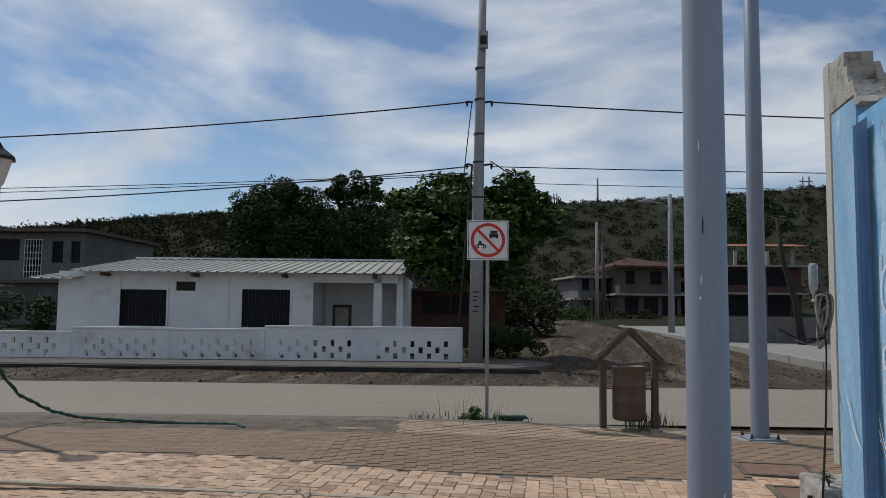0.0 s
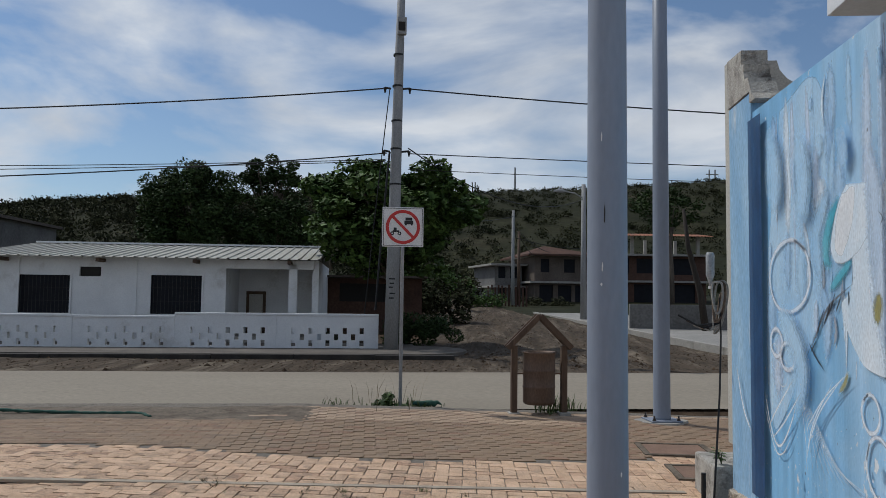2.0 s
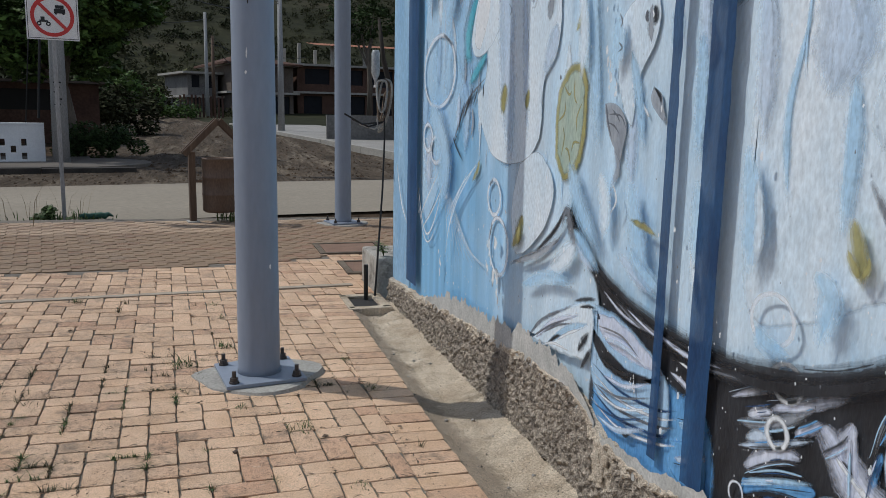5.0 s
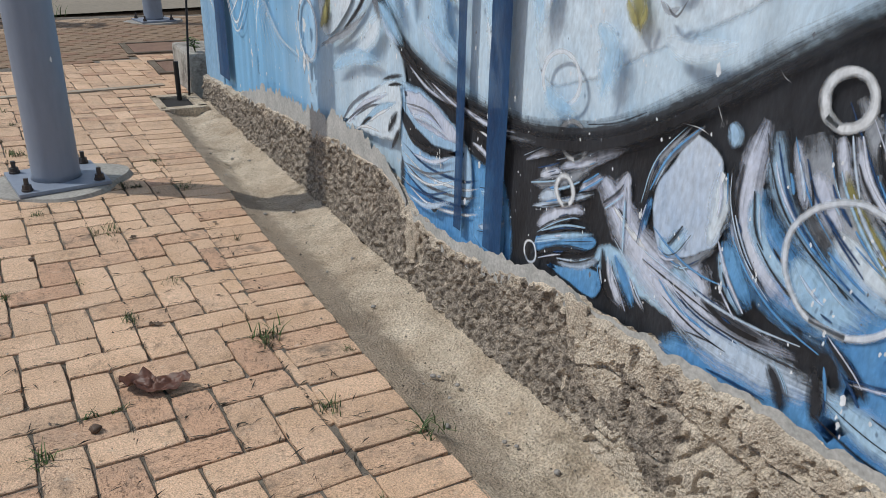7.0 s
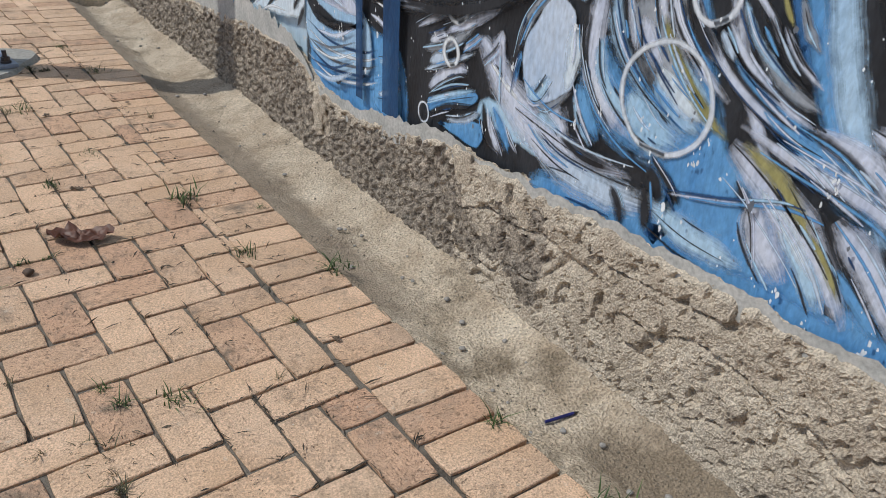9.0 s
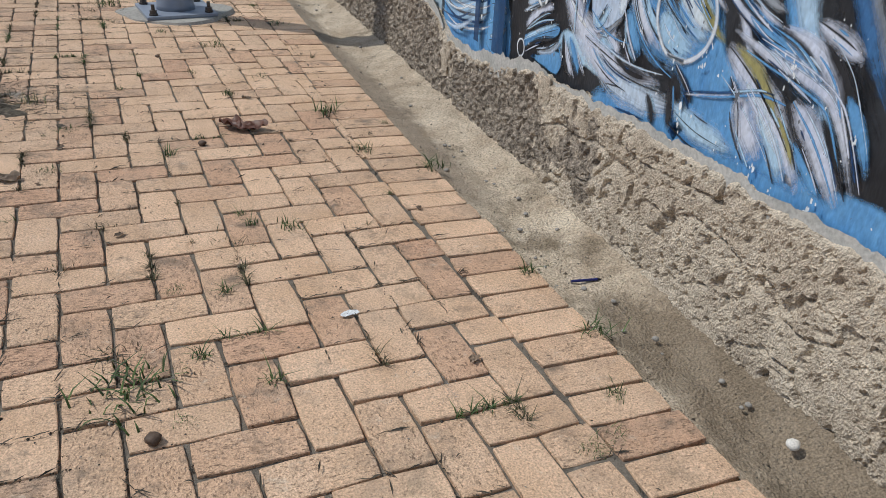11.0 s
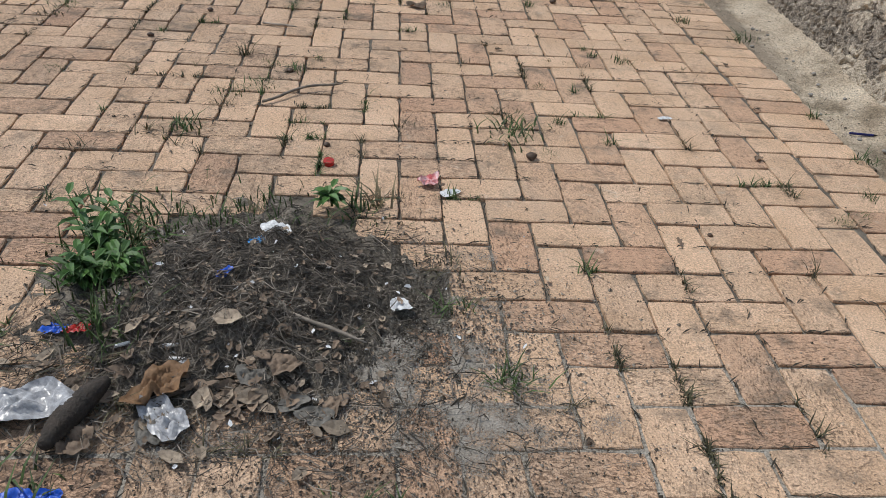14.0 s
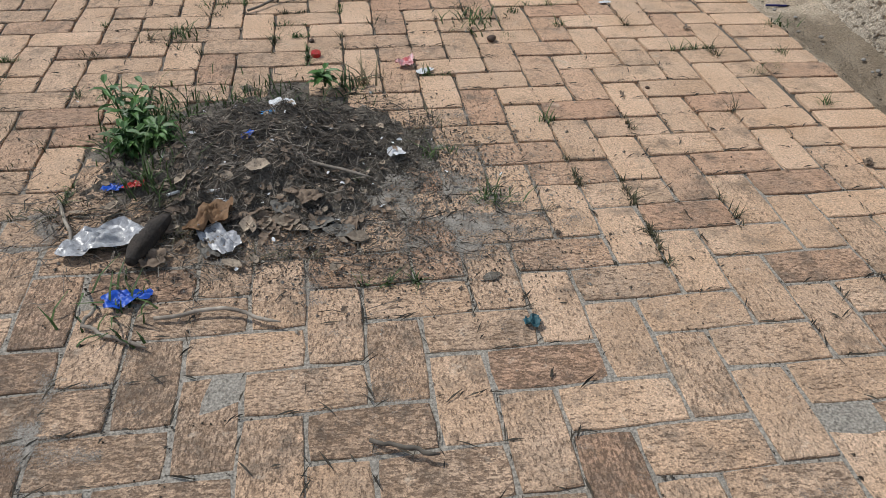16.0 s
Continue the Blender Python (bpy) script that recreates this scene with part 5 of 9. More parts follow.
def leafy_plant(m, stems, h, label, seed):
    r = random.Random(seed)
    ob = empty("leafy_weed", m, label, "plant", "leafy weeds")
    for s in range(stems):
        a, k = r.uniform(0, 6.28), r.uniform(0.05, 0.35)
        top = Vector((k * h * math.cos(a), k * h * math.sin(a), h * r.uniform(0.6, 1.0)))
        bm = bmesh.new()
        bm_tube(bm, [(0, 0, 0), top * 0.5 + Vector((0, 0, 0.02)), top], [0.0035, 0.003, 0.0015], 5)
        part("stem", bm, M_GRASS, ob)
        bm = bmesh.new()
        for j in range(12):
            p = top * (0.3 + 0.7 * j / 11)
            b = j * 2.4 + r.random()
            l, w = 0.055 * r.uniform(0.7, 1.2), 0.0095
            d, sd = Vector((math.cos(b), math.sin(b), 0.35)), Vector((-math.sin(b), math.cos(b), 0))
            rib = [p, p + d * l * 0.3 + Vector((0, 0, -0.004)), p + d * l * 0.65 + Vector((0, 0, -0.008)), p + d * l + Vector((0, 0, -0.02))]
            mid = [bm.verts.new(q) for q in rib]
            for sg in (-1, 1):
                e1, e2 = bm.verts.new(rib[1] + sd * sg * w + Vector((0, 0, 0.005))), bm.verts.new(rib[2] + sd * sg * w * 0.75 + Vector((0, 0, 0.004)))
                bm.faces.new((mid[0], mid[1], e1))
                bm.faces.new((mid[1], mid[2], e2, e1))
                bm.faces.new((mid[2], mid[3], e2))
        part("leaf", bm, M_WEEDLEAF, ob)
    return ob


leafy_plant(pose(-1.10, -0.44, 0.01), 2, 0.24, "tall leafy green weed growing from the dirt pile", 2)
leafy_plant(pose(-1.04, -0.52, 0.01), 4, 0.11, "bushy leafy weed in the dirt pile", 3)
leafy_plant(pose(-1.05, -0.62, 0.01), 6, 0.10, "low leafy weed in the dirt pile", 5)
leafy_plant(pose(-0.97, -0.60, 0.01), 5, 0.11, "low leafy weed in the dirt pile", 6)
leafy_plant(pose(-0.54, -0.22, 0.01), 2, 0.07, "small leafy weed at the pile's edge", 4)

# ---- dirt pile where pavers are missing ----
PC = (-0.70, -0.62)


def pile_h(x, y):
    dx, dy = (x - PC[0]) / 0.40, (y - PC[1]) / 0.35
    d = math.sqrt(dx * dx + dy * dy) + 0.25 * fbm(x * 3, y * 3, 1) + 0.2 * fbm(x * 13, y * 13, 6) + 0.1 * fbm(x * 40, y * 40, 3)
    return ground_z(x) - 0.004 + 0.062 * smooth01(1.08, 0.3, d) * (1 + 0.5 * fbm(x * 7, y * 7, 5)) - (0.012 if d > 1.12 else 0.0) + 0.009 * fbm(x * 30, y * 30, 2) * (1 if d < 1.15 else 0)


pile = new("dirt_pile", grid_mesh("dirt_pile", [PC[0] - 0.7 + 0.012 * i for i in range(118)], [PC[1] - 0.62 + 0.012 * i for i in range(104)], lambda x, y: (x, y, pile_h(x, y)), M_SOIL))
tagged(pile, "pile of dark soil and sweepings on the pavers", "dirt", kind="stuff")


def scatter_litter(name, n, cx, cy, sx, sy, make, material, label, seed):
    r = random.Random(seed)
    vs, fs = [], []
    for i in range(n):
        x, y = r.gauss(cx, sx), r.gauss(cy, sy)
        make(r, vs, fs, x, y, top_z(x, y))
    ob = new(name, mesh_np(name, vs, fs, material))
    return tagged(ob, label, name.replace("_", " "), kind="stuff")


def mk_twig(r, vs, fs, x, y, z):
    a, l, w = r.uniform(0, 6.28), 0.012 + 0.07 * r.random() ** 2, r.uniform(0.0004, 0.0014)
    dx, dy = math.cos(a) * l, math.sin(a) * l
    bend = r.uniform(-0.012, 0.012)
    o = len(vs)
    for t in (0, 0.5, 1):
        px, py = x + dx * t - dy / l * bend * (t == 0.5), y + dy * t + dx / l * bend * (t == 0.5)
        pz = top_z(px, py) + 0.003 + 0.012 * r.random()
        for k in range(3):
            b = k * 2.094
            vs.append((px + w * math.cos(b) * -dy / l, py + w * math.cos(b) * dx / l, pz + w * math.sin(b)))
    for s in (0, 3):
        for k in range(3):
            fs.append((o + s + k, o + s + (k + 1) % 3, o + s + 3 + (k + 1) % 3, o + s + 3 + k))


def mk_leaf(r, vs, fs, x, y, z, big=1.0):
    a, l = r.uniform(0, 6.28), r.uniform(0.012, 0.034) * big
    w = l * r.uniform(0.35, 0.6)
    t = r.uniform(-0.5, 0.5)
    c, s = math.cos(a), math.sin(a)
    o = len(vs)
    for px, py, pz in ((-l, 0, 0), (-l * 0.3, w, 0.35 * w), (l * 0.5, w * 0.8, 0.5 * w), (l, 0, 0.25 * l), (l * 0.4, -w * 0.8, 0.4 * w), (-l * 0.4, -w, 0.3 * w), (0, 0, -0.1 * w)):
        vs.append((x + c * px - s * py, y + s * px + c * py, z + 0.008 + pz + t * py + 0.004 * r.random()))
    fs += [(o + 6, o + k, o + (k + 1) % 6) for k in range(6)]


AO2 = Matrix(((0.1190, -0.0052), (0.0088, 0.1158)))


def mk_crumb(r, vs, fs, x, y, z):
    q = r.uniform(0.001, 0.0034) * (1 if r.random() < 0.93 else 2)
    o = len(vs)
    for k in range(3):
        a = k * 2.094 + r.random()
        vs.append((x + q * math.cos(a), y + q * math.sin(a), z + 0.001))
    vs.append((x, y, z + 0.001 + q * r.uniform(0.7, 1.3)))
    fs += [(o, o + 1, o + 3), (o + 1, o + 2, o + 3), (o + 2, o, o + 3)]


M_GRIT = mat("grey_grit", (0.15, 0.13, 0.105), (0.44, 0.39, 0.32), 60, 0.95, 0, 200, rand=0.5)


def top_z(x, y):
    """Whatever lies higher, pile or paving."""
    return max(pile_h(x, y), ground_z(x) + 0.001, patch_h(x, y))


def patch_h(x, y):
    """The second soil patch."""
    return ground_z(x) - 0.010 + 0.028 * smooth01(1.2, 0.3, math.hypot((x + 1.0) / 0.62, (y - 2.4) / 0.34) + 0.75 * fbm(x * 4, y * 4, 1) + 0.45 * fbm(x * 16, y * 16, 7)) + 0.005 * fbm(x * 25, y * 25, 3)


M_ROOTLET = mat("dark_fine_rootlets", (0.025, 0.021, 0.017), (0.22, 0.185, 0.15), 30, 0.9, 0, 80, rand=0.5)
scatter_litter("twigs", 3400, PC[0] + 0.08, PC[1] + 0.03, 0.15, 0.13, mk_twig, M_ROOTLET, "dense mat of dark fine rootlets", 21)
scatter_litter("twigs", 900, -0.9, -0.86, 0.15, 0.1, mk_twig, M_ROOTLET, "dark rootlets at the weeds' foot", 22)
scatter_litter("twigs", 350, -0.55, -1.02, 0.25, 0.1, mk_twig, M_ROOTLET, "dark rootlets strewn over the pavers", 23)
scatter_litter("twigs", 1700, PC[0] + 0.04, PC[1] + 0.02, 0.165, 0.14, mk_twig, M_TWIG, "tangle of fine dry twigs and rootlets", 1)
scatter_litter("twigs", 420, -0.85, -0.98, 0.22, 0.09, mk_twig, M_TWIG, "loose dry twigs at the pile's edge", 2)
scatter_litter("twigs", 200, -0.40, -0.92, 0.18, 0.12, mk_twig, M_TWIG, "loose rootlets over the pavers", 12)
scatter_litter("twigs", 3200, -1.0, 2.4, 0.33, 0.16, mk_twig, M_ROOTLET, "dark rootlets on the second soil patch", 26)
scatter_litter("twigs", 1500, -1.0, 2.4, 0.34, 0.17, mk_twig, M_TWIG, "dry twigs on the second soil patch", 13)
scatter_litter("soil_crumbs", 4200, PC[0] + 0.05, PC[1] - 0.02, 0.26, 0.21, mk_crumb, M_SOIL, "loose soil crumbs around the pile", 14)
scatter_litter("soil_crumbs", 6000, -0.36, -0.70, 0.14, 0.15, mk_crumb, M_SOIL, "dark grains thick on the low pavers", 24)
scatter_litter("soil_crumbs", 2200, -0.5, -1.08, 0.3, 0.09, mk_crumb, M_SOIL, "dark grains along the pile's foot", 25)
scatter_litter("soil_crumbs", 9000, -0.34, -0.80, 0.22, 0.18, mk_crumb, M_GRIT, "grey sand grains spread over the pavers", 15)
scatter_litter("soil_crumbs", 5200, -1.0, 2.4, 0.42, 0.22, mk_crumb, M_SOIL, "loose soil crumbs on the second patch", 16)
scatter_litter("soil_crumbs", 1300, -0.4, 0.6, 0.9, 1.2, mk_crumb, M_GRIT, "scattered grit on the pavers", 17)
r_ = random.Random(77)
vs_, fs_ = [], []
for i in range(3800):
    y = r_.uniform(-1.6, 5.7)
    e = edge_x(y)
    s_ = r_.betavariate(0.7, 0.7)
    gx, gy, gz = gutter_pt(y, s_)
    mk_crumb(r_, vs_, fs_, gx, gy, gz)
ob = new("soil_crumbs", mesh_np("soil_crumbs", vs_, fs_, M_SAND))
tagged(ob, "grit and sand grains lying in the gutter", "soil crumbs", kind="stuff")
# soil and moss crumbs crowding the joints in places
vs_, fs_ = [], []
for i in range(26000):
    x, y = r_.uniform(-2.2, 1.0), r_.uniform(-1.9, 5.0)
    if noise.noise((x * 1.7, y * 1.7, 18.0)) + 0.7 * noise.noise((x * 6, y * 6, 3.0)) < 0.12:
        continue
    c = AO2.inverted() @ Vector((x + 0.1855, y + 1.3965))
    if r_.random() < 0.5:
        c.x = round(c.x)
    else:
        c.y = round(c.y)
    q = AO2 @ c
    x, y = q.x - 0.1855 + r_.gauss(0, 0.0035), q.y - 1.3965 + r_.gauss(0, 0.0035)
    mk_crumb(r_, vs_, fs_, x, y, ground_z(x) - 0.0015)
ob = new("soil_crumbs", mesh_np("soil_crumbs", vs_, fs_, mat("moss_crumbs", (0.035, 0.03, 0.022), (0.12, 0.10, 0.075), 30, 0.95, 0, 80, rand=0.4)))
tagged(ob, "dark soil and moss crumbs crowding the joints", "soil crumbs", kind="stuff")
# dark rootlets and moss lying along the joints
vs_, fs_ = [], []
for i in range(6500):
    x, y = r_.uniform(-2.2, 1.0), r_.uniform(-1.9, 4.6)
    if noise.noise((x * 2.1, y * 2.1, 8.0)) < -0.12:
        continue
    c = AO2.inverted() @ Vector((x + 0.1855, y + 1.3965))
    if r_.random() < 0.5:
        c.x = round(c.x)
        a = math.pi / 2
    else:
        c.y = round(c.y)
        a = 0.0
    q = AO2 @ c
    x, y = q.x - 0.1855, q.y - 1.3965
    a += r_.gauss(0, 0.5)
    ln, wd = r_.uniform(0.006, 0.03), r_.uniform(0.0008, 0.0026)
    dx, dy = math.cos(a) * ln, math.sin(a) * ln
    z = ground_z(x) + r_.uniform(0.0, 0.006)
    o = len(vs_)
    vs_ += [(x - dx, y - dy, z), (x - dy / ln * wd, y + dx / ln * wd, z + 0.004), (x + dx, y + dy, z + 0.002), (x + dy / ln * wd, y - dx / ln * wd, z + 0.003)]
    fs_.append((o, o + 1, o + 2, o + 3))
ob = new("joint_litter", mesh_np("joint_litter", vs_, fs_, mat("dark_rootlets", (0.03, 0.026, 0.02), (0.085, 0.07, 0.05), 30, 0.9, 0, 80, rand=0.4)))
tagged(ob, "dark rootlets and chaff lying along the joints", "chaff", kind="stuff")
scatter_litter("dead_leaves", 330, PC[0] + 0.02, PC[1] - 0.12, 0.2, 0.15, lambda r, vs, fs, x, y, z: mk_leaf(r, vs, fs, x, y, z, 0.42), M_DEADLEAF, "brown dead leaf scraps in the soil", 3)
scatter_litter("dead_leaves", 60, -0.72, -0.93, 0.18, 0.055, lambda r, vs, fs, x, y, z: mk_leaf(r, vs, fs, x, y, z, 0.8), M_DEADLEAF, "dead leaves along the pile's foot", 5)
M_TANLEAF = mat("tan_leaf_scrap", (0.16, 0.12, 0.085), (0.40, 0.32, 0.235), 30, 0.8, 0.3, 120, rand=0.4)
scatter_litter("dead_leaves", 170, PC[0] + 0.06, PC[1] - 0.05, 0.22, 0.17, lambda r, vs, fs, x, y, z: mk_leaf(r, vs, fs, x, y, z, 0.4), M_TANLEAF, "pale tan leaf scraps in the soil", 6)
scatter_litter("dead_leaves", 26, -0.75, -0.93, 0.2, 0.08, lambda r, vs, fs, x, y, z: mk_leaf(r, vs, fs, x, y, z, 1.1), M_TANLEAF, "larger tan leaves at the pile's foot", 7)
scatter_litter("pale_scraps", 60, PC[0] + 0.05, PC[1], 0.25, 0.2, lambda r, vs, fs, x, y, z: mk_leaf(r, vs, fs, x, y, z, 0.3), M_WHITEPLASTIC, "tiny pale paper scraps", 4)
# green growth on the pile
for i, (x, y, n, h, sp) in enumerate(((-1.02, -0.48, 55, 0.10, 0.05), (-0.98, -0.66, 60, 0.09, 0.05), (-1.06, -0.58, 36, 0.08, 0.05), (-0.85, -0.36, 130, 0.05, 0.09), (-0.68, -0.30, 90, 0.045, 0.08), (-0.44, -0.25, 60, 0.05, 0.05), (-0.95, -0.80, 60, 0.08, 0.04), (-0.1, -0.87, 26, 0.07, 0.02), (-0.18, -0.62, 20, 0.05, 0.012))):
    vs_, fs_ = blades(700 + i, n, h, sp, 1.1, 0.0022)
    ob = new("weed_clump", mesh_np("weed_clump", vs_, fs_, M_GRASS))
    ob.matrix_world = pose(x, y, pile_h(x, y) - 0.003)
    tagged(ob, "green grass growing through the dirt pile", "weed", "weeds on the pile", "stuff")
for i in range(22):
    x, y = -1.0 + rw.gauss(0, 0.3), 2.4 + rw.gauss(0, 0.13)
    vs_, fs_ = blades(860 + i, 26, 0.05, 0.03, 1.6, 0.0018)
    ob = new("weed_clump", mesh_np("weed_clump", vs_, fs_, M_GRASS if i % 3 else M_JOINTWEED))
    ob.matrix_world = pose(x, y, patch_h(x, y) - 0.002)
    tagged(ob, "thin grass growing on the second soil patch", "weed", "weeds on the soil patch", "stuff")
# broken hole in one paver and a chip of blue-green plastic
bm = bmesh.new()
vs3 = [bm.verts.new((-0.14 + 0.02 * math.cos(a) * (1 + 0.4 * math.sin(2 * a)), -1.17 + 0.016 * math.sin(a), ground_z(-0.14) + 0.0055)) for a in [k * 0.785 for k in range(8)]]
bm.faces.new(vs3)
hole = thing("paver_hole", bm, M_SOIL, "small broken hole filled with soil in a paver", "hole")
# second soil patch further on
patch2 = new("dirt_pile", grid_mesh("dirt_pile", [-1.85 + 0.0125 * i for i in range(136)], [1.9 + 0.0125 * i for i in range(84)],
             lambda x, y: (x, y, patch_h(x, y)), mat("grey_soil", (0.04, 0.034, 0.026), (0.20, 0.168, 0.125), 40, 0.97, 1.0, 150, bump_dist=0.01)))
tagged(patch2, "patch of dark soil among the pavers", "dirt", kind="stuff")
# grey sand drifted over joints and low pavers
def sand_cover(x, y):
    near = math.hypot((x + 0.28) / 0.62, (y + 0.88) / 0.42)
    low = 0.27 * smooth01(1.4, 0.2, near) + 0.17 * smooth01(-0.7, -1.6, y) + 0.16 * smooth01(1.5, 0.8, math.hypot((x + 0.68) / 0.62, (y + 0.65) / 0.5)) + 0.38 * smooth01(1.7, 0.6, math.hypot((x + 1.0) / 0.7, (y - 2.4) / 0.4))
    c = AO2.inverted() @ Vector((x - 0.1855 * -1, y + 1.3965))
    i, j = c.x, c.y
    ci, cj = math.floor(i), math.floor(j)
    di, dj = min(i - ci, ci + 1 - i), min(j - cj, cj + 1 - j)
    joint = 0.10 * smooth01(0.10, 0.0, min(di, dj))
    return low + joint + 0.34 * fbm(x * 3.6, y * 3.6, 6, 3) + 0.22 * fbm(x * 14, y * 14, 2, 3)


M_DUST = dust_mat("grey_dust", (0.255, 0.228, 0.192), (0.42, 0.38, 0.325))
xs_, ys_ = [-2.6 + 0.0125 * i for i in range(276)], [-2.3 + 0.0125 * i for i in range(440)]
me = grid_mesh("sand_drift", xs_, ys_, lambda x, y: (x, y, ground_z(x) + 0.0042), M_DUST)
cov = me.attributes.new("cover", "FLOAT", "POINT")
cov.data.foreach_set("value", [max(0.0, min(1.0, sand_cover(x, y))) for y in ys_ for x in xs_])
sand = new("sand_drift", me)
tagged(sand, "thin grey dust and sand lying over the pavers", "sand", kind="stuff")


def sheet_scrap(name, x, y, size, material, label, category, seed, rz=0, crumple=0.35, lift=0.012):
    """A crumpled sheet with a torn outline, creases and curled rim."""
    n, rings = 32, 10
    o = seed * 3.13
    vs, fs = [], []
    for k in range(rings + 1):
        rr = k / rings
        for i in range(n):
            a = 2 * math.pi * i / n
            edge = 1 + 0.22 * math.sin(2 * a + seed) + 0.12 * math.sin(3 * a + 2 * seed) + 0.22 * noise.noise((2 * math.cos(a), 2 * math.sin(a), o)) + 0.1 * noise.noise((7 * math.cos(a), 7 * math.sin(a), o))
            px_, py_ = rr * edge * math.cos(a), 0.7 * rr * edge * math.sin(a)
            fold = abs(noise.noise((px_ * 1.6, py_ * 1.6, o))) + 0.6 * abs(noise.noise((px_ * 3.7, py_ * 3.7, o + 5))) + 0.35 * abs(noise.noise((px_ * 8, py_ * 8, o + 9))) + 0.18 * abs(noise.noise((px_ * 17, py_ * 17, o + 3)))
            vs.append((size * px_, size * py_, crumple * size * (0.9 * fold + 0.35 * rr ** 3 * (0.5 + noise.noise((1.2 * math.cos(a), 1.2 * math.sin(a), o + 2))))))
    for k in range(rings):
        fs += [(k * n + i, k * n + (i + 1) % n, (k + 1) * n + (i + 1) % n, (k + 1) * n + i) for i in range(n)]
    ob = new(name, mesh_np(name, vs, fs, material, True))
    ob.matrix_world = pose(x, y, max(ground_z(x), pile_h(x, y) if abs(x - PC[0]) < 0.65 and abs(y - PC[1]) < 0.6 else -1) + lift * 0.3, 0, 0, rz)
    return tagged(ob, label, category)


sheet_scrap("dead_leaf", -0.79, -0.945, 0.062, mat("orange_leaf", (0.15, 0.08, 0.036), (0.25, 0.145, 0.072), 30, 0.7, 0.3, 120), "large curled orange-brown dead leaf on the pile", "leaf", 3, 70, 0.7)
for i, (x, y, s, rz) in enumerate(((-0.62, -0.90, 0.05, 0), (-0.56, -0.88, 0.05, 40), (-0.66, -0.96, 0.045, 120), (-0.53, -0.96, 0.04, 10), (-0.45, -0.96, 0.045, 60), (-0.38, -0.90, 0.03, 0), (-0.48, -0.99, 0.05, 20), (-0.95, -0.93, 0.05, 80), (-0.9, -1.08, 0.05, 30), (-0.78, -1.05, 0.05, 100))):
    sheet_scrap("dead_leaf", x, y, s * 0.72, M_DEADLEAF if i % 3 else mat("grey_leaf", (0.12, 0.11, 0.095), (0.2, 0.185, 0.16), 30, 0.8, 0.3, 120), "curled dead leaf on the soil pile", "leaf", 10 + i, rz, 0.5)
M_BAG = mat("dirty_clear_plastic", (0.24, 0.24, 0.25), (0.52, 0.52, 0.53), 60, 0.25, 0.5, 90)
sheet_scrap("plastic_bag", -1.03, -1.01, 0.085, M_BAG, "torn crumpled white plastic bag", "litter", 33, 20, 0.45)
sheet_scrap("plastic_bag", -0.76, -1.02, 0.055, M_BAG, "crumpled clear plastic scrap", "litter", 34, -30, 0.6)
sheet_scrap("plastic_scrap", -0.655, -0.41, 0.04, M_WHITEPLASTIC, "crumpled white plastic scrap on soil", "litter", 35, 0, 0.6)
sheet_scrap("plastic_scrap", -0.335, -0.65, 0.03, M_WHITEPLASTIC, "small white plastic scrap on soil", "litter", 36, 0, 0.6)
sheet_scrap("plastic_scrap", -0.69, -0.475, 0.02, mat("light_blue_plastic", (0.05, 0.27, 0.6), (0.08, 0.33, 0.7), 30, 0.4, 0, 90), "small light blue plastic scrap", "litter", 37, 0, 0.5)
sheet_scrap("plastic_scrap", -0.73, -0.63, 0.02, M_BLUEPLASTIC, "small blue plastic scrap", "litter", 38, 40, 0.5)
sheet_scrap("plastic_scrap", -1.05, -0.78, 0.03, M_BLUEPLASTIC, "blue plastic scrap at the pile's edge", "litter", 39, 0, 0.5)
sheet_scrap("plastic_scrap", -1.0, -0.79, 0.025, M_REDPLASTIC, "red plastic scrap at the pile's edge", "litter", 40, 20, 0.5)
sheet_scrap("plastic_scrap", -0.58, -0.70, 0.014, M_REDPLASTIC, "small red plastic scrap", "litter", 41, 20, 0.5)
sheet_scrap("balloon_scrap", -0.945, -1.215, 0.038, M_BLUEPLASTIC, "torn bright blue balloon on the pavers", "litter", 42, 25, 0.5)
sheet_scrap("balloon_scrap", -0.90, -1.195, 0.022, M_BLUEPLASTIC, "torn neck of a blue balloon on the pavers", "litter", 47, 10, 0.5)
sheet_scrap("plastic_scrap", -0.075, -1.33, 0.022, mat("teal_plastic", (0.02, 0.07, 0.09), (0.04, 0.12, 0.14), 30, 0.5, 0, 90), "small dark teal plastic scrap in a joint", "litter", 49, 100, 0.8)
sheet_scrap("sweet_wrapper", -0.28, -0.055, 0.035, mat("red_white_wrapper", (0.55, 0.05, 0.05), (0.75, 0.6, 0.6), 60, 0.35, 0, 90), "crumpled red and white sweet wrapper", "litter", 43, 0, 0.7)
sheet_scrap("paper_scrap", -0.22, -0.10, 0.03, M_WHITEPLASTIC, "trodden white paper scrap", "litter", 44, 0, 0.15)
sheet_scrap("paper_scrap", 0.55, 0.52, 0.022, M_WHITEPLASTIC, "small pale paper scrap on the pavers", "litter", 45, 0, 0.2)
sheet_scrap("dead_leaf", 0.47, 1.97, 0.082, mat("brown_pod", (0.07, 0.026, 0.016), (0.14, 0.058, 0.035), 30, 0.5, 0.3, 90), "curled dark brown dead leaf on the pavers", "leaf", 46, 160, 0.55)
sheet_scrap("dead_leaf", -0.36, 1.59, 0.045, M_DEADLEAF, "curled brown dead leaf on the pavers", "leaf", 47, 10, 0.6)
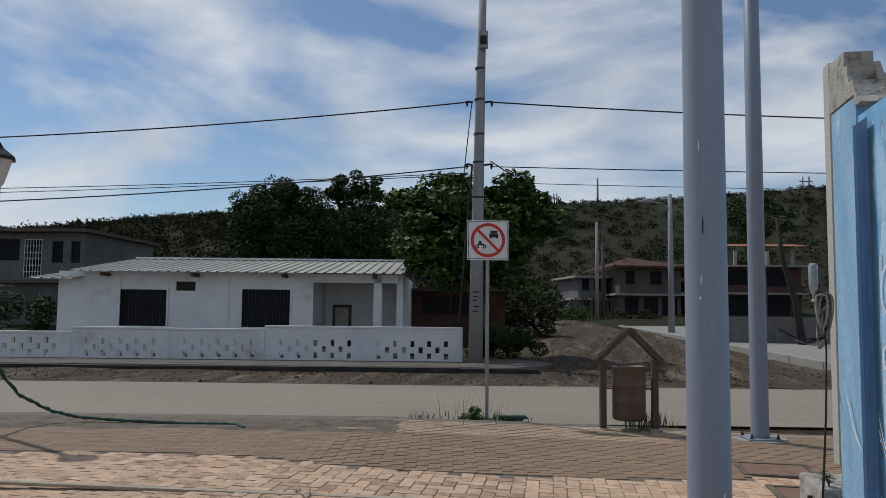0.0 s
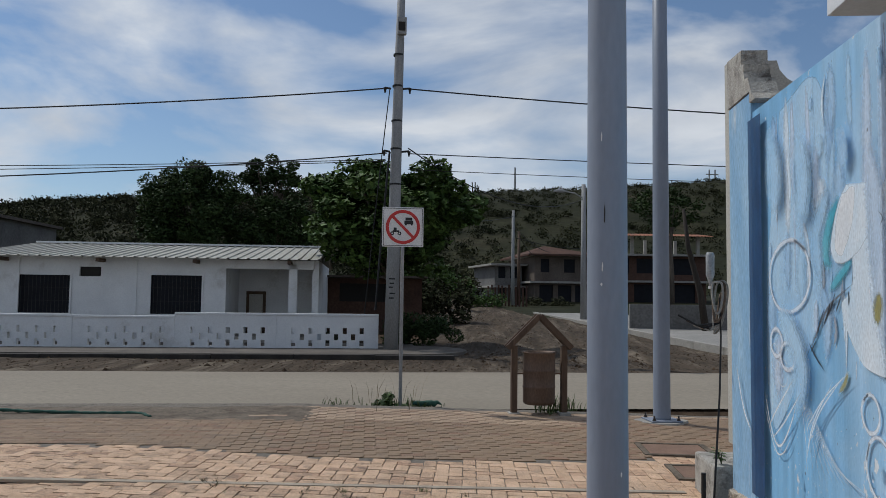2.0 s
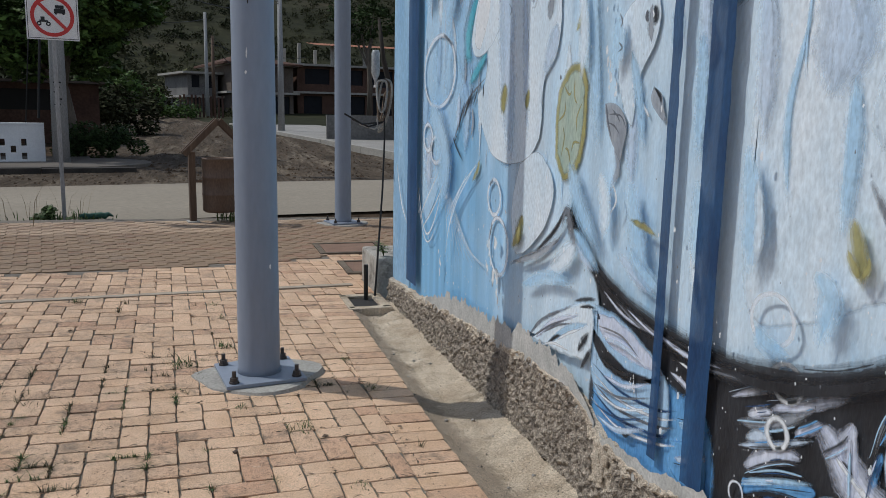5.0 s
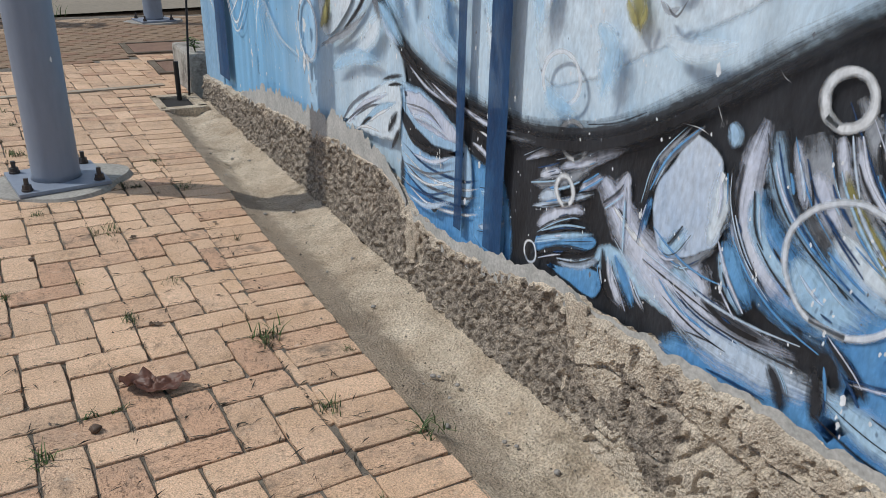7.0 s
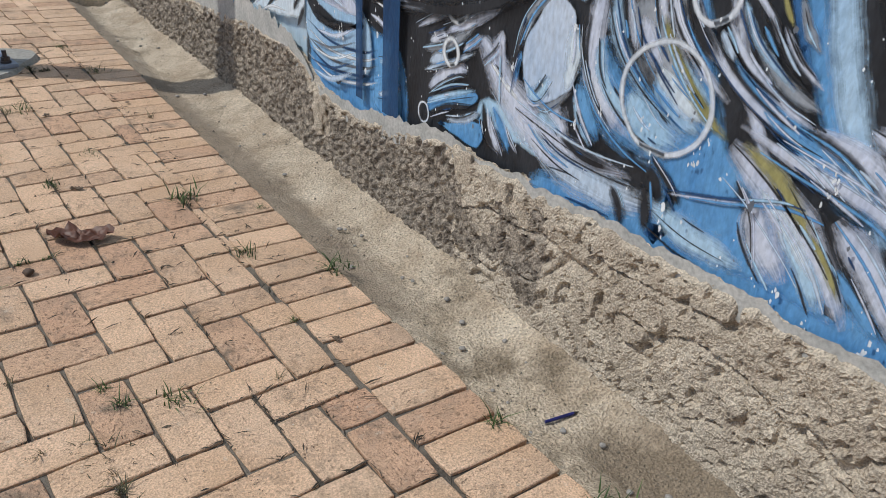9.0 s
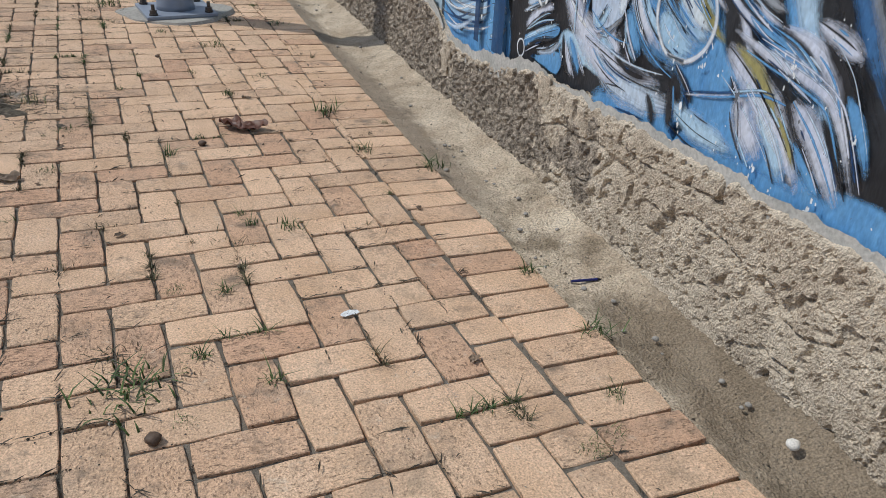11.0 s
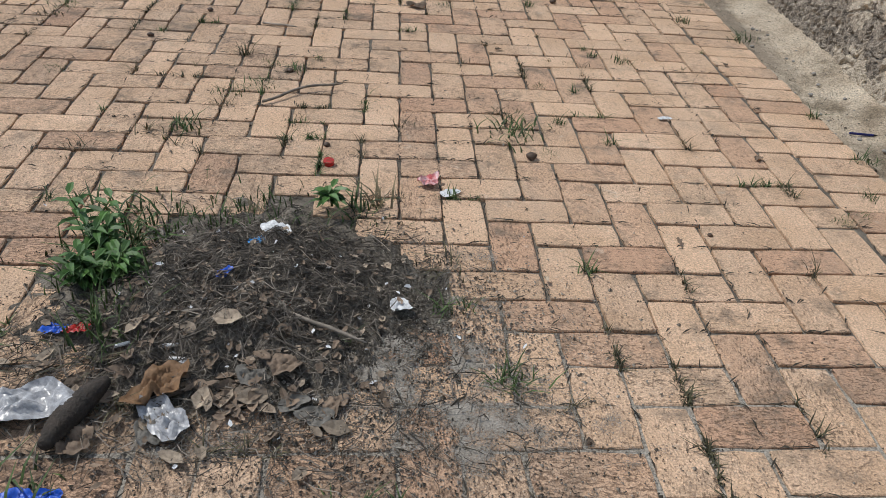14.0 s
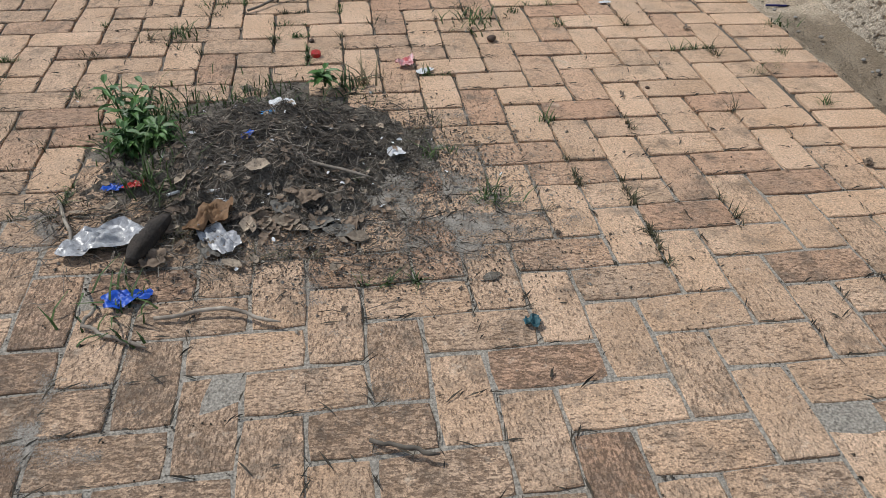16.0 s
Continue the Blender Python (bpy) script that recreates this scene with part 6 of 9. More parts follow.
for i in range(26):
    r = random.Random(900 + i)
    sheet_scrap("dead_leaf", r.uniform(-2.2, 1.0), r.uniform(-1.4, 5.8), r.uniform(0.008, 0.02), M_DEADLEAF, "small dry leaf scrap on the pavers", "leaf", 60 + i, r.uniform(0, 360), 0.6)
# seed pod, cigarette ends, sticks, cap, pen, stones
bm = bmesh.new()
bm_tube(bm, [(-0.09 + 0.0045 * k, 0.008 * math.sin(k * 0.07), 0.006) for k in range(41)], [0.006 + 0.017 * math.sin(math.pi * min(1, 0.04 + k / 42)) ** 0.55 for k in range(41)], 18)
for v in bm.verts:
    sc_ = 1 + 0.2 * math.sin(v.co.x * 700) * math.sin(9 * math.atan2(v.co.z - 0.006, v.co.y))
    v.co.y, v.co.z = v.co.y * sc_, 0.006 + (v.co.z - 0.006) * sc_
thing("seed_pod", bm, mat("dark_pod", (0.03, 0.025, 0.02), (0.07, 0.055, 0.045), 40, 0.9, 1, 200), "dark rough cone-like seed pod", "seed pod", m=pose(-0.915, -1.02, 0.03, 0, 0, 72), smooth=True)
for x, y, a in ((-0.80, -0.83, 10), (-0.78, -0.86, 0), (-0.90, -0.83, 30)):
    bm = bmesh.new()
    bm_tube(bm, [(-0.015, 0, 0), (0.018, 0, 0)], 0.004, 10)
    thing("cigarette_end", bm, M_SIGNWHITE, "white cigarette end on the soil", "litter", "cigarette ends", m=pose(x, y, pile_h(x, y) + 0.012, 0, 0, a))
for pts in ([(-1.18, -0.83, 0.02), (-1.12, -0.95, 0.03), (-1.08, -1.06, 0.02)], [(-0.42, -1.62, 0.0), (-0.36, -1.645, 0.012), (-0.30, -1.665, 0.006)], [(-1.0, -0.62, 0.03), (-0.8, -0.74, 0.05), (-0.6, -0.72, 0.05), (-0.4, -0.8, 0.03)],
            [(-0.99, -1.24, 0.02), (-1.0, -1.29, 0.02), (-0.93, -1.33, 0.015), (-0.86, -1.36, 0.015)], [(-0.86, -1.28, 0.015), (-0.72, -1.26, 0.02), (-0.60, -1.31, 0.012)], [(-0.85, 0.42, 0.016), (-0.72, 0.56, 0.02), (-0.60, 0.60, 0.016)], [(-1.0, 1.22, 0.016), (-0.85, 1.18, 0.02)]):
    bm = bmesh.new()
    fine = [Vector(a).lerp(Vector(b), k / 5) for a, b in zip(pts, pts[1:]) for k in range(5)] + [Vector(pts[-1])]
    bm_tube(bm, [p + Vector((0.003 * math.sin(i * 1.3), 0.003 * math.cos(i * 1.9), 0.004)) for i, p in enumerate(fine)], [0.0045] * (len(fine) - 1) + [0.0015], 6)
    thing("dry_stick", bm, M_TWIG, "thin grey dry stick on the ground", "stick", "sticks", smooth=True)
bm = bmesh.new()
bm_tube(bm, [(0, 0, 0.0), (0, 0, 0.002), (0, 0, 0.012), (0, 0, 0.014)], [0.016, 0.0165, 0.0165, 0.0145], 24)
ring_ = [bm.verts.new((0.0155 * math.cos(k * 0.2618) , 0.0155 * math.sin(k * 0.2618), 0.0145)) for k in range(24)]
bm.faces.new(ring_)
thing("bottle_cap", bm, M_REDPLASTIC, "red plastic bottle cap on the pavers", "bottle cap", m=pose(-0.58, 0.03, ground_z(-0.58) + 0.004, 8, 5, 0))
PN = empty("pen", pose(1.319, 0.587, ground_z(1.32) - 0.045, 0, 0, -8), "dark blue ballpoint pen lying in the gutter", "pen")
bm = bmesh.new()
bm_tube(bm, [(-0.05, 0, 0.008), (0.035, 0, 0.008)], 0.0045, 10)
part("barrel", bm, mat("ink_blue", (0.012, 0.015, 0.10), (0.02, 0.025, 0.16), 30, 0.35, 0, 90), PN)
bm = bmesh.new()
bm_tube(bm, [(0.035, 0, 0.008), (0.05, 0, 0.008)], [0.0045, 0.0012], 10)
part("tip", bm, M_IRON, PN)


def pebble(x, y, s, z=None, material=None, label="small loose stone"):
    bm = bmesh.new()
    bmesh.ops.create_icosphere(bm, subdivisions=2, radius=s)
    for v in bm.verts:
        v.co *= 1 + 0.3 * noise.noise(v.co * (1.2 / s) + Vector((x * 9, y * 9, 0)))
        v.co.z *= 0.65
    return thing("stone", bm, material or M_STONE, label, "stone", "loose stones", m=pose(x, y, (ground_z(x) if z is None else z) + s * 0.45), smooth=True)


pebble(1.40, -0.216, 0.017, -0.085, plain("pale_stone", (0.75, 0.72, 0.66), 0.8), "pale rounded stone in the gutter")
SEED = mat("brown_seed", (0.06, 0.035, 0.022), (0.11, 0.07, 0.045), 60, 0.6, 0.3, 200)
for x, y, s in ((-0.806, 0.727, 0.014), (-0.60, 0.153, 0.011), (0.041, 0.155, 0.018), (0.30, 1.82, 0.016), (-0.5, 2.3, 0.012), (-1.4, 1.0, 0.013), (-1.25, 1.35, 0.013), (0.2, 3.1, 0.012), (0.5, -0.24, 0.008)):
    pebble(x, y, s, None, SEED, "round brown seed on the pavers")
for i in range(60):
    r = random.Random(400 + i)
    y = r.uniform(-1.2, 5.8)
    pebble(r.uniform(1.2, 1.46), y, r.uniform(0.004, 0.011), -0.10, M_STONE, "tiny stone in the gutter")

# ---- things at the wall's end ----
bm = bmesh.new()
# flat dark sheet painted in place of the pit's shaded depth
bm_box(bm, 1.16, 5.66, -0.075, 1.40, 6.0, -0.068)
thing("drain_pit_shade", bm, M_DARK, "dark sheet for the shaded depth of the drain pit", "drain", kind="structure")
bm = bmesh.new()
for a in ((1.12, 5.60, 1.18, 6.06), (1.38, 5.60, 1.46, 6.06), (1.12, 6.0, 1.46, 6.08), (1.12, 5.58, 1.46, 5.66)):
    bm_box(bm, a[0], a[1], -0.15, a[2], a[3], -0.045, 0.012)
thing("drain_frame", bm, M_GUTTER, "rough concrete rim of the drain pit", "drain", kind="structure")
bm = bmesh.new()
bm_tube(bm, [(1.32, 5.95, -0.1), (1.32, 5.95, 0.22)], 0.018, 12)
thing("pipe_stub", bm, M_IRON, "short black pipe stub standing in the drain", "pipe")
bm = bmesh.new()
bm_box(bm, 1.44, 6.12, -0.15, 1.80, 6.75, 0.24, 0.025)
thing("concrete_block", bm, bpy.data.materials["stained_cap"], "stained concrete block beside the wall end", "block")
bm = bmesh.new()
bm_tube(bm, [(1.40, 5.98, -0.05), (1.475, 6.06, 0.8), (1.50, 6.1, 1.25), (1.49, 6.1, 1.55)], [0.009, 0.008, 0.007, 0.006], 8)
thing("black_stake", bm, M_IRON, "thin black stake leaning on the wall end", "stake")
CO = empty("cable_coil", pose(1.50, 6.12, 1.55), "coiled pale hose and cables hung at the wall end", "cable")
for k in range(5):
    bm = bmesh.new()
    rr = 0.085 + 0.022 * (k % 3)
    bm_tube(bm, [(0.45 * rr * math.cos(a) + 0.012 * k - 0.03 + 0.01 * math.sin(2 * a + k), 0.02 * k - 0.04, 1.6 * rr * math.sin(a + 0.3 * k) - 0.03 * k + 0.012 * math.sin(3 * a + k)) for a in [i * 0.2618 for i in range(25)]], 0.009, 6)
    part("loop", bm, M_DEADLEAF if k % 2 else M_CONC, CO)
for k in range(3):
    bm = bmesh.new()
    bm_tube(bm, [(0, 0, -0.2), (-0.08 - 0.05 * k, 0, -0.26 + 0.02 * k), (-0.2 - 0.06 * k, 0.02, -0.22 + 0.04 * k)], 0.008, 6)
    part("loose_end", bm, M_WIRE if k else M_CONC, CO)
BT = empty("plastic_bottle", pose(1.43, 6.13, 1.64), "upturned clear plastic bottle tied to the stake", "bottle")
bm = bmesh.new()
bm_tube(bm, [(0, 0, 0.0), (0, 0, 0.03), (0, 0, 0.09), (0, 0, 0.25), (0, 0, 0.27)], [0.012, 0.012, 0.034, 0.034, 0.024], 16)
part("body", bm, mat("cloudy_plastic", (0.26, 0.27, 0.27), (0.36, 0.37, 0.37), 20, 0.25, 0, 60), BT, "", True)
bm = bmesh.new()
bm_tube(bm, [(0, 0, -0.02), (0, 0, 0.0)], 0.016, 12)
part("cap", bm, M_WHITEPLASTIC, BT)
leafy_plant(pose(1.52, 6.2, 0.24), 3, 0.15, "small green weed on the block by the wall", 9)
# access covers in the paving
M_DULLRED = mat("dull_red_concrete", (0.16, 0.095, 0.065), (0.24, 0.15, 0.105), 5, 0.9, 0.5, 60, stain=(0.26, 0.2, 0.15), stain_scale=4)
for x0, y0, x1, y1, lab in ((1.25, 8.05, 2.0, 8.75, "square concrete access cover with a pale frame"), (1.35, 6.95, 1.95, 7.6, "dark concrete access cover set in the paving")):
    ob = empty("access_cover", pose(0, 0, 0), lab, "access cover")
    z = ground_z(1.6)
    bm = bmesh.new()
    bm_box(bm, x0 + 0.07, y0 + 0.07, z - 0.05, x1 - 0.07, y1 - 0.07, z + 0.016)
    part("lid", bm, M_DULLRED, ob)
    bm = bmesh.new()
    for q in ((x0, y0, x1, y0 + 0.06), (x0, y1 - 0.06, x1, y1), (x0, y0 + 0.062, x0 + 0.06, y1 - 0.062), (x1 - 0.06, y0 + 0.062, x1, y1 - 0.062)):
        bm_box(bm, q[0], q[1], z - 0.05, q[2], q[3], z + 0.022)
    part("frame", bm, M_VERGE, ob)
# building behind the painted wall
NB = empty("neighbour_building", pose(0, 0, 0), "white building with a flat canopy behind the painted wall", "building")
bm = bmesh.new()
bm_box(bm, 3.0, 3.0, 4.38, 6.5, 7.72, 4.85, 0.01)
part("canopy", bm, M_WHITE, NB, "white concrete canopy")
bm = bmesh.new()
bm_box(bm, 3.6, 3.2, -0.2, 6.3, 7.2, 4.378)
part("wall", bm, M_WHITE, NB)
bm = bmesh.new()
prof = [(2.4, -0.2), (2.4, 4.33), (2.94, 4.33), (2.97, 4.22), (3.05, 4.12), (3.16, 4.05), (3.3, 4.0), (3.3, -0.2)]
a_ = [bm.verts.new((x, 9.0, z)) for x, z in prof]
b_ = [bm.verts.new((x, 9.2, z)) for x, z in prof]
bm.faces.new(a_)
bm.faces.new(b_[::-1])
for k in range(len(prof)):
    bm.faces.new((a_[k], b_[k], b_[(k + 1) % len(prof)], a_[(k + 1) % len(prof)]))
part("parapet", bm, M_PALE, NB, "beige parapet wall with a curved shoulder")


# ---- the mural on the wall ----
def paint(name, c1, c2, scale=9, chip=0.0, thin=0.95):
    """Brushed wall paint, thin in places, with small flakes gone where chip is set."""
    m = mat(name, c1, c2, scale, 0.6, 0.5, 85, grain=0.8, stretch=(1, 1, 0.45), stain=(0.60, 0.62, 0.62) if chip else None, stain_scale=9, stain_at=0.74 - chip)
    n, l = m.node_tree.nodes, m.node_tree.links
    b = n["Principled BSDF"]
    at = n.new("ShaderNodeAttribute")
    at.attribute_name = "cover"
    geo = n.new("ShaderNodeNewGeometry")
    nz = n.new("ShaderNodeTexNoise")
    nz.inputs["Scale"].default_value, nz.inputs["Detail"].default_value, nz.inputs["Roughness"].default_value = 38, 5, 0.7
    l.new(geo.outputs["Position"], nz.inputs["Vector"])
    # bristle streaks run along each stroke
    brush = n.new("ShaderNodeAttribute")
    brush.attribute_name = "bristle"
    hair = n.new("ShaderNodeTexNoise")
    hair.inputs["Scale"].default_value, hair.inputs["Detail"].default_value, hair.inputs["Roughness"].default_value = 1.0, 4, 0.6
    l.new(brush.outputs["Vector"], hair.inputs["Vector"])
    both = n.new("ShaderNodeMath")
    both.operation = "MULTIPLY_ADD"
    l.new(hair.outputs[0], both.inputs[0])
    both.inputs[1].default_value = 1.2
    l.new(nz.outputs[0], both.inputs[2])
    ad = n.new("ShaderNodeMath")
    ad.operation = "MULTIPLY_ADD"
    l.new(at.outputs["Fac"], ad.inputs[0])
    ad.inputs[1].default_value = 1.25
    l.new(both.outputs[0], ad.inputs[2])
    rg = n.new("ShaderNodeMapRange")
    rg.inputs[1].default_value, rg.inputs[2].default_value, rg.inputs[4].default_value = 1.15, 2.05, thin
    l.new(ad.outputs[0], rg.inputs[0])
    l.new(rg.outputs[0], b.inputs["Alpha"])
    return m


def cover(me, values):
    a = me.attributes.new("cover", "FLOAT", "POINT")
    a.data.foreach_set("value", values)


P_BLACK = paint("mural_black", (0.010, 0.011, 0.014), (0.035, 0.038, 0.045), 14, 0.04)
P_DARKGREY = paint("mural_grey", (0.09, 0.10, 0.12), (0.19, 0.205, 0.23), 14)
P_NAVY = paint("mural_navy", (0.010, 0.040, 0.115), (0.022, 0.075, 0.19), 10, 0.03)
P_BAND = paint("mural_band_and_groove_blue", (0.005, 0.034, 0.105), (0.015, 0.072, 0.185), 10, 0.03, 0.9)
P_BLUE = paint("mural_blue", (0.08, 0.26, 0.56), (0.17, 0.40, 0.68), 7, 0.05)
P_SKY = paint("mural_sky_blue", (0.30, 0.50, 0.73), (0.45, 0.63, 0.80), 7, 0.03, thin=0.95)
P_LILAC = paint("mural_lilac", (0.55, 0.61, 0.76), (0.70, 0.74, 0.83), 9, thin=0.92)
P_PALE = paint("mural_pale_blue", (0.58, 0.68, 0.77), (0.70, 0.77, 0.82), 8, 0.03, thin=0.95)
P_WHITE = paint("mural_white", (0.70, 0.74, 0.77), (0.80, 0.82, 0.83), 9, thin=0.95)
P_WASH = paint("mural_white_wash", (0.60, 0.73, 0.83), (0.75, 0.82, 0.87), 5, 0.02, 0.94)
P_WASHLILAC = paint("mural_lilac_wash", (0.48, 0.62, 0.78), (0.62, 0.71, 0.82), 5, 0.02, 0.92)
P_WASHBLUE = paint("mural_blue_wash", (0.33, 0.56, 0.79), (0.50, 0.68, 0.82), 4, 0.02, 0.94)
P_DEEPWASH = paint("mural_deep_blue_wash", (0.03, 0.11, 0.28), (0.07, 0.20, 0.42), 5, 0.02, 0.94)
P_WASHGREY = paint("mural_grey_wash", (0.24, 0.27, 0.31), (0.40, 0.43, 0.47), 9, 0.02, 0.92)
P_BUBBLE = paint("mural_bubble_white", (0.62, 0.68, 0.75), (0.78, 0.81, 0.84), 12, 0.0, 0.92)
P_TEAR = paint("mural_tear_blue", (0.40, 0.54, 0.74), (0.64, 0.71, 0.80), 6, 0.02, 0.95)
P_TEAL = paint("mural_teal", (0.05, 0.36, 0.48), (0.18, 0.52, 0.62), 6, 0.03, 0.94)
P_OLIVE = paint("mural_olive", (0.27, 0.25, 0.085), (0.41, 0.38, 0.16), 12, 0.03, 0.92)
P_GREEN = paint("mural_green", (0.36, 0.48, 0.42), (0.52, 0.60, 0.50), 14, 0.06, 0.85)
P_PLASTER = mat("bare_plaster", (0.36, 0.36, 0.34), (0.52, 0.51, 0.48), 12, 0.9, 0.6, 80)


def bristle(me, w, seed):
    """Across and along each three-row ribbon, for the streaks."""
    b = me.attributes.new("bristle", "FLOAT_VECTOR", "POINT")
    n = len(me.vertices)
    b.data.foreach_set("vector", [c for k in range(n) for c in ((k % 3 - 1) * w * 75, (k // 3) * 0.055, seed * 3.7)])


def mural_base():
    m = mat("mural_ground", (0.46, 0.64, 0.79), (0.70, 0.79, 0.85), 2.6, 0.6, 0.5, 80, stain=(0.36, 0.58, 0.78), stain_scale=1.3, stain_at=0.52, stretch=(1, 1, 0.4), grain=0.45)
    n, l = m.node_tree.nodes, m.node_tree.links
    b = n["Principled BSDF"]
    prev = b.inputs["Base Color"].links[0].from_socket
    geo = n.new("ShaderNodeNewGeometry")
    sep = n.new("ShaderNodeSeparateXYZ")
    l.new(geo.outputs["Position"], sep.inputs[0])
    nz = n.new("ShaderNodeTexNoise")
    nz.inputs["Scale"].default_value, nz.inputs["Detail"].default_value = 1.8, 6
    l.new(geo.outputs["Position"], nz.inputs["Vector"])
    ad = n.new("ShaderNodeMath")
    ad.operation = "MULTIPLY_ADD"
    l.new(nz.outputs[0], ad.inputs[0])
    ad.inputs[1].default_value = 1.6
    l.new(sep.outputs["Y"], ad.inputs[2])
    rp = n.new("ShaderNodeMapRange")
    rp.inputs[1].default_value, rp.inputs[2].default_value = 3.9, 5.1
    l.new(ad.outputs[0], rp.inputs[0])
    mx = n.new("ShaderNodeMix")
    mx.data_type = "RGBA"
    l.new(rp.outputs[0], mx.inputs["Factor"])
    l.new(prev, mx.inputs[6])
    mx.inputs[7].default_value = (0.22, 0.47, 0.72, 1)
    # flaked spots down to the white coat
    fl = n.new("ShaderNodeTexNoise")
    fl.inputs["Scale"].default_value, fl.inputs["Detail"].default_value, fl.inputs["Roughness"].default_value = 13, 6, 0.65
    l.new(geo.outputs["Position"], fl.inputs["Vector"])
    fr = n.new("ShaderNodeMapRange")
    fr.inputs[1].default_value, fr.inputs[2].default_value = 0.68, 0.70
    l.new(fl.outputs[0], fr.inputs[0])
    m2 = n.new("ShaderNodeMix")
    m2.data_type = "RGBA"
    l.new(fr.outputs[0], m2.inputs["Factor"])
    l.new(mx.outputs[2], m2.inputs[6])
    m2.inputs[7].default_value = (0.68, 0.68, 0.66, 1)
    # drip streaks
    mp = n.new("ShaderNodeMapping")
    mp.inputs["Scale"].default_value = (1, 1, 0.05)
    l.new(geo.outputs["Position"], mp.inputs["Vector"])
    st = n.new("ShaderNodeTexNoise")
    st.inputs["Scale"].default_value, st.inputs["Detail"].default_value = 9, 4
    l.new(mp.outputs[0], st.inputs["Vector"])
    sr = n.new("ShaderNodeMapRange")
    sr.inputs[1].default_value, sr.inputs[2].default_value, sr.inputs[3].default_value, sr.inputs[4].default_value = 0.35, 0.7, 0.84, 1.1
    l.new(st.outputs[0], sr.inputs[0])
    hs = n.new("ShaderNodeHueSaturation")
    l.new(sr.outputs[0], hs.inputs["Value"])
    l.new(m2.outputs[2], hs.inputs["Color"])
    l.new(hs.outputs[0], b.inputs["Base Color"])
    return m


M_MURAL = mural_base()
wall_ob.data.materials[0] = M_MURAL
P_PILLAR = mat("pillar_blue", (0.20, 0.38, 0.58), (0.34, 0.52, 0.68), 4, 0.6, 0.3, 60, stain=(0.55, 0.62, 0.66), stain_scale=5, stain_at=0.6, stretch=(1, 1, 0.3))
pil.data.materials[0] = P_PILLAR
layer = [0]


def spline(pts, n=10):
    """A smooth line through pts (y, z, ...)."""
    p = [np.array(q, float) for q in pts]
    p = [2 * p[0] - p[1]] + p + [2 * p[-1] - p[-2]]
    o = []
    for a, b, c, d in zip(p, p[1:], p[2:], p[3:]):
        for k in range(n):
            t = k / n
            o.append(0.5 * (2 * b + (c - a) * t + (2 * a - 5 * b + 4 * c - d) * t * t + (3 * b - a - 3 * c + d) * t ** 3))
    o.append(p[-2])
    return o


def next_x():
    layer[0] += 1
    return WX - 0.0006 - 0.00005 * layer[0]


def ribbon(vs, fs, pts, w, x, taper=True, n=8, seed=0.0):
    s = spline(pts, n)
    o = len(vs)
    for i, p in enumerate(s):
        d = s[min(i + 1, len(s) - 1)] - s[max(i - 1, 0)]
        d = d / (np.linalg.norm(d) + 1e-9)
        k = i / (len(s) - 1)
        ww = w * (math.sin(math.pi * (0.06 + 0.88 * k)) ** 0.6 if taper else 1.0) * (1 + 0.22 * noise.noise((p[0] * 14, p[1] * 14, seed)))
        ww *= 1.25
        vs += [(x, p[0] - d[1] * ww / 2, p[1] + d[0] * ww / 2), (x, p[0], p[1]), (x, p[0] + d[1] * ww / 2, p[1] - d[0] * ww / 2)]
    fs += [(o + 3 * i + j, o + 3 * i + j + 1, o + 3 * i + j + 4, o + 3 * i + j + 3) for i in range(len(s) - 1) for j in (0, 1)]


def stroke(pts, w, material, taper=True, name="brush_stroke"):
    vs, fs = [], []
    ribbon(vs, fs, pts, w, next_x(), taper, 8, layer[0])
    me = mesh_np(name, vs, fs, material)
    m_ = len(vs) // 3
    cover(me, [c for k in range(m_) for c in (0.0, min(1.0, 0.25 + 5 * k / m_, 0.1 + 3.5 * (m_ - 1 - k) / m_) if taper else 1.0, 0.0)])
    bristle(me, w, layer[0])
    ob = new(name, me)
    ob.parent = wall_ob
    return ob


def patch(pts, material, name="painted_shape", n=8, wob=0.008, soft=0.035):
    s = spline(list(pts) + [pts[0]], n)[:-1]
    x = next_x()
    freq = 90 if name == "flaked_spot" else 20
    line = [np.array((p[0] + wob * noise.noise((p[0] * freq, p[1] * freq, 1)), p[1] + wob * noise.noise((p[0] * freq, p[1] * freq, 7)))) for p in s]
    n_ = len(line)
    area = 0.5 * sum(line[k][0] * line[(k + 1) % n_][1] - line[(k + 1) % n_][0] * line[k][1] for k in range(n_))
    depth = min(soft, 0.12 * math.sqrt(abs(area))) * (1 if area > 0 else -1)
    bm = bmesh.new()
    rows_, values = [], []
    for k_ in (0.0, 0.5, 1.0):
        row = []
        for k in range(n_):
            d = line[(k + 1) % n_] - line[k - 1]
            d = d / (np.linalg.norm(d) + 1e-9)
            q = line[k] + np.array((-d[1], d[0])) * depth * k_
            row.append(bm.verts.new((x, q[0], q[1])))
            values.append((0.0, 0.7, 1.0)[int(2 * k_)])
        rows_.append(row)
    for a, b in zip(rows_, rows_[1:]):
        for k in range(n_):
            bm.faces.new((a[k], a[(k + 1) % n_], b[(k + 1) % n_], b[k]))
    core = bm.faces.new(rows_[-1])
    bm.verts.index_update()
    bmesh.ops.triangulate(bm, faces=[core])
    ob = part(name, bm, material, wall_ob)
    cover(ob.data, values)
    return ob


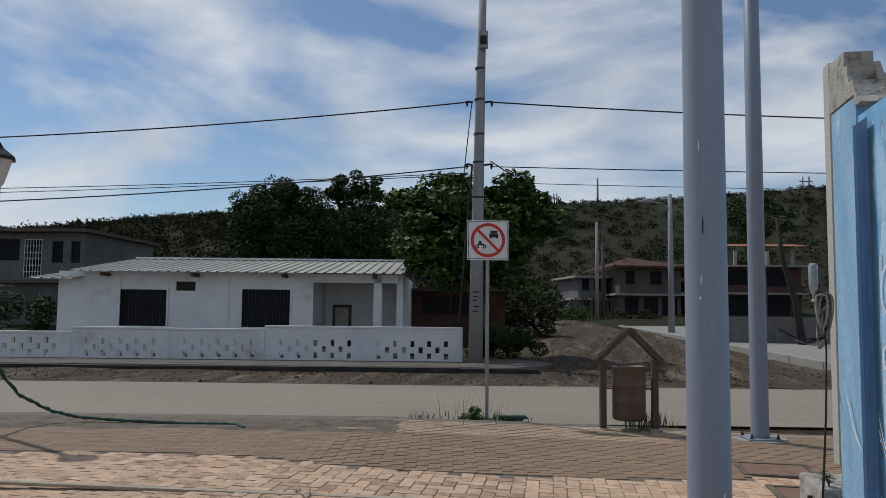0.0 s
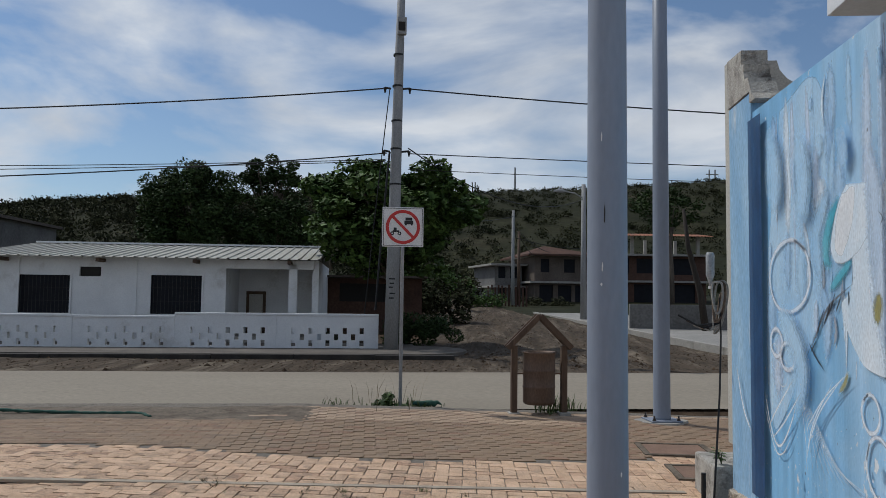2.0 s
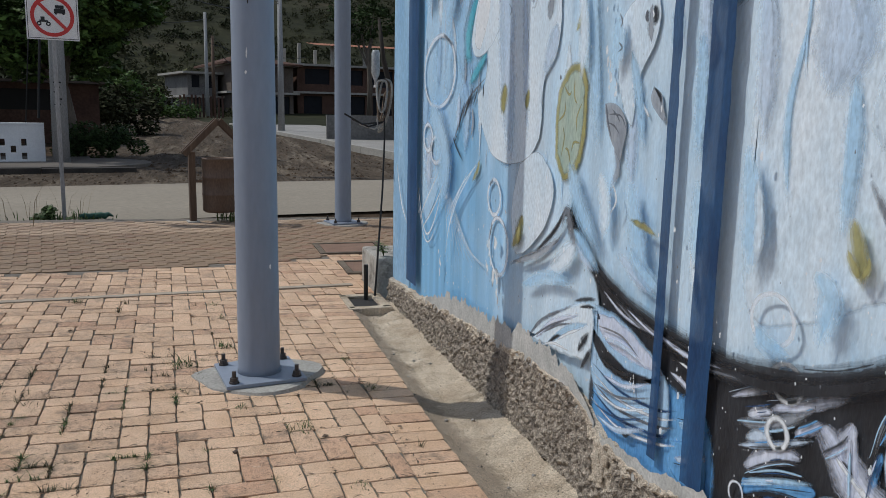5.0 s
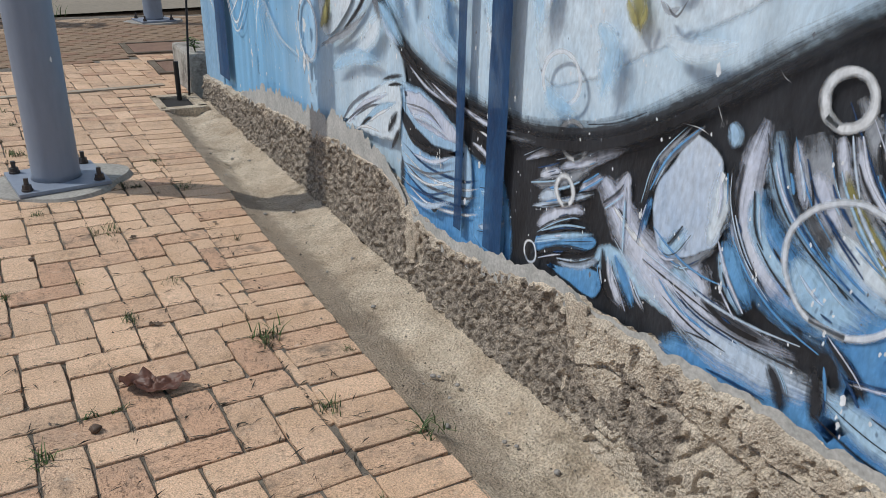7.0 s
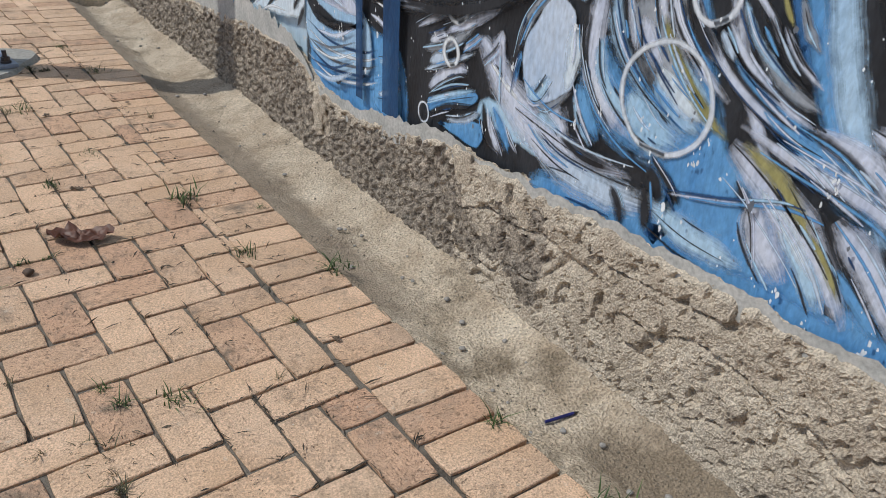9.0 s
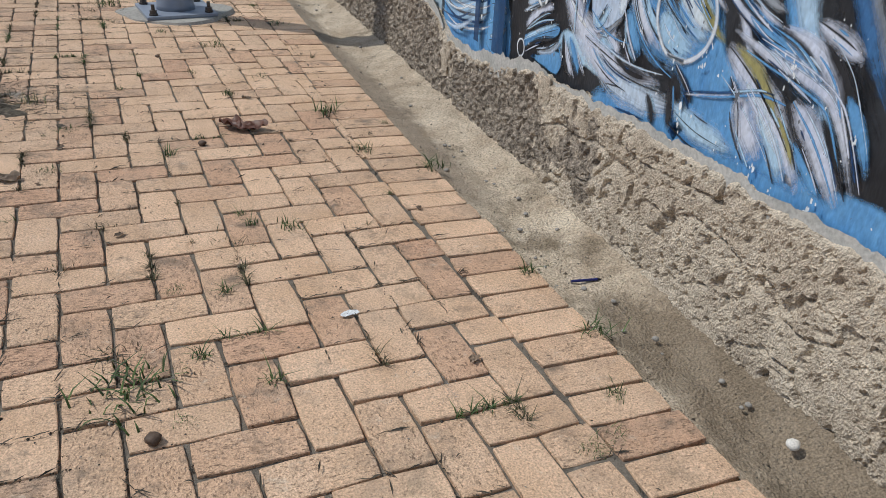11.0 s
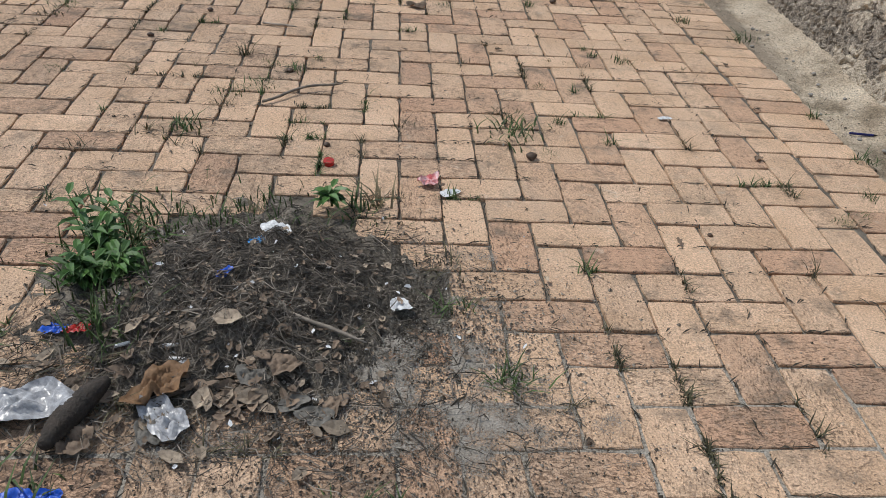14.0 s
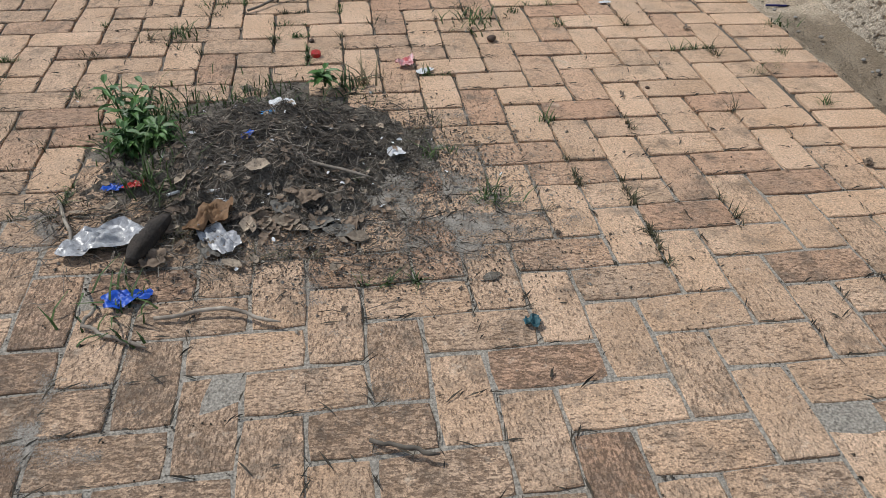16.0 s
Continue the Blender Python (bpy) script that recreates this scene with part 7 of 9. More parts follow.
def loop(cy, cz, ry, rz, w, material=None):
    a0 = cy * 7
    stroke([(cy + ry * math.cos(a0 + a), cz + rz * (1 + 0.05 * math.sin(2 * a)) * math.sin(a0 + a)) for a in [k * 0.69 for k in range(11)]], w, material or P_BUBBLE, False, "bubble")


# broad washes
patch([(4.9, 2.75), (4.3, 2.8), (4.1, 2.2), (4.2, 1.6), (4.6, 1.1), (5.1, 0.7), (5.2, 1.6)], P_WASHBLUE, soft=0.03)
rdp = random.Random(23)
for k in range(24):
    y = rdp.uniform(2.9, 5.2)
    top, bot = 2.84 - 0.1 * rdp.random(), rdp.uniform(1.5, 2.5)
    stroke([(y, top), (y + rdp.uniform(-0.02, 0.02), (top + bot) / 2), (y + rdp.uniform(-0.02, 0.02), bot)], rdp.choice((0.02, 0.03, 0.08, 0.12)), rdp.choice((P_WASHBLUE, P_WASH, P_WASHLILAC, P_SKY)), name="drip")
patch([(1.7, 2.7), (0.9, 2.7), (-0.5, 2.5), (-1.2, 1.9), (0.2, 1.5), (0.8, 1.2), (1.3, 0.95), (1.68, 0.9), (1.70, 1.8)], P_WASH, wob=0.03, soft=0.03)
patch([(1.6, 2.4), (1.0, 2.5), (0.4, 2.2), (0.9, 1.8), (1.4, 1.9)], P_WASHBLUE, wob=0.04, soft=0.03)
# cloudy brushwork over the upper wall
for k in range(110):
    y, z = rdp.uniform(-1.0, 5.1), rdp.uniform(1.1, 2.75)
    if y < 2.6 and z < 1.25:
        continue
    h_, sl_ = rdp.uniform(0.08, 0.5), rdp.uniform(-0.25, 0.25)
    stroke([(y, z + h_ / 2), (y + sl_ * h_ * 0.7, z), (y + sl_ * h_ * 0.4, z - h_ / 2)], rdp.choice((0.012, 0.03, 0.07, 0.13, 0.2)), rdp.choice((P_WASHBLUE, P_WASHBLUE, P_WASH, P_WASH, P_WASHLILAC, P_SKY if y > 3.6 else P_WASH)))
for k in range(12):
    y, z = rdp.uniform(1.9, 4.4), rdp.uniform(1.2, 2.5)
    stroke([(y, z + 0.09), (y + rdp.uniform(-0.04, 0.04), z), (y + rdp.uniform(-0.03, 0.03), z - 0.08)], rdp.uniform(0.01, 0.05), P_WASHGREY)
# gem
patch([(2.98, 1.23), (2.97, 1.50), (2.82, 1.63), (2.69, 1.55), (2.71, 1.25), (2.86, 1.13)], P_OLIVE)
patch([(2.955, 1.25), (2.945, 1.48), (2.82, 1.595), (2.715, 1.53), (2.735, 1.27), (2.86, 1.165)], P_GREEN)
for k in range(7):
    a = k * 0.9
    stroke([(2.835 + 0.115 * math.cos(a), 1.385 + 0.19 * math.sin(a)), (2.835 + 0.06 * math.cos(a + 0.3), 1.385 + 0.12 * math.sin(a + 0.3)), (2.835 + 0.07 * math.cos(a + 0.8), 1.385 + 0.13 * math.sin(a + 0.8))], 0.012, P_OLIVE)
# upper creature: body, fins and eyes
stroke([(3.191, 2.316), (3.111, 2.163), (3.004, 2.039)], 0.1224, P_TEAL)
stroke([(2.992, 2.293), (2.963, 2.122), (2.98, 2.012)], 0.0663, P_TEAL)
stroke([(3.31, 2.292), (3.188, 2.203), (3.096, 2.111)], 0.0361, P_TEAL)
stroke([(3.479, 2.302), (3.285, 2.286), (3.129, 2.178)], 0.0678, P_WASHBLUE)
stroke([(4.002, 2.075), (4.153, 1.92), (4.2, 1.779), (4.108, 1.703)], 0.1350, P_TEAL)
stroke([(3.864, 1.732), (4.013, 1.657), (4.165, 1.576)], 0.0796, P_TEAL)
stroke([(4.141, 2.126), (4.317, 1.887), (4.243, 1.585)], 0.1933, P_WASHBLUE)
patch([(3.469, 2.17), (3.31, 2.22), (3.142, 2.119), (2.989, 1.984), (2.955, 1.813), (2.996, 1.661), (3.11, 1.554), (3.148, 1.3), (3.392, 1.18), (3.766, 1.214), (4.0, 1.484), (3.879, 1.605), (3.822, 1.932), (3.53, 2.066)], P_WASH, wob=0.006, soft=0.012)
patch([(3.92, 2.131), (3.603, 2.088), (3.51, 1.994), (3.659, 1.857), (3.824, 1.753), (4.018, 1.717), (4.125, 1.8), (4.049, 2.004)], P_WASH, wob=0.006, soft=0.02)
patch([(3.959, 2.085), (3.818, 2.095), (3.861, 1.906), (3.977, 1.764), (4.07, 1.808), (4.03, 1.986)], P_WHITE, wob=0.006, soft=0.012)
patch([(3.455, 2.168), (3.304, 2.213), (3.141, 2.112), (3.033, 2.01), (3.205, 2.042), (3.362, 2.072)], P_WHITE, wob=0.006, soft=0.012)
# pole's shadow band on the wall, painted in as a lilac stroke
stroke([(3.65, 2.31), (3.574, 1.708), (3.489, 1.173)], 0.2086, P_WASHLILAC)
stroke([(3.379, 2.043), (3.325, 1.666), (3.283, 1.295)], 0.0699, P_WASHLILAC)
stroke([(3.05, 1.945), (3.067, 1.874), (3.084, 1.812)], 0.0738, P_WASHGREY)
stroke([(2.99, 1.793), (3.037, 1.7), (3.123, 1.58)], 0.1030, P_WASHLILAC)
stroke([(2.882, 1.927), (2.856, 1.9), (2.868, 1.874)], 0.0150, P_BLACK)
stroke([(3.57, 1.947), (3.532, 1.914), (3.558, 1.881)], 0.0099, P_DARKGREY)
stroke([(3.321, 1.956), (3.244, 1.92), (3.278, 1.886)], 0.0458, P_WASH)
stroke([(2.764, 1.816), (2.784, 1.773), (2.819, 1.74)], 0.0407, P_OLIVE)
stroke([(3.577, 1.567), (3.6, 1.482), (3.609, 1.407)], 0.0949, P_OLIVE)
stroke([(3.276, 1.527), (3.297, 1.48), (3.294, 1.432)], 0.0523, P_OLIVE)
stroke([(3.863, 1.611), (4.167, 1.492), (4.355, 1.323), (4.423, 1.238)], 0.0198, P_DARKGREY)
stroke([(4.448, 1.286), (4.357, 1.214), (4.228, 1.14)], 0.0162, P_BLACK)
stroke([(4.07, 1.574), (4.121, 1.501), (4.21, 1.419)], 0.0177, P_BLACK)
stroke([(3.997, 1.562), (4.029, 1.516), (4.08, 1.459)], 0.0170, P_BLACK)
stroke([(3.911, 1.576), (3.908, 1.539), (3.913, 1.496)], 0.0187, P_BLACK)
stroke([(4.216, 1.485), (4.28, 1.412), (4.324, 1.324)], 0.0171, P_BLACK)
stroke([(4.141, 1.517), (4.175, 1.459), (4.247, 1.379)], 0.0188, P_BLACK)
stroke([(4.343, 1.303), (4.382, 1.267), (4.422, 1.231)], 0.0159, P_BLACK)
patch([(2.328, 1.827), (2.226, 1.813), (2.188, 1.735), (2.22, 1.644), (2.305, 1.533), (2.346, 1.375), (2.451, 1.537), (2.448, 1.741)], P_WASH, wob=0.006, soft=0.012)
stroke([(2.25, 1.779), (2.251, 1.713), (2.24, 1.649)], 0.0439, P_WASHGREY)
stroke([(2.233, 1.773), (2.221, 1.738), (2.228, 1.705)], 0.0369, P_BLACK)
stroke([(2.245, 1.759), (2.237, 1.743), (2.24, 1.732)], 0.0097, P_WHITE)
stroke([(2.275, 1.763), (2.28, 1.74), (2.265, 1.723)], 0.0228, P_DARKGREY)
patch([(2.21, 1.512), (2.156, 1.474), (2.126, 1.396), (2.18, 1.414), (2.226, 1.464)], P_WASHGREY, wob=0.006, soft=0.012)
stroke([(2.203, 1.504), (2.169, 1.477), (2.157, 1.448)], 0.0157, P_BLACK)
patch([(2.541, 1.459), (2.453, 1.455), (2.373, 1.39), (2.388, 1.293), (2.414, 1.25), (2.482, 1.319), (2.527, 1.387)], P_WASHGREY, wob=0.006, soft=0.012)
stroke([(2.513, 1.417), (2.419, 1.41), (2.37, 1.358)], 0.0069, P_DARKGREY)
stroke([(2.482, 1.434), (2.442, 1.409), (2.417, 1.381)], 0.0086, P_DARKGREY)
stroke([(2.511, 1.387), (2.458, 1.372), (2.418, 1.342)], 0.0076, P_DARKGREY)
stroke([(2.532, 1.455), (2.511, 1.387), (2.474, 1.319)], 0.0129, P_DARKGREY)
stroke([(2.289, 1.455), (2.257, 1.436), (2.225, 1.405)], 0.0155, P_WHITE)
stroke([(2.691, 1.983), (2.644, 1.651), (2.573, 1.282)], 0.1221, P_WASHBLUE)
stroke([(2.366, 1.634), (2.301, 1.474), (2.253, 1.3)], 0.0648, P_WASHBLUE)
stroke([(1.973, 1.932), (1.936, 1.608), (1.94, 1.318)], 0.0680, P_WASHLILAC)
stroke([(1.953, 1.66), (1.933, 1.472), (1.936, 1.267)], 0.0857, P_WASHBLUE)
stroke([(1.683, 1.787), (1.657, 1.576), (1.649, 1.335)], 0.0890, P_WASHLILAC)
stroke([(1.62, 1.951), (1.658, 1.857), (1.714, 1.693)], 0.0092, P_WHITE)
stroke([(1.633, 1.925), (1.666, 1.829), (1.701, 1.745)], 0.0092, P_WHITE)
stroke([(1.656, 1.959), (1.688, 1.907), (1.706, 1.866)], 0.0097, P_WHITE)
stroke([(1.613, 1.863), (1.643, 1.796), (1.68, 1.742)], 0.0094, P_WHITE)
stroke([(1.665, 1.946), (1.68, 1.876), (1.716, 1.808)], 0.0092, P_WHITE)
loop(2.225, 2.006, 0.029, 0.029, 0.0081)
loop(2.305, 2.028, 0.017, 0.017, 0.0085)
loop(4.755, 1.679, 0.343, 0.227, 0.0307)
loop(4.990, 1.259, 0.107, 0.085, 0.0338)
loop(4.790, 1.184, 0.124, 0.088, 0.0315)
patch([(3.359, 1.182), (3.144, 1.249), (2.964, 1.113), (3.059, 0.901), (3.359, 0.743), (3.444, 0.953)], P_WASH, wob=0.006, soft=0.012)
stroke([(3.931, 1.167), (3.97, 1.107), (4.056, 1.036)], 0.0479, P_OLIVE)
stroke([(3.295, 0.945), (3.334, 0.858), (3.375, 0.782)], 0.0878, P_OLIVE)
loop(3.692, 0.987, 0.094, 0.088, 0.0250)
loop(3.611, 0.741, 0.136, 0.145, 0.0241)

# lower region under the great curve
CURVE = [(3.40, 0.69), (3.10, 0.80), (2.90, 0.93), (2.79, 1.05)]
LOW = [(2.79, 1.05), (2.66, 0.91), (2.42, 0.80), (2.12, 0.73), (1.80, 0.71), (1.50, 0.74), (1.25, 0.82), (1.0, 0.96), (0.7, 1.15), (0.2, 1.42), (-0.6, 1.62), (-1.8, 1.7), (-3.4, 1.65)]
patch(LOW + [(-3.4, 0.30), (-1.5, 0.30), (0.5, 0.30), (1.4, 0.28), (2.48, 0.18), (2.52, 0.7)], P_BLACK, wob=0.0)
patch([(2.5, 0.62), (2.0, 0.55), (1.78, 0.5), (1.76, 0.2), (2.1, 0.16), (2.5, 0.2)], P_BLUE, soft=0.05)
low_y = [p[0] for p in LOW][::-1]
low_z = [p[1] for p in LOW][::-1]


def curve_z(y):
    return float(np.interp(y, low_y, low_z))


rm = random.Random(17)
FLOW = {0: P_BLACK, 1: P_NAVY, 2: P_BLUE, 3: P_WASHBLUE, 4: P_WASHLILAC, 5: P_WASHGREY, 6: P_LILAC, 7: P_SKY}
for rnd in range(4):
    for key in (1, 0, 2, 7, 3, 5, 6, 2, 4):
        vs, fs = [], []
        x = next_x()
        for i in range(46 if key in (0, 1) else 40):
            y = rm.uniform(-3.0, -0.12)
            top = curve_z(y) - 0.03
            z = rm.uniform(0.45, top) if rm.random() < 0.6 else top - rm.uniform(0.0, 0.12)
            pts = []
            ln = rm.uniform(0.3, 0.75)
            sl = -0.95 + 0.25 * rm.random()
            for k in range(5):
                pts.append((y, z))
                y -= ln / 5 * (0.62 + 0.12 * k)
                z += ln / 5 * sl * (1 - 0.13 * k)
            if min(q[1] - 0.33 for q in pts) < 0 or max(q[1] - curve_z(q[0]) for q in pts) > 0:
                continue
            ribbon(vs, fs, pts, (rm.uniform(0.010, 0.045) if rm.random() < 0.75 else 0.07) * (1.25 if key in (0, 1) else 1.0), x, True, 6, i)
        if vs:
            me = mesh_np("brush_strokes", vs, fs, FLOW[key])
            cover(me, [0.0, 1.0, 0.0] * (len(vs) // 3))
            bristle(me, 0.04, layer[0])
            ob = new("brush_strokes", me)
            ob.parent = wall_ob
            tagged(ob, kind="stuff")
# fine dry-brush streaks
for key in (P_BLACK, P_LILAC, P_NAVY, P_WHITE, P_BLACK):
    vs, fs = [], []
    x = next_x()
    for i in range(60 if key == P_BLACK else 34):
        y = rm.uniform(-3.0, -0.15)
        z = rm.uniform(0.45, curve_z(y) - 0.02)
        pts = []
        ln, sl = rm.uniform(0.2, 0.6), -0.95 + 0.3 * rm.random()
        for k in range(5):
            pts.append((y, z))
            y -= ln / 5 * (0.62 + 0.12 * k)
            z += ln / 5 * sl * (1 - 0.13 * k)
        if min(q[1] for q in pts) < 0.33 or max(q[1] - curve_z(q[0]) for q in pts) > 0:
            continue
        ribbon(vs, fs, pts, rm.uniform(0.003, 0.009) * (1.6 if key == P_BLACK else 0.7), x, True, 6, i)
    me = mesh_np("brush_strokes", vs, fs, key)
    cover(me, [0.1, 0.8, 0.1] * (len(vs) // 3))
    ob = new("brush_strokes", me)
    ob.parent = wall_ob
    tagged(ob, kind="stuff")
# long sweeps that start upright and swing out along the wall
for i in range(72):
    y = 0.62 - 0.052 * i + rm.uniform(-0.03, 0.03)
    z = curve_z(y) - rm.uniform(0.0, 0.10)
    ln = rm.uniform(0.45, 0.9)
    pts = []
    for k in range(7):
        pts.append((y, z))
        ang = radians(-82 + 6.5 * k)
        y -= ln / 6 * math.cos(ang)
        z += ln / 6 * math.sin(ang)
        if z < 0.36:
            break
    if len(pts) > 3:
        stroke(pts, rm.uniform(0.02, 0.075), (P_BLUE, P_LILAC, P_BLACK, P_DEEPWASH, P_BLUE, P_SKY, P_BLACK, P_WASHGREY, P_DEEPWASH, P_LILAC, P_NAVY)[i % 11])
HAIRS = {}
rh = random.Random(41)


def lock(pts, w, material):
    """A brushed lock of paint with loose hairs running beside it."""
    stroke(pts, w, material)
    sp = spline(pts, 4)
    for k in range(3):
        off = rh.uniform(-1.15, 1.15) * w * 0.6
        a, b = sorted((rh.uniform(-0.1, 0.6), rh.uniform(0.4, 1.1)))
        line = []
        for i in range(6):
            q = min(max(a + (b - a) * i / 5, 0.0), 1.0) * (len(sp) - 1)
            p0, p1 = sp[int(q)], sp[min(int(q) + 1, len(sp) - 1)]
            c = p0 + (p1 - p0) * (q - int(q))
            d = sp[min(int(q) + 1, len(sp) - 1)] - sp[max(int(q) - 1, 0)]
            d = d / (np.linalg.norm(d) + 1e-9)
            line.append((float(c[0] - d[1] * off), float(c[1] + d[0] * off)))
        if abs(line[0][0] - line[-1][0]) + abs(line[0][1] - line[-1][1]) < 0.03 or min(q[1] for q in line) < 0.3:
            continue
        mt = rh.choice((P_BLACK, P_WASHLILAC, P_BLACK, P_NAVY, P_WASHBLUE, P_BLUE, P_LILAC))
        HAIRS.setdefault(mt, []).append((line, rh.uniform(0.003, 0.011)))


# blue ground under the locks
patch([(0.92, 0.42), (0.6, 0.43), (0.2, 0.44), (-0.35, 0.46), (-0.35, 0.31), (0.2, 0.31), (0.6, 0.30), (0.92, 0.28)], P_BLUE, soft=0.03)
patch([(0.749, 0.643), (0.678, 0.557), (0.608, 0.481), (0.622, 0.386), (0.625, 0.352), (0.457, 0.364), (0.285, 0.379), (0.118, 0.382), (0.151, 0.486), (0.288, 0.586), (0.429, 0.631), (0.509, 0.697)], P_BLUE, wob=0.006, soft=0.07)
patch([(1.35, 0.42), (1.1, 0.40), (0.8, 0.40), (0.85, 0.46), (1.1, 0.50), (1.3, 0.50)], P_WASHBLUE, soft=0.04)
# folds and dashes between the bands and the tear shape
patch([(1.61, 0.405), (1.487, 0.454), (1.351, 0.498), (1.346, 0.459), (1.481, 0.401), (1.605, 0.356)], P_BLUE, wob=0.006, soft=0.02)
patch([(1.544, 0.338), (1.4, 0.394), (1.302, 0.41), (1.315, 0.328), (1.417, 0.321)], P_BLUE, wob=0.006, soft=0.02)
patch([(1.964, 0.367), (1.79, 0.413), (1.771, 0.225), (1.84, 0.229), (1.96, 0.267)], P_BLUE, wob=0.006, soft=0.02)
lock([(1.422, 0.754), (1.291, 0.789), (1.187, 0.839)], 0.0405, P_LILAC)
lock([(1.68, 0.618), (1.553, 0.683), (1.454, 0.719), (1.382, 0.719)], 0.0268, P_LILAC)
lock([(1.521, 0.636), (1.413, 0.684), (1.327, 0.735), (1.255, 0.763)], 0.0421, P_LILAC)
lock([(1.605, 0.591), (1.546, 0.614), (1.503, 0.635)], 0.0400, P_LILAC)
lock([(1.607, 0.524), (1.539, 0.553), (1.501, 0.571)], 0.0457, P_WASHLILAC)
lock([(1.422, 0.606), (1.371, 0.641), (1.333, 0.67)], 0.0300, P_LILAC)
lock([(1.604, 0.439), (1.532, 0.491), (1.444, 0.539), (1.39, 0.55)], 0.0510, P_LILAC)
lock([(1.491, 0.366), (1.4, 0.394), (1.319, 0.441)], 0.0318, P_WASHLILAC)
lock([(1.608, 0.391), (1.486, 0.448), (1.34, 0.505)], 0.0258, P_WASHBLUE)
lock([(1.619, 0.341), (1.482, 0.41), (1.344, 0.448)], 0.0264, P_BLACK)
lock([(1.568, 0.426), (1.463, 0.48), (1.353, 0.51)], 0.0236, P_BLACK)
lock([(1.633, 0.49), (1.498, 0.545), (1.356, 0.615)], 0.0233, P_WASHLILAC)
lock([(1.639, 0.557), (1.504, 0.604), (1.376, 0.678)], 0.0413, P_WASHGREY)
lock([(1.923, 0.438), (1.836, 0.455), (1.779, 0.444)], 0.0423, P_WASHBLUE)
lock([(1.936, 0.316), (1.847, 0.342), (1.765, 0.392)], 0.0299, P_WASHLILAC)
lock([(1.285, 0.454), (1.258, 0.395), (1.2, 0.353)], 0.0548, P_LILAC)
lock([(1.257, 0.481), (1.207, 0.423), (1.167, 0.368)], 0.0435, P_BLUE)
lock([(1.306, 0.482), (1.281, 0.393), (1.234, 0.347)], 0.0380, P_BLACK)
lock([(1.193, 0.445), (1.165, 0.409), (1.128, 0.377)], 0.0178, P_LILAC)
lock([(1.152, 0.671), (1.166, 0.614), (1.175, 0.544)], 0.0255, P_BLUE)
# curved locks towards the far end of the wall
lock([(0.49, 0.841), (0.411, 0.778), (0.318, 0.733), (0.26, 0.712)], 0.0556, P_BLUE)
lock([(0.623, 0.95), (0.563, 0.855), (0.47, 0.776), (0.359, 0.724), (0.255, 0.698)], 0.0275, P_LILAC)
lock([(0.542, 0.892), (0.459, 0.818), (0.363, 0.772)], 0.0211, P_BLACK)
lock([(0.528, 0.906), (0.448, 0.821), (0.351, 0.767), (0.26, 0.734)], 0.0253, P_LILAC)
lock([(0.447, 0.874), (0.363, 0.804), (0.274, 0.776)], 0.0359, P_WASHGREY)
lock([(0.397, 0.911), (0.341, 0.851), (0.284, 0.818)], 0.0195, P_LILAC)
lock([(0.497, 0.944), (0.438, 0.866), (0.34, 0.8)], 0.0234, P_SKY)
lock([(0.432, 0.918), (0.368, 0.854), (0.284, 0.803)], 0.0210, P_BLACK)
lock([(0.375, 0.97), (0.347, 0.919), (0.309, 0.88)], 0.0233, P_WASHGREY)
lock([(0.395, 0.745), (0.321, 0.71), (0.247, 0.696)], 0.0275, P_BLUE)
lock([(0.495, 0.974), (0.422, 0.92), (0.397, 0.876)], 0.0155, P_LILAC)
stroke([(0.423, 0.983), (0.4, 0.945), (0.376, 0.912)], 0.0145, P_OLIVE)
# pale crossing strokes and the long sweep under the tear shape
lock([(1.331, 0.657), (1.249, 0.587), (1.163, 0.526), (1.064, 0.481), (0.966, 0.463), (0.855, 0.47)], 0.1346, P_LILAC)
lock([(1.235, 0.704), (1.259, 0.654), (1.318, 0.6)], 0.0556, P_LILAC)
lock([(1.242, 0.707), (1.233, 0.6), (1.224, 0.503)], 0.0436, P_LILAC)
lock([(1.339, 0.661), (1.295, 0.643), (1.248, 0.595)], 0.0469, P_LILAC)
lock([(1.286, 0.61), (1.224, 0.572), (1.133, 0.529)], 0.0199, P_WHITE)
lock([(1.034, 0.554), (0.988, 0.526), (0.938, 0.475)], 0.0950, P_LILAC)
lock([(1.062, 0.523), (1.019, 0.499), (0.958, 0.467)], 0.0762, P_WASHBLUE)
lock([(1.109, 0.567), (1.029, 0.55), (0.938, 0.628)], 0.0296, P_WASHGREY)
# tear shape
patch([(1.039, 0.856), (0.976, 0.83), (0.95, 0.785), (0.934, 0.688), (0.946, 0.625), (1.04, 0.558), (1.101, 0.544), (1.135, 0.602), (1.145, 0.691), (1.095, 0.781)], P_TEAR, wob=0.006, soft=0.012)
lock([(1.112, 0.581), (1.071, 0.574), (1.028, 0.638)], 0.0481, P_WASHBLUE)
lock([(0.962, 0.619), (0.948, 0.716), (0.959, 0.789)], 0.0629, P_WASH)
lock([(0.956, 0.895), (0.939, 0.875), (0.939, 0.845)], 0.0390, P_SKY)
lock([(1.022, 0.872), (1.11, 0.782), (1.159, 0.68)], 0.0230, P_WASHGREY)
lock([(1.054, 0.865), (1.144, 0.76), (1.174, 0.647)], 0.0177, P_WASHGREY)
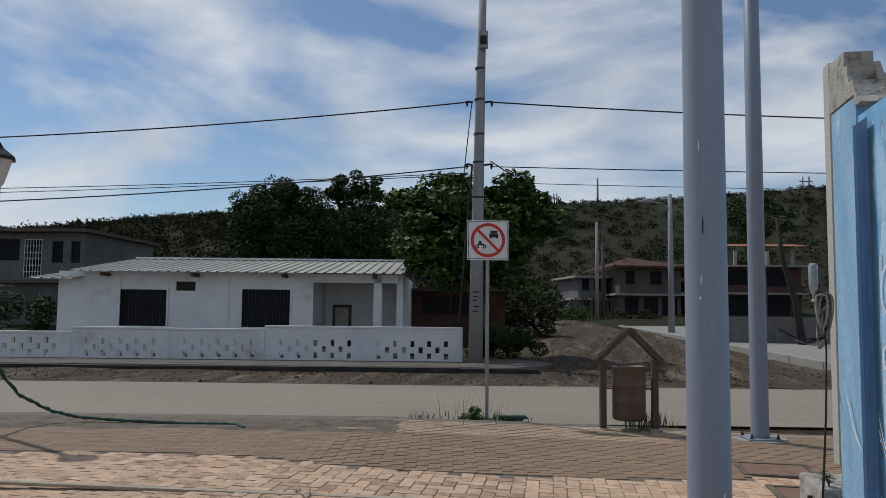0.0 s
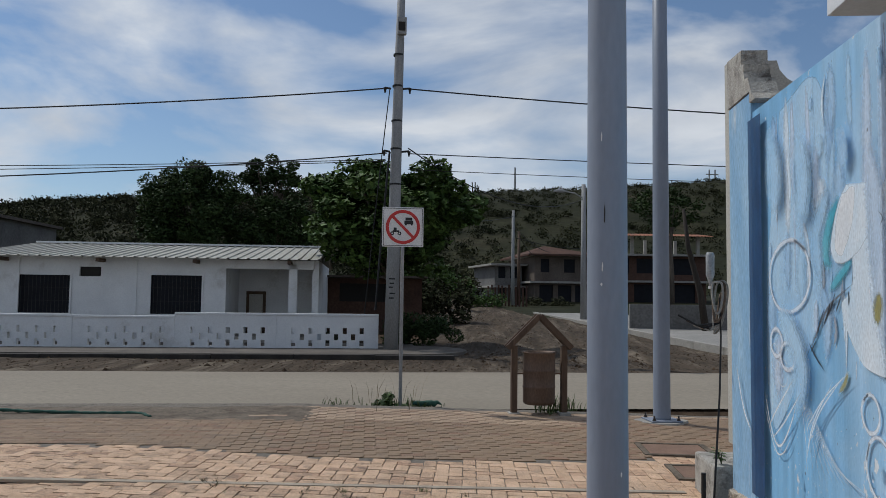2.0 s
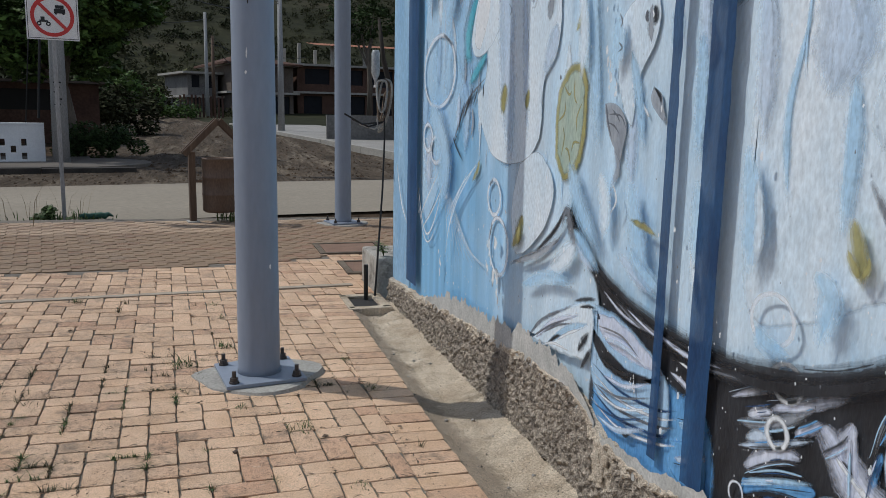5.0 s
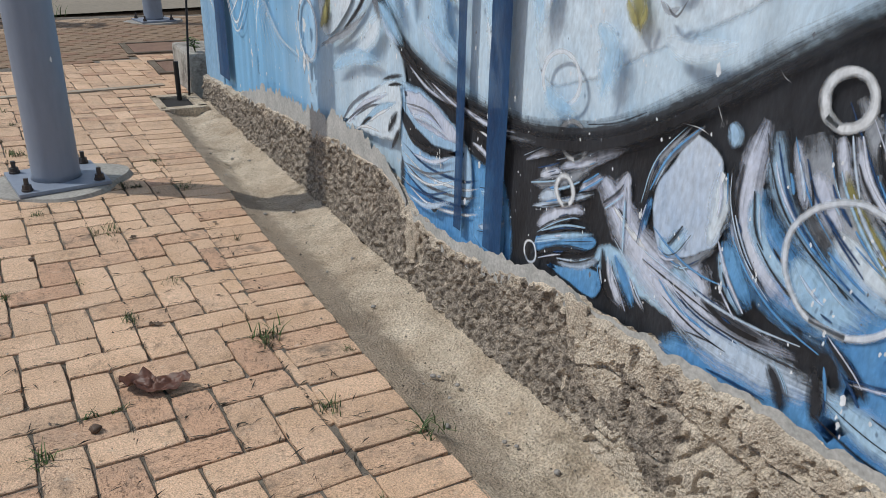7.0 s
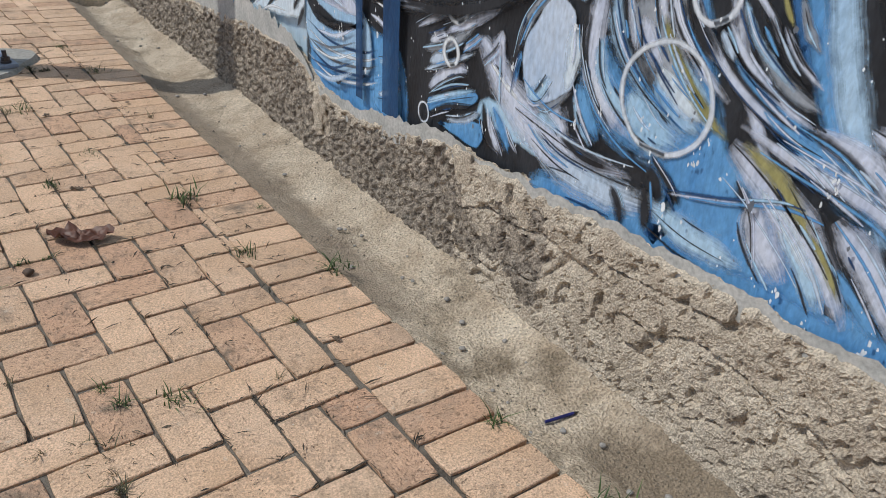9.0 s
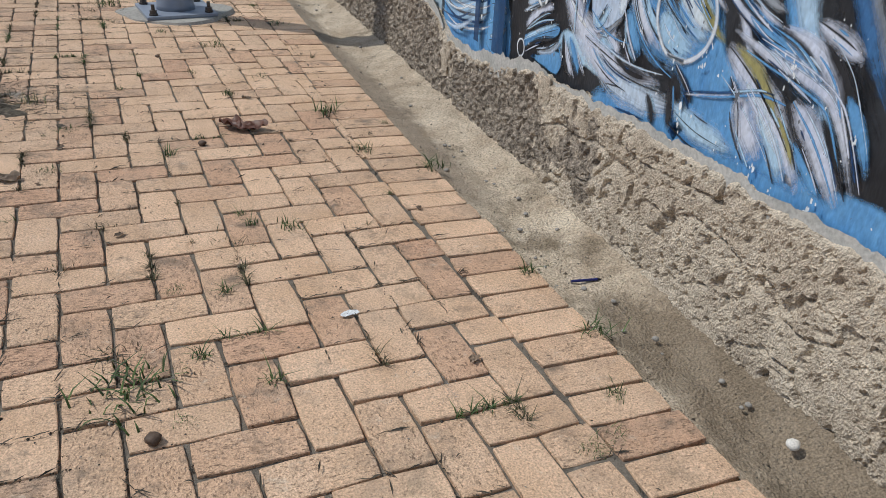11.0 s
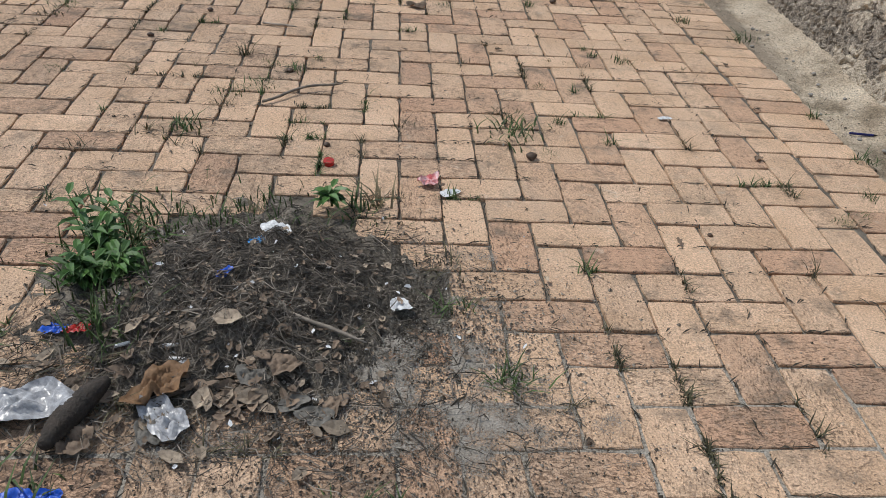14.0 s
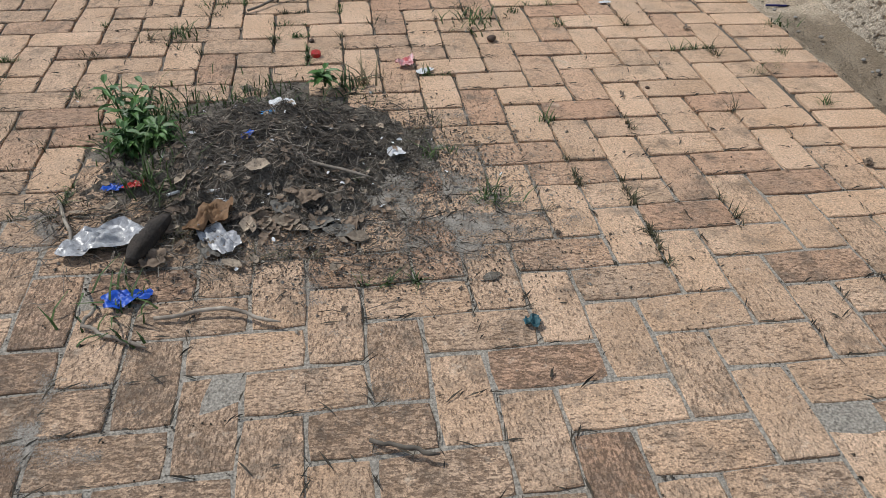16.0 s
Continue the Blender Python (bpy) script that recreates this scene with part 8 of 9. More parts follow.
# blue swings beside the tear shape
lock([(0.859, 0.786), (0.845, 0.698), (0.783, 0.633), (0.702, 0.591), (0.592, 0.566)], 0.1634, P_BLUE)
lock([(0.867, 0.922), (0.88, 0.827), (0.88, 0.731), (0.85, 0.653), (0.791, 0.605), (0.718, 0.571)], 0.0813, P_LILAC)
lock([(0.863, 0.778), (0.843, 0.699), (0.788, 0.644), (0.712, 0.605)], 0.0545, P_WASHBLUE)
lock([(0.918, 0.651), (0.879, 0.583), (0.825, 0.525)], 0.0662, P_BLUE)
lock([(0.928, 0.618), (0.898, 0.555), (0.845, 0.502)], 0.0282, P_SKY)
lock([(0.928, 0.821), (0.914, 0.727), (0.858, 0.631), (0.783, 0.569)], 0.0225, P_BLACK)
lock([(0.84, 0.905), (0.804, 0.813), (0.748, 0.748), (0.674, 0.698), (0.572, 0.652)], 0.0774, P_SKY)
lock([(0.75, 0.676), (0.676, 0.62), (0.576, 0.598)], 0.1374, P_WASHBLUE)
lock([(0.819, 0.915), (0.767, 0.8), (0.697, 0.731), (0.614, 0.675), (0.518, 0.641)], 0.0529, P_BLACK)
lock([(0.795, 0.899), (0.76, 0.825), (0.745, 0.776)], 0.0373, P_LILAC)
lock([(0.756, 0.923), (0.72, 0.847), (0.672, 0.789), (0.606, 0.734), (0.541, 0.682)], 0.1252, P_WASHGREY)
lock([(0.742, 0.857), (0.708, 0.8), (0.666, 0.758)], 0.0575, P_LILAC)
lock([(0.678, 0.731), (0.615, 0.68), (0.524, 0.644)], 0.0875, P_SKY)
lock([(0.678, 0.754), (0.606, 0.712), (0.515, 0.67)], 0.0620, P_WASH)
lock([(0.628, 0.793), (0.583, 0.754), (0.514, 0.704)], 0.0368, P_WASHBLUE)
lock([(0.705, 0.929), (0.689, 0.881), (0.665, 0.824)], 0.0338, P_LILAC)
lock([(0.675, 0.936), (0.646, 0.872), (0.599, 0.821), (0.531, 0.767), (0.476, 0.735)], 0.0309, P_LILAC)
lock([(0.684, 1.003), (0.632, 0.926), (0.584, 0.858), (0.52, 0.801)], 0.0519, P_WASHGREY)
lock([(0.619, 0.968), (0.612, 0.901), (0.556, 0.836), (0.493, 0.795)], 0.0255, P_LILAC)
lock([(0.634, 0.935), (0.585, 0.863), (0.522, 0.806)], 0.0506, P_BLACK)
lock([(0.531, 0.873), (0.509, 0.85), (0.485, 0.818)], 0.0294, P_WASHLILAC)
lock([(0.684, 0.872), (0.658, 0.826), (0.609, 0.766), (0.556, 0.718), (0.496, 0.677), (0.452, 0.663)], 0.0352, P_OLIVE)
lock([(0.644, 0.809), (0.596, 0.76), (0.545, 0.719)], 0.0212, P_OLIVE)
# blue field and long curved locks above the footing
lock([(1.063, 0.321), (0.924, 0.344), (0.723, 0.361)], 0.1071, P_BLUE)
lock([(0.627, 0.439), (0.502, 0.41), (0.344, 0.406)], 0.0833, P_WASHBLUE)
lock([(1.077, 0.456), (0.949, 0.416), (0.774, 0.411), (0.59, 0.433)], 0.1056, P_WASHLILAC)
lock([(1.155, 0.511), (1.03, 0.488), (0.868, 0.467), (0.69, 0.484)], 0.0512, P_LILAC)
lock([(1.12, 0.489), (1.03, 0.433), (0.91, 0.408)], 0.0550, P_LILAC)
lock([(0.958, 0.492), (0.862, 0.47), (0.748, 0.475)], 0.0416, P_BLACK)
lock([(0.756, 0.435), (0.72, 0.391), (0.709, 0.341)], 0.0460, P_BLACK)
lock([(0.657, 0.487), (0.637, 0.418), (0.634, 0.36)], 0.0400, P_BLACK)
lock([(0.647, 0.553), (0.577, 0.504), (0.539, 0.464)], 0.0368, P_BLACK)
lock([(0.587, 0.485), (0.419, 0.532), (0.295, 0.576), (0.206, 0.579)], 0.0152, P_LILAC)
lock([(0.415, 0.584), (0.364, 0.523), (0.331, 0.416)], 0.0432, P_BLACK)
lock([(0.448, 0.654), (0.347, 0.604), (0.254, 0.54), (0.175, 0.474), (0.109, 0.386)], 0.1102, P_LILAC)
lock([(0.36, 0.556), (0.327, 0.484), (0.256, 0.412)], 0.0996, P_LILAC)
lock([(0.288, 0.531), (0.216, 0.462), (0.166, 0.394)], 0.0547, P_WASHBLUE)
lock([(0.36, 0.595), (0.263, 0.524), (0.191, 0.456)], 0.0348, P_WASH)
lock([(0.358, 0.731), (0.256, 0.698), (0.169, 0.65), (0.097, 0.615)], 0.0862, P_BLUE)
lock([(0.405, 0.691), (0.288, 0.665), (0.169, 0.626), (0.111, 0.604)], 0.0373, P_BLACK)
lock([(0.434, 0.703), (0.314, 0.676), (0.198, 0.658), (0.091, 0.631), (0.028, 0.568), (-0.045, 0.445)], 0.0369, P_LILAC)
lock([(0.278, 0.742), (0.172, 0.723), (0.092, 0.676), (0.037, 0.593)], 0.0607, P_LILAC)
lock([(0.223, 0.61), (0.161, 0.54), (0.094, 0.475), (0.011, 0.398)], 0.0547, P_BLACK)
lock([(0.186, 0.594), (0.115, 0.544), (0.048, 0.48), (-0.013, 0.408)], 0.0852, P_LILAC)
lock([(0.098, 0.594), (0.04, 0.528), (-0.028, 0.43)], 0.0318, P_BLACK)
lock([(0.157, 0.5), (0.094, 0.447), (0.036, 0.402)], 0.0443, P_BLUE)
lock([(0.141, 0.747), (0.063, 0.687), (0.01, 0.609), (-0.049, 0.511)], 0.0590, P_BLACK)
lock([(0.176, 0.779), (0.095, 0.758), (0.024, 0.731)], 0.0537, P_LILAC)
lock([(0.041, 0.653), (-0.012, 0.589), (-0.066, 0.497)], 0.0436, P_BLUE)
lock([(0.309, 0.742), (0.207, 0.717), (0.118, 0.665)], 0.0274, P_BLACK)
lock([(0.419, 0.667), (0.329, 0.627), (0.274, 0.582), (0.216, 0.532)], 0.0461, P_OLIVE)
lock([(0.23, 0.55), (0.173, 0.494), (0.134, 0.439)], 0.0233, P_OLIVE)
# single hairs of the brush beside each lock
for mt, lines in HAIRS.items():
    vs, fs = [], []
    x = next_x()
    for q, (pts, w) in enumerate(lines):
        ribbon(vs, fs, pts, w, x, True, 4, q)
    me = mesh_np("brush_strokes", vs, fs, mt)
    cover(me, [0.05, 0.85, 0.05] * (len(vs) // 3))
    ob = new("brush_strokes", me)
    ob.parent = wall_ob
    tagged(ob, kind="stuff")
# bubbles
loop(1.536, 0.878, 0.082, 0.071, 0.0145)
loop(1.461, 0.730, 0.058, 0.047, 0.0171, P_WHITE)
loop(1.481, 0.586, 0.038, 0.039, 0.0182, P_WHITE)
loop(0.640, 0.693, 0.131, 0.126, 0.0152)
loop(0.706, 0.993, 0.048, 0.051, 0.0209, P_WHITE)
loop(0.561, 0.942, 0.058, 0.060, 0.0143)
# hairline cracks
stroke([(1.272, 0.763), (1.233, 0.797), (1.179, 0.825), (1.143, 0.82)], 0.0029, P_WHITE)
stroke([(1.01, 0.963), (0.993, 0.923), (0.97, 0.885)], 0.0034, P_WHITE)
stroke([(0.861, 1.025), (0.846, 1.008), (0.829, 1.001)], 0.0025, P_WHITE)
stroke([(1.089, 0.864), (1.038, 0.866), (1.003, 0.858)], 0.0028, P_WHITE)
# upper creature: body, fins and eyes
# the eye and its folds
patch([(2.52, 0.70), (2.30, 0.69), (2.05, 0.60), (1.98, 0.52), (2.0, 0.36), (2.3, 0.30), (2.52, 0.40)], P_SKY)
patch([(2.51, 0.66), (2.36, 0.68), (2.20, 0.65), (2.02, 0.57), (2.20, 0.55), (2.42, 0.57)], P_LILAC)
patch([(2.515, 0.60), (2.40, 0.55), (2.22, 0.52), (2.03, 0.545), (2.22, 0.47), (2.42, 0.48), (2.515, 0.54)], P_BLACK)
for k in range(5):
    stroke([(2.51, 0.46 - 0.035 * k), (2.3, 0.42 - 0.035 * k), (2.05, 0.44 - 0.03 * k), (1.93, 0.48 - 0.03 * k)], 0.014, (P_NAVY, P_WHITE, P_DARKGREY)[k % 3])
# the great curve itself
for k, (w, mt) in enumerate(((0.075, P_BLACK), (0.06, P_BLACK))):
    stroke([(p[0], p[1] - 0.005 - 0.028 * k * (p[0] < 2.6)) for p in LOW[:10]], w, mt)
stroke(CURVE, 0.035, P_DARKGREY)
stroke(CURVE[1:], 0.022, P_BLACK)
stroke([(2.84, 0.95), (2.80, 1.02), (2.74, 0.93), (2.70, 0.86)], 0.06, P_DARKGREY)
for k in range(6):
    stroke([(2.45 - 0.09 * k, 0.76 - 0.015 * k), (2.30 - 0.1 * k, 0.705 - 0.008 * k), (2.12 - 0.1 * k, 0.685)], 0.015, P_DARKGREY if k % 2 else P_LILAC)
stroke([(1.30, 1.18), (1.27, 1.10), (1.25, 1.02)], 0.06, P_OLIVE)
stroke([(1.26, 1.27), (1.15, 1.14), (1.08, 1.27)], 0.03, P_DARKGREY)
for cy, cz, ry, rz, w in ((4.98, 1.17, 0.08, 0.08, 0.006), (4.85, 1.08, 0.10, 0.09, 0.006), (1.62, 0.35, 0.03, 0.035, 0.01)):
    loop(cy, cz, ry, rz, w)
stroke([(5.2, 0.95), (5.05, 0.68), (4.90, 0.62), (4.70, 0.80), (4.55, 1.05)], 0.018, P_WHITE)
stroke([(5.22, 0.88), (5.02, 0.60), (4.86, 0.58), (4.66, 0.76)], 0.012, P_WHITE)
for k in range(10):
    stroke([(4.6 - 0.02 * k, 1.02 - 0.01 * k), (4.5 - 0.05 * k, 0.8 - 0.015 * k), (4.45 - 0.09 * k, 0.5 + 0.01 * k)], 0.006, P_PALE)
# flaked patches showing the white coat
for y, z, s in ((2.45, 2.114, 0.06), (2.483, 2.05, 0.055), (2.513, 1.984, 0.04), (2.504, 1.611, 0.035), (2.48, 1.554, 0.04), (2.441, 1.5, 0.025), (2.315, 1.892, 0.03), (2.533, 1.832, 0.03), (0.578, 0.41, 0.026), (0.262, 0.383, 0.02), (0.212, 0.623, 0.018), (0.203, 0.668, 0.015), (-0.01, 0.577, 0.02), (0.527, 0.58, 0.014), (0.517, 0.608, 0.013), (0.648, 0.556, 0.016), (0.686, 0.632, 0.015), (0.498, 0.637, 0.012), (0.052, 0.371, 0.026), (0.18, 0.348, 0.016), (3.72, 0.66, 0.06), (3.60, 0.56, 0.08), (3.55, 0.50, 0.06), (4.6, 0.5, 0.05), (2.20, 0.47, 0.03), (1.92, 0.58, 0.03), (-0.6, 0.5, 0.05), (0.9, 0.55, 0.015), (0.82, 0.60, 0.012)):
    rk = random.Random(int(1000 * y))
    for j in range(5):
        cy, cz, sj = y + rk.gauss(0, 0.30 * s), z + rk.gauss(0, 0.85 * s), s * rk.uniform(0.12, 0.38)
        patch([(cy + sj * rk.uniform(0.6, 1.0) * 0.8 * math.cos(k * 0.571), cz + 1.7 * sj * rk.uniform(0.6, 1.0) * math.sin(k * 0.571)) for k in range(11)], P_WHITE, "flaked_spot", 3, 0.5 * sj, 0.003)
# pleats beside the eye, and the wing line
patch([(3.142, 0.392), (2.969, 0.519), (2.675, 0.658), (2.512, 0.678), (2.52, 0.48), (2.678, 0.429), (2.912, 0.408)], P_WASH, wob=0.006, soft=0.03)
stroke([(2.675, 0.669), (2.581, 0.697), (2.488, 0.718)], 0.0211, P_BLACK)
stroke([(2.623, 0.657), (2.546, 0.676), (2.483, 0.683)], 0.0166, P_BLACK)
stroke([(3.12, 0.405), (2.969, 0.519), (2.675, 0.652)], 0.0224, P_DARKGREY)
stroke([(3.039, 0.416), (2.877, 0.526), (2.623, 0.624)], 0.0347, P_LILAC)
stroke([(3.093, 0.401), (2.908, 0.502), (2.676, 0.602)], 0.0127, P_DARKGREY)
stroke([(2.911, 0.428), (2.732, 0.533), (2.546, 0.607)], 0.0371, P_WASHBLUE)
stroke([(2.912, 0.421), (2.849, 0.467), (2.778, 0.5)], 0.0243, P_BLACK)
stroke([(2.624, 0.473), (2.582, 0.521), (2.531, 0.577)], 0.0454, P_BLACK)
stroke([(2.973, 0.456), (2.818, 0.531), (2.676, 0.575)], 0.0141, P_DARKGREY)
stroke([(2.82, 0.467), (2.704, 0.528), (2.597, 0.574)], 0.0171, P_WHITE)
stroke([(2.592, 0.412), (2.551, 0.461), (2.511, 0.516)], 0.0309, P_BLACK)
stroke([(2.976, 0.398), (2.85, 0.443), (2.678, 0.453)], 0.0132, P_WHITE)
stroke([(3.364, 0.705), (3.147, 0.775), (2.892, 0.869), (2.805, 0.933)], 0.0171, P_DARKGREY)
stroke([(3.289, 0.723), (3.016, 0.809), (2.833, 0.909)], 0.0397, P_WASHGREY)
stroke([(2.959, 0.724), (2.78, 0.828), (2.672, 0.906)], 0.0970, P_WASH)
stroke([(3.228, 0.619), (2.959, 0.712), (2.674, 0.735)], 0.0607, P_WASHBLUE)
stroke([(2.671, 0.926), (2.621, 0.87), (2.523, 0.822)], 0.0674, P_WASHLILAC)
stroke([(3.273, 0.897), (3.314, 0.832), (3.371, 0.775)], 0.0631, P_OLIVE)
stroke([(1.298, 1.108), (1.273, 1.073), (1.248, 1.039)], 0.0296, P_OLIVE)
stroke([(1.232, 1.102), (1.235, 1.071), (1.249, 1.045)], 0.0199, P_OLIVE)
stroke([(1.189, 1.112), (1.159, 1.092), (1.12, 1.108)], 0.0191, P_WASHGREY)
stroke([(1.171, 1.108), (1.136, 1.085), (1.107, 1.12)], 0.0074, P_DARKGREY)
stroke([(1.388, 1.04), (1.336, 0.981), (1.358, 0.854)], 0.0788, P_WASHBLUE)
stroke([(1.156, 1.033), (1.07, 1.021), (0.956, 1.05)], 0.0538, P_WASH)
stroke([(1.585, 0.853), (1.541, 0.816), (1.441, 0.807)], 0.0640, P_WASHBLUE)
stroke([(2.343, 0.925), (2.217, 0.866), (2.062, 0.835)], 0.0594, P_WASHLILAC)
stroke([(2.261, 0.953), (2.178, 0.89), (2.025, 0.824)], 0.0824, P_WASHBLUE)
stroke([(1.904, 0.994), (1.863, 0.901), (1.823, 0.808)], 0.0473, P_WASH)
stroke([(1.98, 0.706), (1.877, 0.702), (1.796, 0.702)], 0.0175, P_BLACK)
stroke([(1.961, 0.683), (1.875, 0.676), (1.793, 0.674)], 0.0176, P_LILAC)
stroke([(1.975, 0.643), (1.871, 0.64), (1.804, 0.618)], 0.0130, P_BLACK)
stroke([(1.965, 0.599), (1.883, 0.583), (1.829, 0.542)], 0.0231, P_LILAC)
stroke([(1.923, 0.646), (1.871, 0.64), (1.837, 0.622)], 0.0113, P_WHITE)
stroke([(2.473, 0.622), (2.29, 0.63), (2.162, 0.588)], 0.0096, P_DARKGREY)
stroke([(2.424, 0.59), (2.267, 0.594), (2.141, 0.574)], 0.0223, P_WASHLILAC)
stroke([(2.447, 0.509), (2.33, 0.489), (2.158, 0.513)], 0.0286, P_BLACK)
stroke([(2.398, 0.445), (2.24, 0.456), (2.079, 0.52)], 0.0202, P_LILAC)
stroke([(2.47, 0.392), (2.282, 0.401), (2.057, 0.477)], 0.0135, P_DARKGREY)
stroke([(2.445, 0.365), (2.258, 0.365), (2.054, 0.441)], 0.0116, P_WHITE)
stroke([(2.469, 0.312), (2.279, 0.321), (2.064, 0.404)], 0.0142, P_NAVY)
stroke([(2.255, 0.285), (2.223, 0.278), (2.189, 0.293)], 0.0209, P_BLACK)
stroke([(2.269, 0.294), (2.233, 0.296), (2.199, 0.308)], 0.0134, P_WHITE)
stroke([(2.443, 0.274), (2.277, 0.277), (2.088, 0.355)], 0.0233, P_WASHLILAC)
# loose blue and white brushwork on the upper wall
stroke([(5.009, 2.664), (4.917, 2.312), (4.961, 2.057)], 0.3175, P_WASHBLUE)
stroke([(4.524, 2.523), (4.445, 2.204), (4.533, 1.941)], 0.3370, P_WASHBLUE)
stroke([(4.686, 2.452), (4.646, 2.234), (4.658, 2.095)], 0.0493, P_WASH)
stroke([(4.852, 1.489), (4.528, 1.17), (4.614, 0.803)], 0.2932, P_WASHBLUE)
stroke([(3.943, 2.43), (3.891, 2.3), (3.924, 2.186)], 0.1286, P_SKY)
stroke([(2.77, 1.225), (2.664, 1.053), (2.482, 0.906)], 0.1224, P_WASHBLUE)
stroke([(2.505, 1.201), (2.456, 1.08), (2.466, 0.951)], 0.0851, P_WASH)
stroke([(2.279, 1.181), (2.233, 1.03), (2.156, 0.89)], 0.1132, P_WASHBLUE)
stroke([(2.732, 1.946), (2.693, 1.72), (2.702, 1.544)], 0.0762, P_WASH)
stroke([(2.893, 2.201), (2.858, 2.056), (2.874, 1.944)], 0.0711, P_WASHLILAC)
stroke([(2.269, 1.054), (2.168, 1.04), (2.088, 1.016)], 0.0278, P_OLIVE)
stroke([(2.43, 1.759), (2.415, 1.657), (2.453, 1.558)], 0.0888, P_WASHBLUE)
stroke([(2.377, 2.01), (2.335, 1.924), (2.347, 1.849)], 0.0591, P_WASH)
stroke([(2.42, 1.768), (2.399, 1.736), (2.412, 1.713)], 0.0103, P_DARKGREY)
stroke([(2.416, 1.667), (2.392, 1.646), (2.421, 1.633)], 0.0090, P_DARKGREY)
stroke([(2.404, 1.169), (2.374, 1.111), (2.415, 1.054)], 0.0117, P_WHITE)
stroke([(2.703, 0.957), (2.608, 0.905), (2.476, 0.821)], 0.0670, P_WASHBLUE)
stroke([(1.894, 1.22), (1.871, 1.087), (1.886, 0.948)], 0.0858, P_WASHBLUE)
stroke([(1.67, 1.334), (1.636, 1.154), (1.632, 0.971)], 0.0891, P_WASHBLUE)
stroke([(1.622, 1.247), (1.603, 1.129), (1.604, 1.008)], 0.0446, P_WASH)
stroke([(3.846, 1.178), (4.196, 0.99), (4.494, 0.747)], 0.0128, P_WASH)
stroke([(3.929, 1.142), (4.241, 0.918), (4.434, 0.685)], 0.0120, P_WASH)
stroke([(4.061, 1.1), (4.338, 0.838), (4.478, 0.536)], 0.0144, P_WASH)
stroke([(4.514, 0.994), (4.795, 0.78), (5.049, 0.628)], 0.0152, P_WHITE)
stroke([(4.634, 1.055), (4.93, 0.839), (5.097, 0.701)], 0.0157, P_WHITE)
stroke([(5.789, 1.053), (5.627, 0.76), (5.417, 0.594)], 0.0261, P_WHITE)
# scattered tiny chips and scuffs
for mt, cnt in ((P_WHITE, 900), (P_DARKGREY, 260)):
    x = next_x()
    vs, fs = [], []
    for i in range(cnt):
        y, z = rm.uniform(-1.5, 5.3), rm.uniform(0.4, 2.8)
        if rm.random() < 0.5:
            z = rm.uniform(0.38, 1.0)
        q = rm.uniform(0.0012, 0.0045) * (1 if rm.random() < 0.9 else 2.4)
        o = len(vs)
        vs.append((x, y, z))
        m_ = 7
        for k in range(m_):
            a = 2 * math.pi * k / m_
            vs.append((x, y + q * rm.uniform(0.4, 1.1) * math.cos(a), z + 1.5 * q * rm.uniform(0.4, 1.2) * math.sin(a)))
        fs += [(o, o + 1 + k, o + 1 + (k + 1) % m_) for k in range(m_)]
    me = mesh_np("paint_chips", vs, fs, mt)
    cover(me, [1.0] * len(vs))
    ob = new("paint_chips", me)
    ob.parent = wall_ob
    tagged(ob, kind="stuff")
# two painted blue stripes; the third band colours in the pillar groove's shade
for y0, y1, z0 in ((1.765, 1.875, 0.27), (2.02, 2.072, 0.27), (5.17, 5.448, 0.2)):
    x = next_x()
    bm = bmesh.new()
    cols = [bm.verts.new((x, y0 + 0.006 * noise.noise((k * 0.9, y0, 1)), z0 + (2.80 - z0) * k / 30)) for k in range(31)]
    cols2 = [bm.verts.new((x, y1 + 0.006 * noise.noise((k * 0.9, y1, 4)), z0 + (2.80 - z0) * k / 30)) for k in range(31)]
    for k in range(30):
        bm.faces.new((cols[k], cols2[k], cols2[k + 1], cols[k + 1]))
    n_v = len(bm.verts)
    ob = part("blue_band", bm, P_BAND, wall_ob, "dark blue band, mural stripe and pillar groove's painted shade")
    cover(ob.data, [0.95] * n_v)
# bare plaster along the footing where the paint has fallen
for a, b, hh in ((2.45, 4.9, 0.09), (-0.4, 1.3, 0.012), (1.3, 2.4, 0.03), (-3.0, -0.4, 0.012)):
    x = next_x() - 0.001
    n = int((b - a) / 0.015)
    vs = []
    for k in range(n + 1):
        y = a + (b - a) * k / n
        e = min(1, 6 * k / n, 6 * (n - k) / n)
        t = plinth_top(y) + e * hh * (1 + 0.9 * noise.noise((y * 7, 3, 0)) + 0.6 * noise.noise((y * 30, 5, 0)))
        vs += [(x, y, plinth_top(y) - 0.06), (x, y, max(t, plinth_top(y) - 0.03))]
    ob = new("bare_plaster", mesh_np("bare_plaster", vs, [(2 * k, 2 * k + 2, 2 * k + 3, 2 * k + 1) for k in range(n)], P_PLASTER))
    ob.parent = wall_ob
for y, z, s_ in ((1.34, 0.27, 0.045), (2.35, 0.10, 0.05)):
    bm = bmesh.new()
    bmesh.ops.create_icosphere(bm, subdivisions=3, radius=s_)
    for v in bm.verts:
        v.co *= 1 + 0.9 * noise.noise(v.co * 30 + Vector((y * 5, z * 9, 0)))
        v.co.x *= 0.28
        v.co.z *= 1.25
    part("mortar_lump", bm, M_PLINTH, wall_ob, "", False, pose(1.512, y, z))


# ---- clay pavers ----
AI, AJ, AO = Vector((0.1190, 0.0088)), Vector((-0.0052, 0.1158)), Vector((-0.1855, -1.3965))


